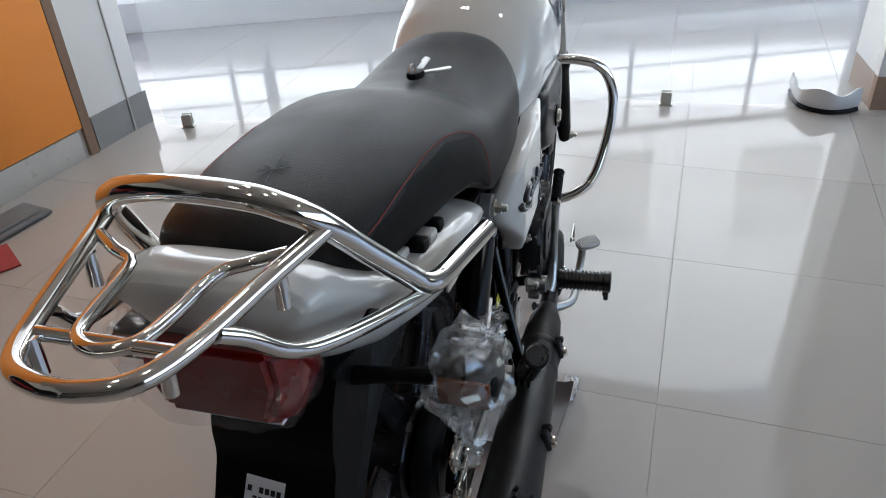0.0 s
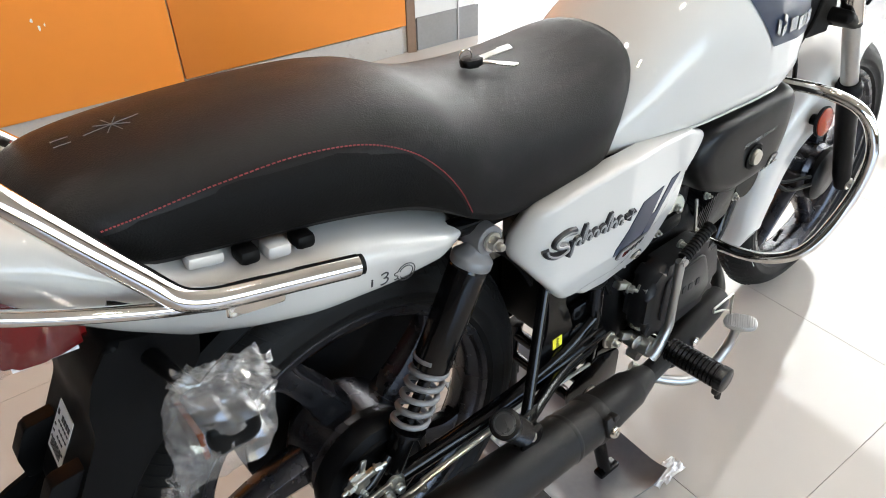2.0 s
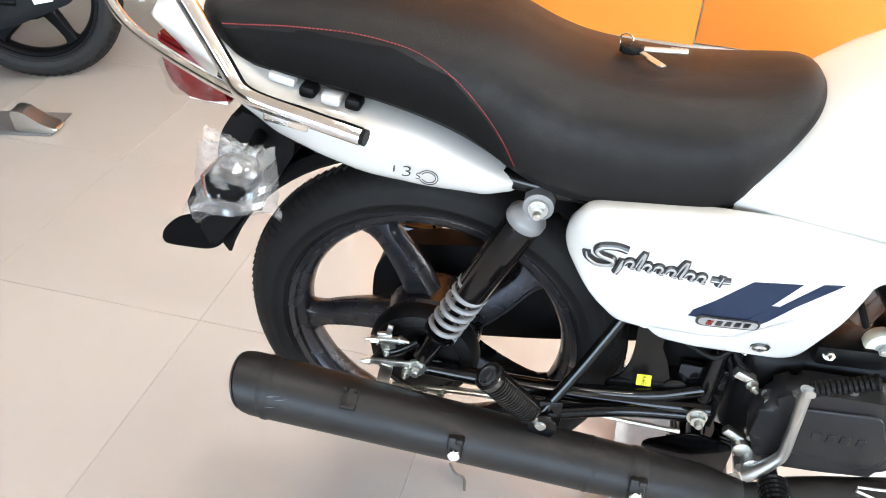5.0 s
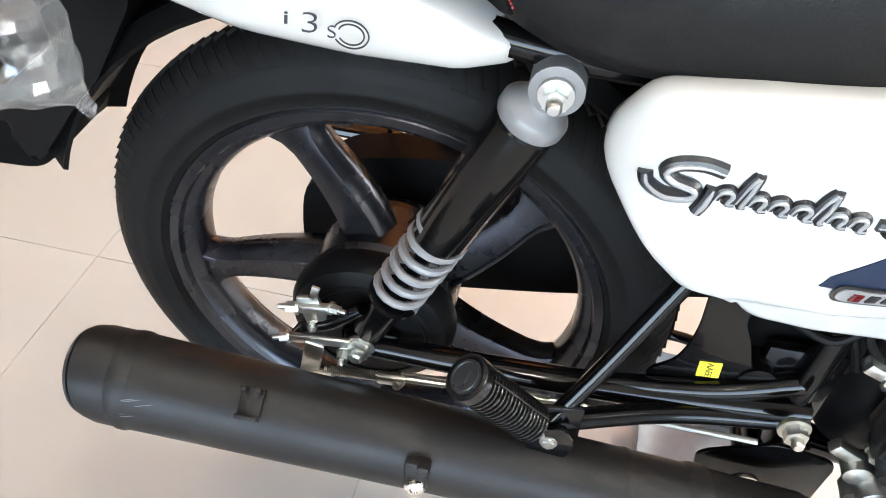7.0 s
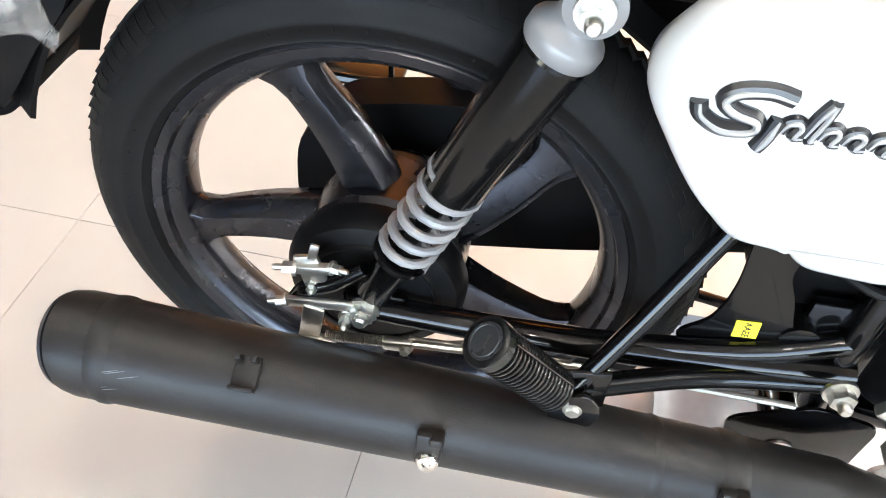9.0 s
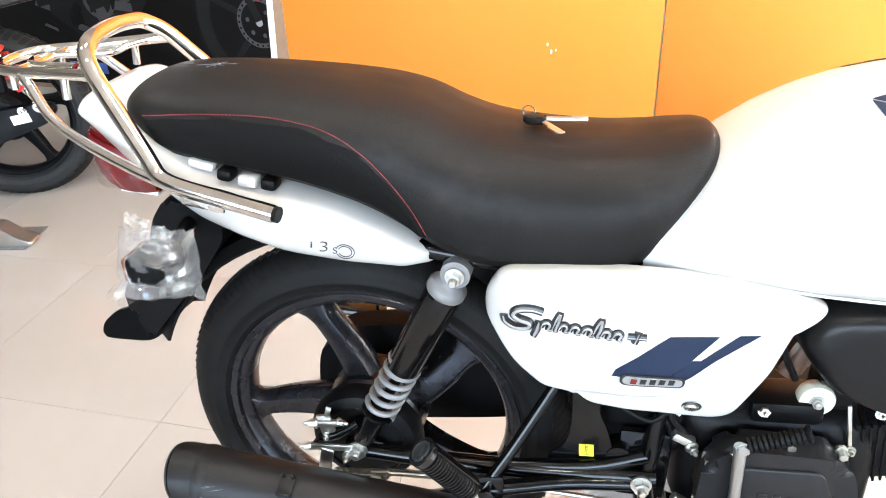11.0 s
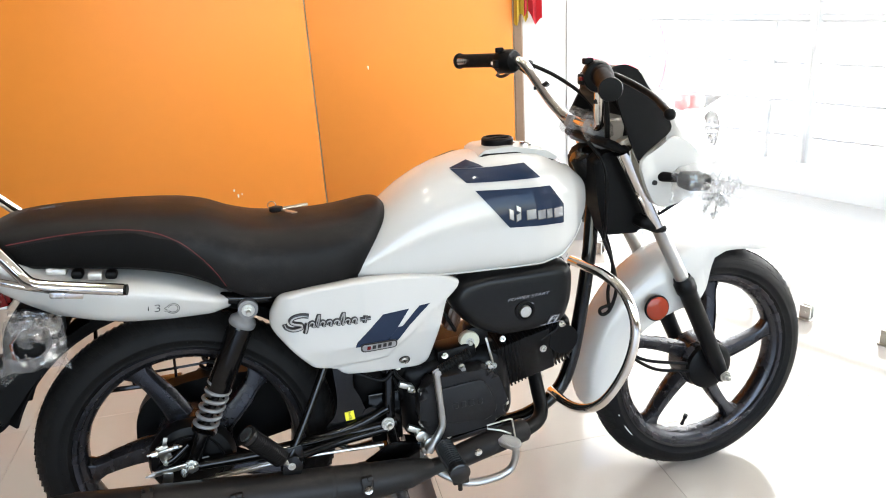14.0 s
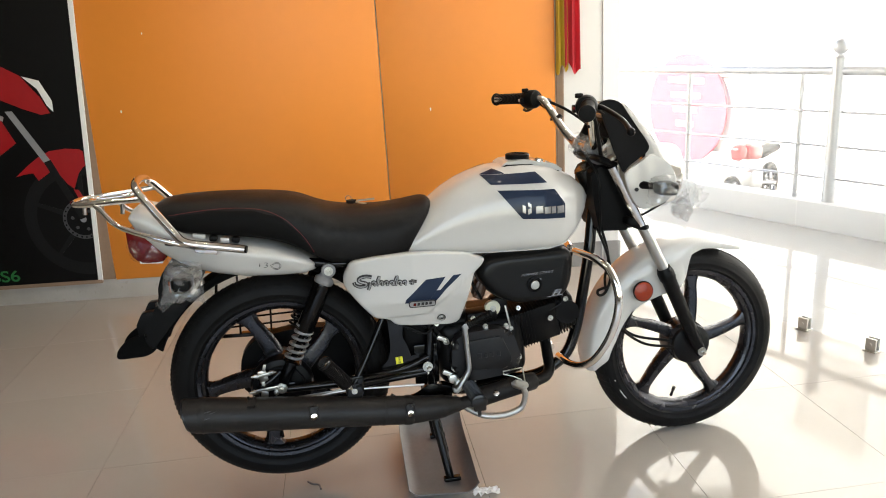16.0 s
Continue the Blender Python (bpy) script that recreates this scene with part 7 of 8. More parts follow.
ring_faces(bm, rings)
fg = part("front_mudguard", steered(bm), WHITE, bike, "glossy white front mudguard", 60)
bm = bmesh.new()
lathe(bm, [(0.010, -0.024), (0.012, -0.002), (0.030, 0.0), (0.031, 0.004), (0.029, 0.006)], 36, axis((1.083, -0.085, 0.501), (-0.05, -1, 0.1)))
ref = part("reflector_rim", steered(bm), PLASTIC, fg, "black ring of the round reflector")
bm = bmesh.new()
lathe(bm, [(0.0275, 0.004), (0.0275, 0.0075), (0.022, 0.0095), (0.0, 0.0105)], 36, axis((1.083, -0.085, 0.501), (-0.05, -1, 0.1)))
part("reflector", steered(bm), AMBER, ref, "round orange reflector")

# ---------------------------------------------------------------- small things near the motorcycle
# keys on the seat
keys = root("key_ring", "two metal keys with a black head on the seat", "keys", BIKE @ pose(0.270, -0.002, 0.8175, 0, 0, -12))
bm = bmesh.new()
slab(bm, rounded([(-0.022, -0.009), (0.002, -0.011), (0.006, 0.0), (0.002, 0.011), (-0.022, 0.009)], 0.006), 0, 0.009, 0.003, m=Matrix.Rotation(radians(90), 4, "X") @ Matrix.Translation((0, 0, 0)))
part("key_head", bm, GRIP, keys, "black rubber key head")
bm = bmesh.new()
KEYM = Matrix.Rotation(radians(-43), 4, "Z")
block(bm, (0.046, 0.0075, 0.0022), KEYM @ pose(0.026, 0.0, 0.0035), 0.0006)
for k in range(5):
    block(bm, (0.004, 0.004, 0.002), KEYM @ pose(0.026 + 0.0045 * k, -0.0045, 0.0035), 0.0)
part("key_blade", bm, ZINC, keys, "toothed steel key")
bm = bmesh.new()
block(bm, (0.050, 0.0080, 0.0022), pose(0.030, 0.008, 0.006, 24, -2, 12), 0.0008)
for k in range(4):
    block(bm, (0.004, 0.003, 0.0018), pose(0.036 + 0.005 * k, 0.0135 + 0.001 * k, 0.0075, 24, 0, 12))
part("spare_key", bm, LEVER, keys, "shiny flat spare key")
bm = bmesh.new()
pts = [(-0.016 + 0.008 * math.cos(a), 0.0, 0.013 + 0.008 * math.sin(a)) for a in np.linspace(0, 2 * math.pi, 24)]
tube(bm, pts, 0.0009, 6)
part("ring", bm, CHROME, keys)

# curled metal tray under the stand
bm = bmesh.new()
g = []
for j in range(25):
    row = []
    for i in range(17):
        u, v = i / 16, j / 24
        x = 0.362 + 0.198 * u + 0.006 * v * u
        y = -0.205 + 0.395 * v - 0.015 * u * (1 - v)
        z = 0.008 + 0.035 * abs(2 * v - 1) ** 6 * (v > 0.5) + 0.030 * max(0, (u - 0.80) / 0.2) ** 2 + 0.018 * max(0, (0.16 - u) / 0.16) ** 2 + 0.01 * max(0, (0.1 - v) / 0.1) ** 2 + 0.0012 * math.sin(5 * u + 3 * v) * math.sin(4 * v + 1)
        row.append(bm.verts.new((x, y, z)))
    g.append(row)
for j in range(24):
    for i in range(16):
        bm.faces.new((g[j][i], g[j][i + 1], g[j + 1][i + 1], g[j + 1][i]))
low = [[bm.verts.new(v.co + Vector((0.0004 * (ii - 8) / 8, 0.0004 * (jj - 12) / 12, -0.003))) for ii, v in enumerate(row)] for jj, row in enumerate(g)]
for j in range(24):
    for i in range(16):
        bm.faces.new((low[j][i], low[j + 1][i], low[j + 1][i + 1], low[j][i + 1]))
for i in range(16):
    bm.faces.new((g[0][i], low[0][i], low[0][i + 1], g[0][i + 1]))
    bm.faces.new((g[24][i], g[24][i + 1], low[24][i + 1], low[24][i]))
for j in range(24):
    bm.faces.new((g[j][0], g[j + 1][0], low[j + 1][0], low[j][0]))
    bm.faces.new((g[j][16], low[j][16], low[j + 1][16], g[j + 1][16]))
thing("metal_tray", bm, TRAY, "bent grey sheet-metal tray under the centre stand", "tray", sharp=50)
bm = bmesh.new()
ragged_sheet(bm, Matrix.Translation((0.580, -0.209, 0.004)), 0.075, 0.035, 9.1, 12, 0.008)
thing("film_scrap", bm, material("torn_film", (0.7, 0.7, 0.7), 0.3), "crumpled whitish plastic scrap on the floor", "plastic scrap", sharp=20)

# ---------------------------------------------------------------- poster with a red machine on black
def poster_shape(name, outline, mat, lift, parent, label=""):
    """A flat print, cut off at the poster's leaning edge."""
    bm = bmesh.new()
    vs = [bm.verts.new(on_wall(max(s, 2.122 - 0.077 * (z - 0.105)), z, lift)) for s, z in outline]
    f = bm.faces.new(vs)
    got = bmesh.ops.extrude_face_region(bm, geom=[f])["geom"]
    bmesh.ops.translate(bm, vec=N * 0.0008, verts=[v for v in got if isinstance(v, bmesh.types.BMVert)])
    return part(name, bm, mat, parent, label)


def ring_outline(cs, cz, r, n=40):
    return [(cs + r * math.cos(2 * math.pi * k / n), cz + r * math.sin(2 * math.pi * k / n)) for k in range(n)]


poster = root("poster", "large black poster with a red motorcycle, white edge, on the wall", "poster")
wall_strip("poster_sheet", 2.100, 1.954, 3.1, 0.105, 2.0, 0.008, POSTER, "", 0.028, poster)
wall_strip("poster_edge", 2.098, 1.952, 0.022, 0.112, 2.0, 0.011, PAPER, "white poster edge", 0.028, poster)
wall_strip("poster_foot", 2.100, 2.0985, 3.1, 0.098, 0.117, 0.014, WOOD, "brown batten under the poster", 0.026, poster)
LF = 0.0372
S = lambda x, z: (-(x - 1.02) / 0.996, z)          # from world x on the wall to the length along it
front_c = S(-1.105, 0.450)
poster_shape("wheel_print", ring_outline(*front_c, 0.30), POSTER_DARK, LF, poster)
poster_shape("wheel_print", ring_outline(*front_c, 0.235), POSTER, LF + 0.0012, poster)
poster_shape("disc_print", ring_outline(*front_c, 0.105), POSTER_GREY, LF + 0.0024, poster, "grey brake disc print")
poster_shape("disc_print", ring_outline(*front_c, 0.085), POSTER, LF + 0.0036, poster)
for k in range(6):
    a = k * math.pi / 3 + 0.2
    poster_shape("bolt_print", ring_outline(front_c[0] + 0.055 * math.cos(a), front_c[1] + 0.055 * math.sin(a), 0.009, 10), POSTER_GREY, LF + 0.0048, poster)
poster_shape("hub_print", ring_outline(*front_c, 0.016, 14), POSTER_SILVER, LF + 0.0048, poster)
poster_shape("fork_print", [S(-1.385, 1.02), S(-1.350, 1.02), S(-1.212, 0.765), S(-1.244, 0.752)], POSTER_SILVER, LF + 0.005, poster, "silver fork print")
poster_shape("fork_print", [S(-1.246, 0.757), S(-1.210, 0.768), S(-1.088, 0.462), S(-1.118, 0.45)], POSTER_DARK, LF + 0.0052, poster)
poster_shape("fender_print", [S(-1.40, 0.690), S(-1.33, 0.745), S(-1.27, 0.785), S(-1.21, 0.812), S(-1.13, 0.820), S(-1.06, 0.812), S(-1.043, 0.800), S(-1.043, 0.728), S(-1.06, 0.718), S(-1.085, 0.690), S(-1.12, 0.612), S(-1.15, 0.640), S(-1.20, 0.722), S(-1.25, 0.690), S(-1.29, 0.665), S(-1.31, 0.705), S(-1.36, 0.700)], POSTER_RED, LF + 0.0036, poster, "red mudguard print")
poster_shape("fender_print", [S(-1.125, 0.610), S(-1.10, 0.605), S(-1.075, 0.545), S(-1.10, 0.535)], POSTER_RED, LF + 0.0036, poster)
poster_shape("tank_print", [S(-2.35, 0.86), S(-2.3, 1.10), S(-2.1, 1.22), S(-1.9, 1.24), S(-1.56, 1.14), S(-1.42, 0.99), S(-1.365, 0.861), S(-1.46, 0.800), S(-1.60, 0.745), S(-1.78, 0.795), S(-2.0, 0.87), S(-2.2, 0.88)], POSTER_RED, LF, poster, "red tank print")
poster_shape("tank_print", [S(-1.72, 0.77), S(-1.60, 0.745), S(-1.50, 0.725), S(-1.52, 0.738), S(-1.62, 0.775)], POSTER_RED, LF + 0.0012, poster)
poster_shape("tank_patch", [S(-2.02, 0.965), S(-1.80, 0.985), S(-1.72, 0.95), S(-1.90, 0.89), S(-2.04, 0.90)], POSTER, LF + 0.0024, poster)
for k in range(7):
    x = -1.60 + 0.031 * k
    poster_shape("name_bar", [S(x, 1.16 - 0.026 * k), S(x + 0.017, 1.150 - 0.026 * k), S(x + 0.009, 1.128 - 0.026 * k), S(x - 0.008, 1.138 - 0.026 * k)], POSTER_SILVER, LF + 0.0024, poster, "white name print, plain bars" if k == 0 else "")
poster_shape("headlamp_print", [S(-1.50, 1.27), S(-1.40, 1.262), S(-1.28, 1.19), S(-1.20, 1.08), S(-1.165, 1.00), S(-1.21, 0.994), S(-1.30, 1.03), S(-1.42, 1.09), S(-1.50, 1.12)], POSTER_RED, LF + 0.0062, poster, "red headlamp cowl print")
poster_shape("headlamp_print", [S(-1.27, 1.185), S(-1.19, 1.16), S(-1.145, 1.06), S(-1.148, 1.005), S(-1.175, 1.04), S(-1.205, 1.12)], PAPER, LF + 0.0074, poster, "pale headlamp print")
poster_shape("engine_print", [S(-2.25, 0.72), S(-2.0, 0.80), S(-1.72, 0.74), S(-1.62, 0.55), S(-1.75, 0.40), S(-2.05, 0.36), S(-2.25, 0.50)], POSTER_DARK, LF, poster)
for cs, cz, r, mt in ((-1.90, 0.52, 0.085, POSTER_GREY), (-1.90, 0.52, 0.066, POSTER_DARK), (-1.76, 0.56, 0.05, POSTER_GREY), (-2.05, 0.60, 0.06, POSTER_GREY), (-1.70, 0.68, 0.035, POSTER_GREY), (-1.98, 0.70, 0.035, POSTER_GREY)):
    poster_shape("engine_print", ring_outline(*S(cs, cz), r, 24), mt, LF + 0.0012 + 0.01 * (0.1 - r) * 0.5, poster)
rp = random.Random(12)
for k in range(46):
    x0, z0 = rp.uniform(-2.22, -1.66), rp.uniform(0.38, 0.78)
    w0, h0, an = rp.uniform(0.012, 0.05), rp.uniform(0.006, 0.03), rp.uniform(-0.6, 0.6)
    pts = []
    for a, b in ((-1, -1), (1, -0.8), (0.9, 1), (-0.8, 0.9)):
        pts.append(S(x0 + w0 * a * math.cos(an) - h0 * b * math.sin(an), z0 + w0 * a * math.sin(an) + h0 * b * math.cos(an)))
    poster_shape("engine_print", pts, rp.choice((POSTER_GREY, POSTER_DARK, POSTER, POSTER, POSTER_SILVER if k % 5 == 0 else POSTER_GREY)), LF + 0.0026 + 0.00008 * k, poster)
for k in range(24):
    a = k * math.pi / 12
    poster_shape("disc_print", ring_outline(front_c[0] + 0.095 * math.cos(a), front_c[1] + 0.095 * math.sin(a), 0.005, 8), POSTER, LF + 0.0042, poster)
for k in range(5):
    a = k * math.tau / 5 + 0.4
    u0, v0 = math.cos(a), math.sin(a)
    if u0 < -0.5:
        continue
    poster_shape("spoke_print", [(front_c[0] + 0.10 * u0 - 0.014 * v0, front_c[1] + 0.10 * v0 + 0.014 * u0), (front_c[0] + 0.235 * u0 - 0.010 * v0, front_c[1] + 0.235 * v0 + 0.010 * u0),
                                 (front_c[0] + 0.235 * u0 + 0.010 * v0, front_c[1] + 0.235 * v0 - 0.010 * u0), (front_c[0] + 0.10 * u0 + 0.014 * v0, front_c[1] + 0.10 * v0 - 0.014 * u0)], POSTER_DARK, LF + 0.0022, poster)
poster_shape("strip_print", [S(-2.20, 0.235), S(-1.95, 0.235), S(-1.95, 0.185), S(-2.20, 0.185)], BLUE, LF, poster, "blue strip print")
m = Matrix(((-U.x, 0, N.x, 0), (-U.y, 0, N.y, 0), (0, 1, 0, 0), (0, 0, 0, 1)))
m.translation = on_wall(2.0 + 0.60, 0.165, LF + 0.001)
part("print", lettering("BS6", 0.085, m, 0.0004, 0.0, 0.001, 1.25), POSTER_GREEN, poster, "green lettering")

# red and yellow cloth hanging at the column
def cloth(name, s0, z0, z1, w, mat, label, seed):
    bm = bmesh.new()
    g = []
    for j in range(15):
        row = []
        for i in range(13):
            t, v = i / 12, j / 14
            z = z1 - (z1 - z0) * v + v ** 6 * (0.05 * (t - 0.5) * math.cos(seed) + 0.022 * math.sin(9 * t + seed * 5))
            ww = w * (0.75 + 0.35 * v)
            p = on_wall(s0 + (t - 0.5) * ww, z, 0.045 + 0.010 * math.sin(t * 14 + seed + v))
            row.append(bm.verts.new(p))
        g.append(row)
    for j in range(14):
        for i in range(12):
            bm.faces.new((g[j][i], g[j][i + 1], g[j + 1][i + 1], g[j + 1][i]))
    bmesh.ops.solidify(bm, geom=bm.faces[:], thickness=0.0015)
    return thing(name, bm, mat, label, "cloth", sharp=60)


cloth("red_cloth", -0.428, 1.06, 2.4, 0.075, FLAG_RED, "red cloth strip hanging beside the column", 0.3)
cloth("yellow_cloth", -0.378, 1.06, 2.4, 0.055, FLAG_YELLOW, "yellow cloth strip hanging beside the column", 1.9)

# card and tray by the wall foot
bm = bmesh.new()
block(bm, (0.20, 0.16, 0.006), pose(0.635, 1.56, 0.004, 0, 0, -32), 0.001)
thing("red_card", bm, RED_MAT, "flat dark red card on the floor", "card")
bm = bmesh.new()
block(bm, (0.34, 0.14, 0.012), pose(0.80, 1.665, 0.012, 0, 0, -8), 0.003)
block(bm, (0.30, 0.10, 0.010), pose(0.80, 1.665, 0.022, 0, 0, -8), 0.003)
thing("metal_plate", bm, TRAY, "dull grey metal plate lying near the skirting", "plate")
bm = bmesh.new()
tube(bm, [(0.070, -0.042, 0.004), (0.085, -0.060, 0.005), (0.103, -0.066, 0.004), (0.110, -0.090, 0.004)], 0.0028, 6, 4)
thing("wire_scrap", bm, TRAY, "small bent grey scrap on the tiles", "scrap")

# ---------------------------------------------------------------- second motorcycle by the poster
OTHER = Matrix.Translation((-1.745, 1.20, 0)) @ Matrix.Rotation(radians(203), 4, "Z")
bike2 = root("motorcycle", "dark parked motorcycle with a red rear spring", "motorcycle", OTHER)
C2 = Vector((0, 0, 0.305))
rw = wheel("rear_wheel", bike2, C2, 0.092, 0.305, 0.226, 20, 0.085, 0.06, 10, SATIN, DUSTY, n=70)
fw = wheel("front_wheel", bike2, Vector((1.27, 0, 0.305)), 0.084, 0.305, 0.226, 50, 0.07, 0.05, 10, SATIN, DUSTY, tread=False)
bm = slab(bmesh.new(), rounded([(-0.21, 0.345), (-0.18, 0.372), (0.02, 0.350), (0.30, 0.345), (0.50, 0.36), (0.52, 0.22), (0.20, 0.20), (0.02, 0.235), (-0.17, 0.300)], 0.02), 0.085, 0.12, 0.01)
cc = part("chain_case", bm, ENGINE, bike2, "dark chain case")
bm = bmesh.new()
block(bm, (0.062, 0.002, 0.032), pose(-0.085, 0.122, 0.322, 0, 8, 0))
part("sticker", bm, PAPER, cc, "white sticker")
bm = bmesh.new()
tube(bm, [(-0.04, 0.138, 0.66), (-0.165, 0.138, 0.375)], 0.010, 12)
lathe(bm, [(0.014, 0), (0.014, 0.05), (0.010, 0.06)], 18, axis((-0.165, 0.138, 0.375), (0.125, 0, 0.285)))
lathe(bm, [(0.010, -0.02), (0.020, -0.018), (0.020, 0.018), (0.010, 0.02)], 18, axis((-0.165, 0.138, 0.37), (0, 1, 0)))
bolt(bm, (-0.165, 0.158, 0.37), (0, 1, 0), 0.011, 0.012)
bolt(bm, (-0.10, 0.130, 0.352), (0, 1, 0), 0.011, 0.012)
sh = part("shock_absorber", bm, CHROME, bike2, "rear shock with red spring")
bm = bmesh.new()
dd = Vector((0.125, 0, 0.285)).normalized()
e1 = dd.orthogonal().normalized()
e2 = dd.cross(e1)
tube(bm, [Vector((-0.138, 0.138, 0.437)) + dd * (0.17 * k / 120) + 0.026 * (math.cos(k * 0.36) * e1 + math.sin(k * 0.36) * e2) for k in range(121)], 0.006, 8)
part("spring", bm, RED_SPRING, sh, "red coil spring")
bm = bmesh.new()
tube(bm, [(0.5, 0.1, 0.37), (0.0, 0.11, 0.31)], 0.016, 12)
tube(bm, [(0.5, -0.1, 0.37), (0.0, -0.11, 0.31)], 0.016, 12)
part("swingarm", bm, SATIN, bike2)
bm = bmesh.new()
block(bm, (0.32, 0.20, 0.26), pose(0.62, 0, 0.40, 0, 0, 0), 0.05, 3)
block(bm, (0.30, 0.14, 0.16), pose(0.80, 0, 0.50, 0, -15, 0), 0.03, 3)
part("engine", bm, ENGINE, bike2, "dark engine")
bm = bmesh.new()
tube(bm, [(0.93, 0, 0.95), (1.13, 0, 0.55), (1.27, 0.0, 0.33)], 0.05, 10)
part("fork", bm, SATIN, bike2)
bm = bmesh.new()
block(bm, (0.70, 0.24, 0.09), pose(0.12, 0, 0.81, 0, 4, 0), 0.04, 3)
part("seat", bm, CLOTH, bike2, "black seat")
bm = bmesh.new()
block(bm, (0.48, 0.24, 0.20), pose(0.68, 0, 0.88, 0, -6, 0), 0.08, 4)
part("fuel_tank", bm, SATIN, bike2, "black fuel tank")
bm = bmesh.new()
block(bm, (0.40, 0.22, 0.09), pose(-0.10, 0, 0.72, 0, 10, 0), 0.03, 3)
part("tail_cowl", bm, DARK_GREY, bike2, "glossy dark grey tail")
part("canister", block(bmesh.new(), (0.09, 0.05, 0.10), pose(-0.02, 0.05, 0.53), 0.01, 3), AMBER, bike2, "orange canister behind the spring")
bm = bmesh.new()
block(bm, (0.03, 0.10, 0.035), pose(-0.30, 0, 0.70), 0.01, 2)
part("tail_lamp", bm, RED_LENS, bike2, "dark red tail lamp")
bm = bmesh.new()
tube(bm, [(0.0, 0.19, 0.36), (0.30, 0.17, 0.33), (0.6, 0.13, 0.27)], 0.012, 12)
part("footrest_bar", bm, CHROME, bike2)
bm = bmesh.new()
for s in (-1, 1):
    tube(bm, [(0.33, 0.09 * s, 0.28), (0.36, 0.13 * s, 0.02)], 0.012, 10)
    block(bm, (0.06, 0.03, 0.012), pose(0.365, 0.135 * s, 0.012), 0.003)
tube(bm, [(0.34, -0.1, 0.17), (0.34, 0.1, 0.17)], 0.01, 10)
part("centre_stand", bm, ZINC, bike2, "silver centre stand")
# grey sheet under its stand and a silver shoe of the stand lever
bm = bmesh.new()
block(bm, (0.24, 0.15, 0.004), pose(-1.60, 0.86, 0.004, 0, 0, 12), 0.001)
thing("floor_plate", bm, TRAY, "thin grey sheet lying on the tiles", "plate")
bm = slab(bmesh.new(), rounded([(-0.06, 0.0), (0.07, 0.0), (0.075, 0.012), (0.03, 0.03), (-0.02, 0.07), (-0.06, 0.075)], 0.01), -0.03, 0.03, 0.006, m=pose(-1.53, 0.84, 0.007, 0, 0, 12))
thing("stand_foot", bm, ZINC, "pale metal stand foot on a grey sheet", "stand foot")

# white curved strip with a dark rim, standing on the floor outside the glass
ARC = smooth_path([(2.52, -0.785, 0), (2.43, -0.790, 0), (2.35, -0.82, 0), (2.315, -0.895, 0), (2.335, -0.965, 0), (2.37, -1.01, 0)], 6)
bm = bmesh.new()
rings = []
for k, p in enumerate(ARC):
    d = (ARC[min(k + 1, len(ARC) - 1)] - ARC[max(k - 1, 0)]).normalized()
    o = Vector((-d.y, d.x, 0))
    h = 0.085 + 0.012 * math.sin(k * 0.5)
    rings.append([bm.verts.new(p + o * u + Vector((0, 0, z))) for u, z in ((0.0, 0.014), (-0.012, h * 0.5), (-0.006, h), (0.002, h), (-0.004, h * 0.5), (0.008, 0.014))])
ring_faces(bm, rings)
strip = thing("plastic_shell", bm, WHITE, "white curved plastic strip with black rim beside the column", "shell", sharp=60)
part("rim", tube(bmesh.new(), [p + Vector((0, 0, 0.010)) for p in ARC], 0.010, 8), GRIP, strip, "black rubber rim")

# ---------------------------------------------------------------- street outside
bm = bmesh.new()
for x, y in ((2.0, -40), (60, -40), (60, 60), (-20, 60)):
    bm.verts.new((x, y, -1.4))
bm.faces.new(bm.verts[:])
thing("ground", bm, ASPHALT, "pale grey street beyond the balcony", "street", kind="structure")

FX = Vector((9.2, 3.0, 0))
FD = Vector((0.30, -0.954, 0)).normalized()
FN = Vector((-0.954, -0.30, 0))
house = root("shop_building", "pale sunlit shop building across the street", "building", kind="structure")


def on_facade(a, z, out=0.0):
    p = FX - FD * a + FN * out
    return Vector((p.x, p.y, z))


def facade_box(name, a0, a1, z0, z1, thick, out, mat, label="", parent=house):
    bm = bmesh.new()
    c = on_facade((a0 + a1) / 2, (z0 + z1) / 2, out + thick / 2)
    block(bm, (a1 - a0, thick, z1 - z0), Matrix(((-FD.x, FN.x, 0, c.x), (-FD.y, FN.y, 0, c.y), (0, 0, 1, c.z), (0, 0, 0, 1))), 0.01, 1)
    return part(name, bm, mat, parent, label)


facade_box("wall", -14, 24, -1.4, 9, 0.3, -0.3, FACADE, "pale plastered wall")
facade_box("ledge", -14, 24, 2.2, 2.35, 0.5, 0.0, FACADE, "projecting ledge")
facade_box("plinth", -14, 24, -1.4, -1.0, 0.12, 0.0, CONCRETE)
for k in range(-4, 9):
    w = facade_box("window", k * 2.6 - 0.6, k * 2.6 + 0.6, 0.3, 1.6, 0.05, 0.0, CONCRETE, "window with pale frame")
    facade_box("pane", k * 2.6 - 0.52, k * 2.6 + 0.52, 0.38, 1.52, 0.02, 0.05, CONCRETE, "", w)
    facade_box("window", k * 2.6 - 0.6, k * 2.6 + 0.6, 4.0, 5.6, 0.05, 0.0, CONCRETE, "window with pale frame")
sign = root("shop_sign", "round red sign board with pale bars on the facade", "sign")
bm = bmesh.new()
c = on_facade(8.55, -0.28, 0.12)
MS = Matrix(((-FD.x, FN.x, 0, c.x), (-FD.y, FN.y, 0, c.y), (0, 0, 1, c.z), (0, 0, 0, 1)))
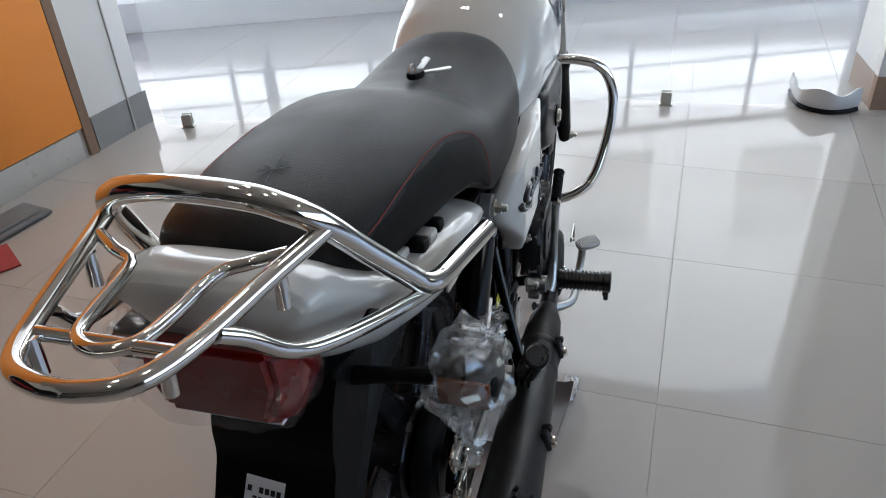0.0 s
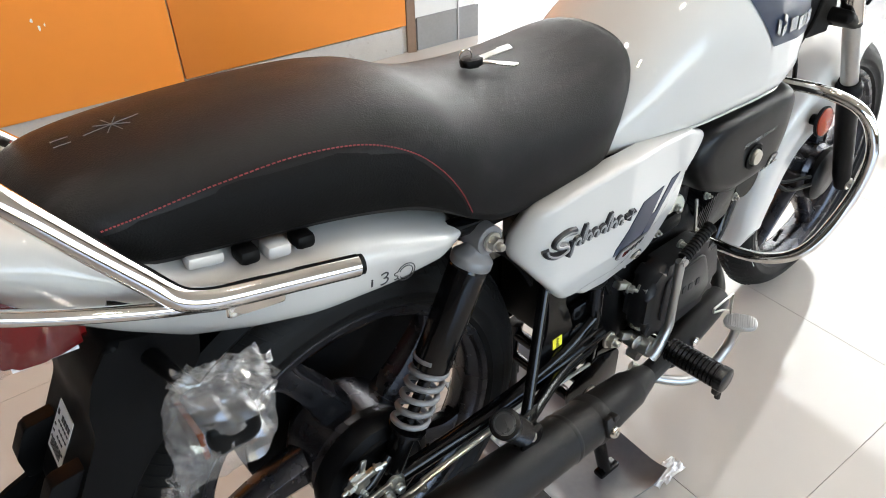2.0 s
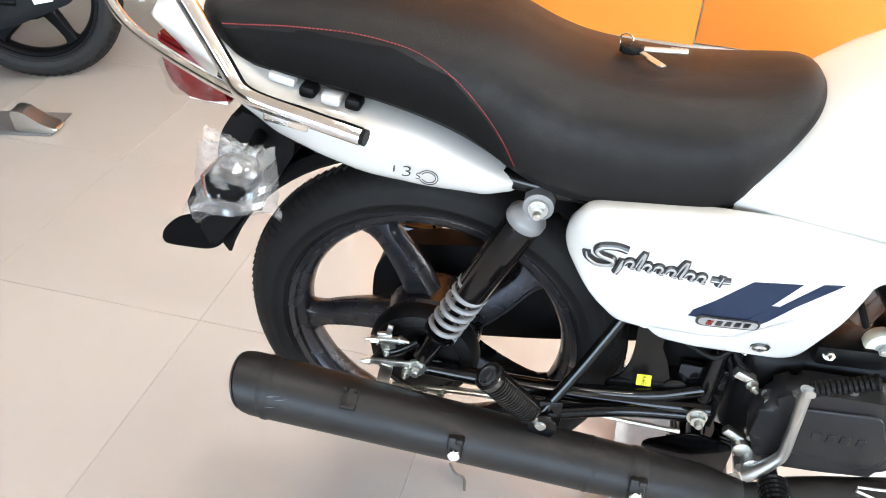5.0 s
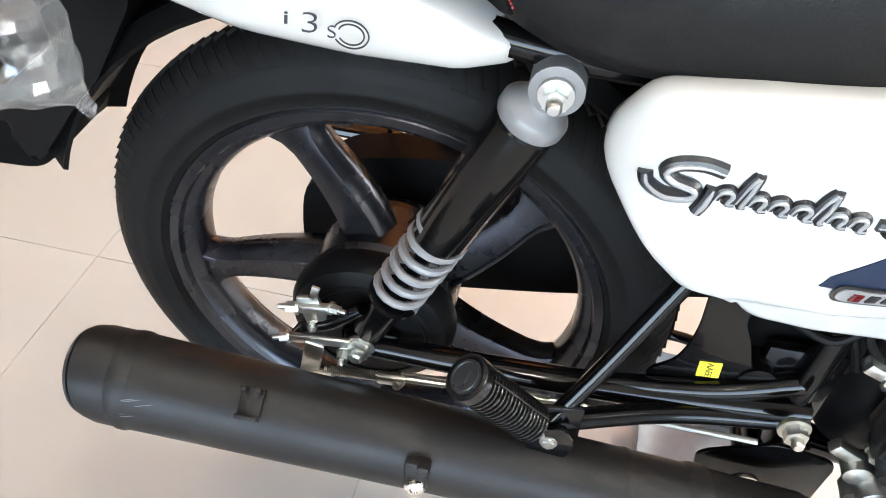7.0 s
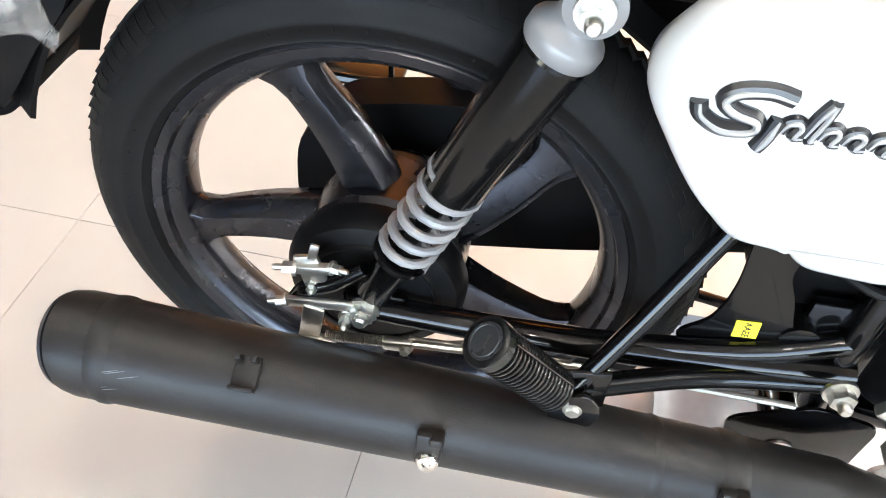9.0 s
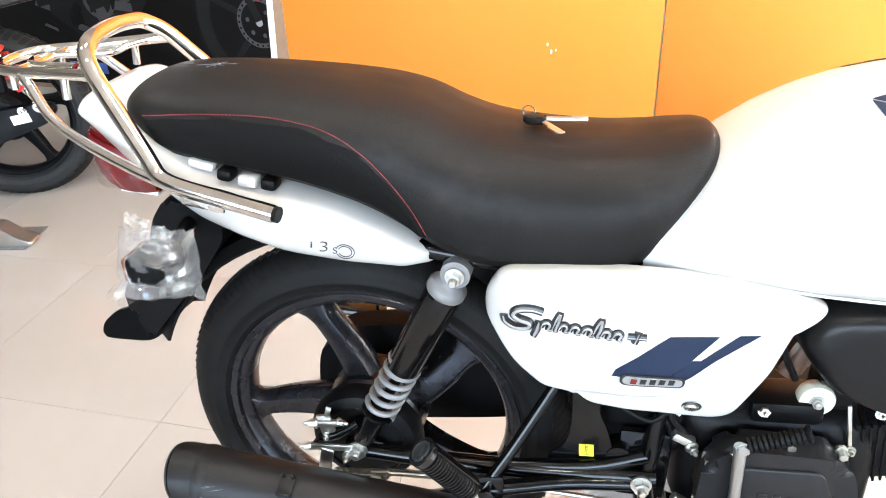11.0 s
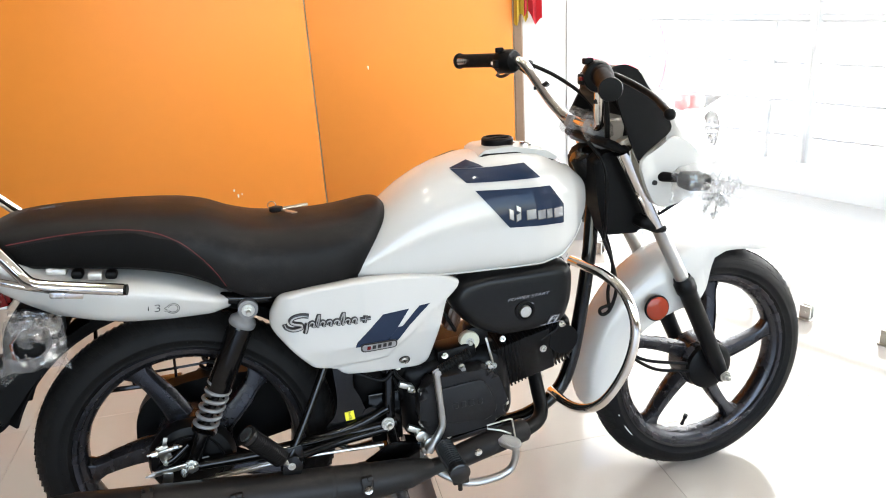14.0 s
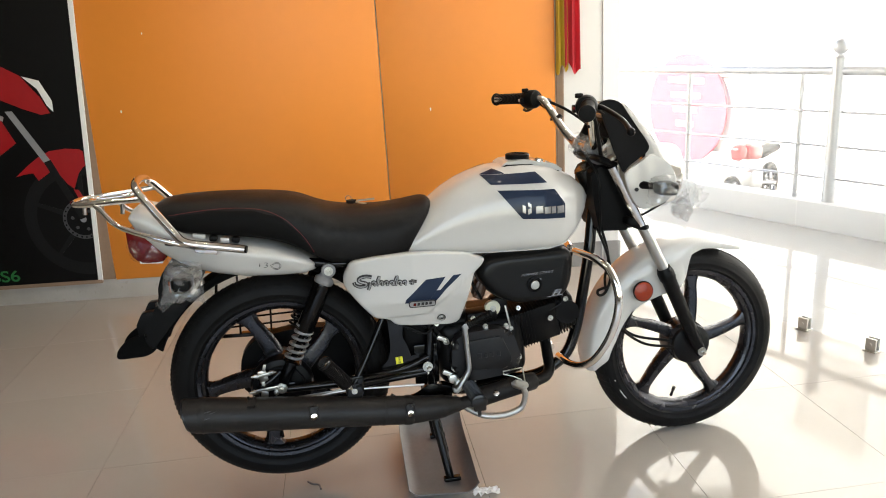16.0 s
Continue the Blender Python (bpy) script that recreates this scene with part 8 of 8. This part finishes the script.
slab(bm, [(0.98 * math.cos(k * math.tau / 40), 0.98 * math.sin(k * math.tau / 40)) for k in range(40)], -0.02, 0.02, m=MS)
part("board", bm, PINK, sign)
for j in range(4):
    bm = bmesh.new()
    block(bm, (0.9 - 0.15 * j, 0.01, 0.10), MS @ pose(0, 0.03, 0.5 - 0.26 * j), 0.004, 1)
    part("print_bar", bm, PAPER, sign)
for s in (-0.5, 0.5):
    bm = bmesh.new()
    block(bm, (0.05, 0.05, 0.9), MS @ pose(s, -0.05, -1.0), 0.004, 1)
    part("post", bm, STEEL, sign)
# a red motorcycle parked beyond the railing
P3 = Matrix.Translation((6.4, 8.1, -1.4)) @ Matrix.Rotation(radians(217), 4, "Z")
bike3 = root("motorcycle", "red motorcycle parked in the street", "motorcycle", P3)
for x in (0, 1.25):
    wheel("wheel", bike3, Vector((x, 0, 0.305)), 0.09, 0.305, 0.226, 20, 0.08, 0.05, 10, ALLOY, RUBBER, tread=False)
bm = bmesh.new()
block(bm, (0.42, 0.26, 0.22), pose(0.72, 0, 0.86, 0, -8, 0), 0.08, 4)
part("fuel_tank", bm, POSTER_RED, bike3, "red fuel tank")
bm = bmesh.new()
block(bm, (0.62, 0.24, 0.10), pose(0.20, 0, 0.80, 0, 5, 0), 0.04, 3)
part("seat", bm, CLOTH, bike3, "black seat")
bm = bmesh.new()
block(bm, (0.36, 0.24, 0.30), pose(0.62, 0, 0.45), 0.06, 3)
part("engine", bm, STEEL, bike3)
bm = bmesh.new()
tube(bm, [(0.96, 0, 1.0), (1.25, 0, 0.31)], 0.035, 10)
tube(bm, [(0.88, -0.33, 1.04), (0.95, 0, 1.0), (0.88, 0.33, 1.04)], 0.015, 10)
tube(bm, [(0.0, 0.1, 0.31), (0.5, 0.1, 0.40)], 0.02, 8)
part("fork", bm, STEEL, bike3)
bm = bmesh.new()
block(bm, (0.20, 0.18, 0.20), pose(1.05, 0, 0.90, 0, 15, 0), 0.06, 3)
part("headlamp", bm, POSTER_RED, bike3)

# ---------------------------------------------------------------- floor tiles
TS = 0.585
tile = bmesh.new()
block(tile, (TS - 0.0008, TS - 0.0008, 0.012), pose(0, 0, -0.006), 0.0004, 1)
tile_mesh = finish(tile, "tile", TILE)
i0 = 0
for i in range(-9, 9):
    for j in range(-8, 9):
        x, y = -0.0 + TS * (i + 0.5), -0.40 + TS * (j + 0.5)
        if x > 4.1 or y > 4 or (Vector((x, y, 0)) - K0).dot(ko) > 0.5 or (Vector((x, y, 0)) - W0).dot(N) < -0.4 and x < 1.0:
            continue
        ob = new("tile", tile_mesh)
        ob.location = (x, y, 0)
        ob.parent = floor
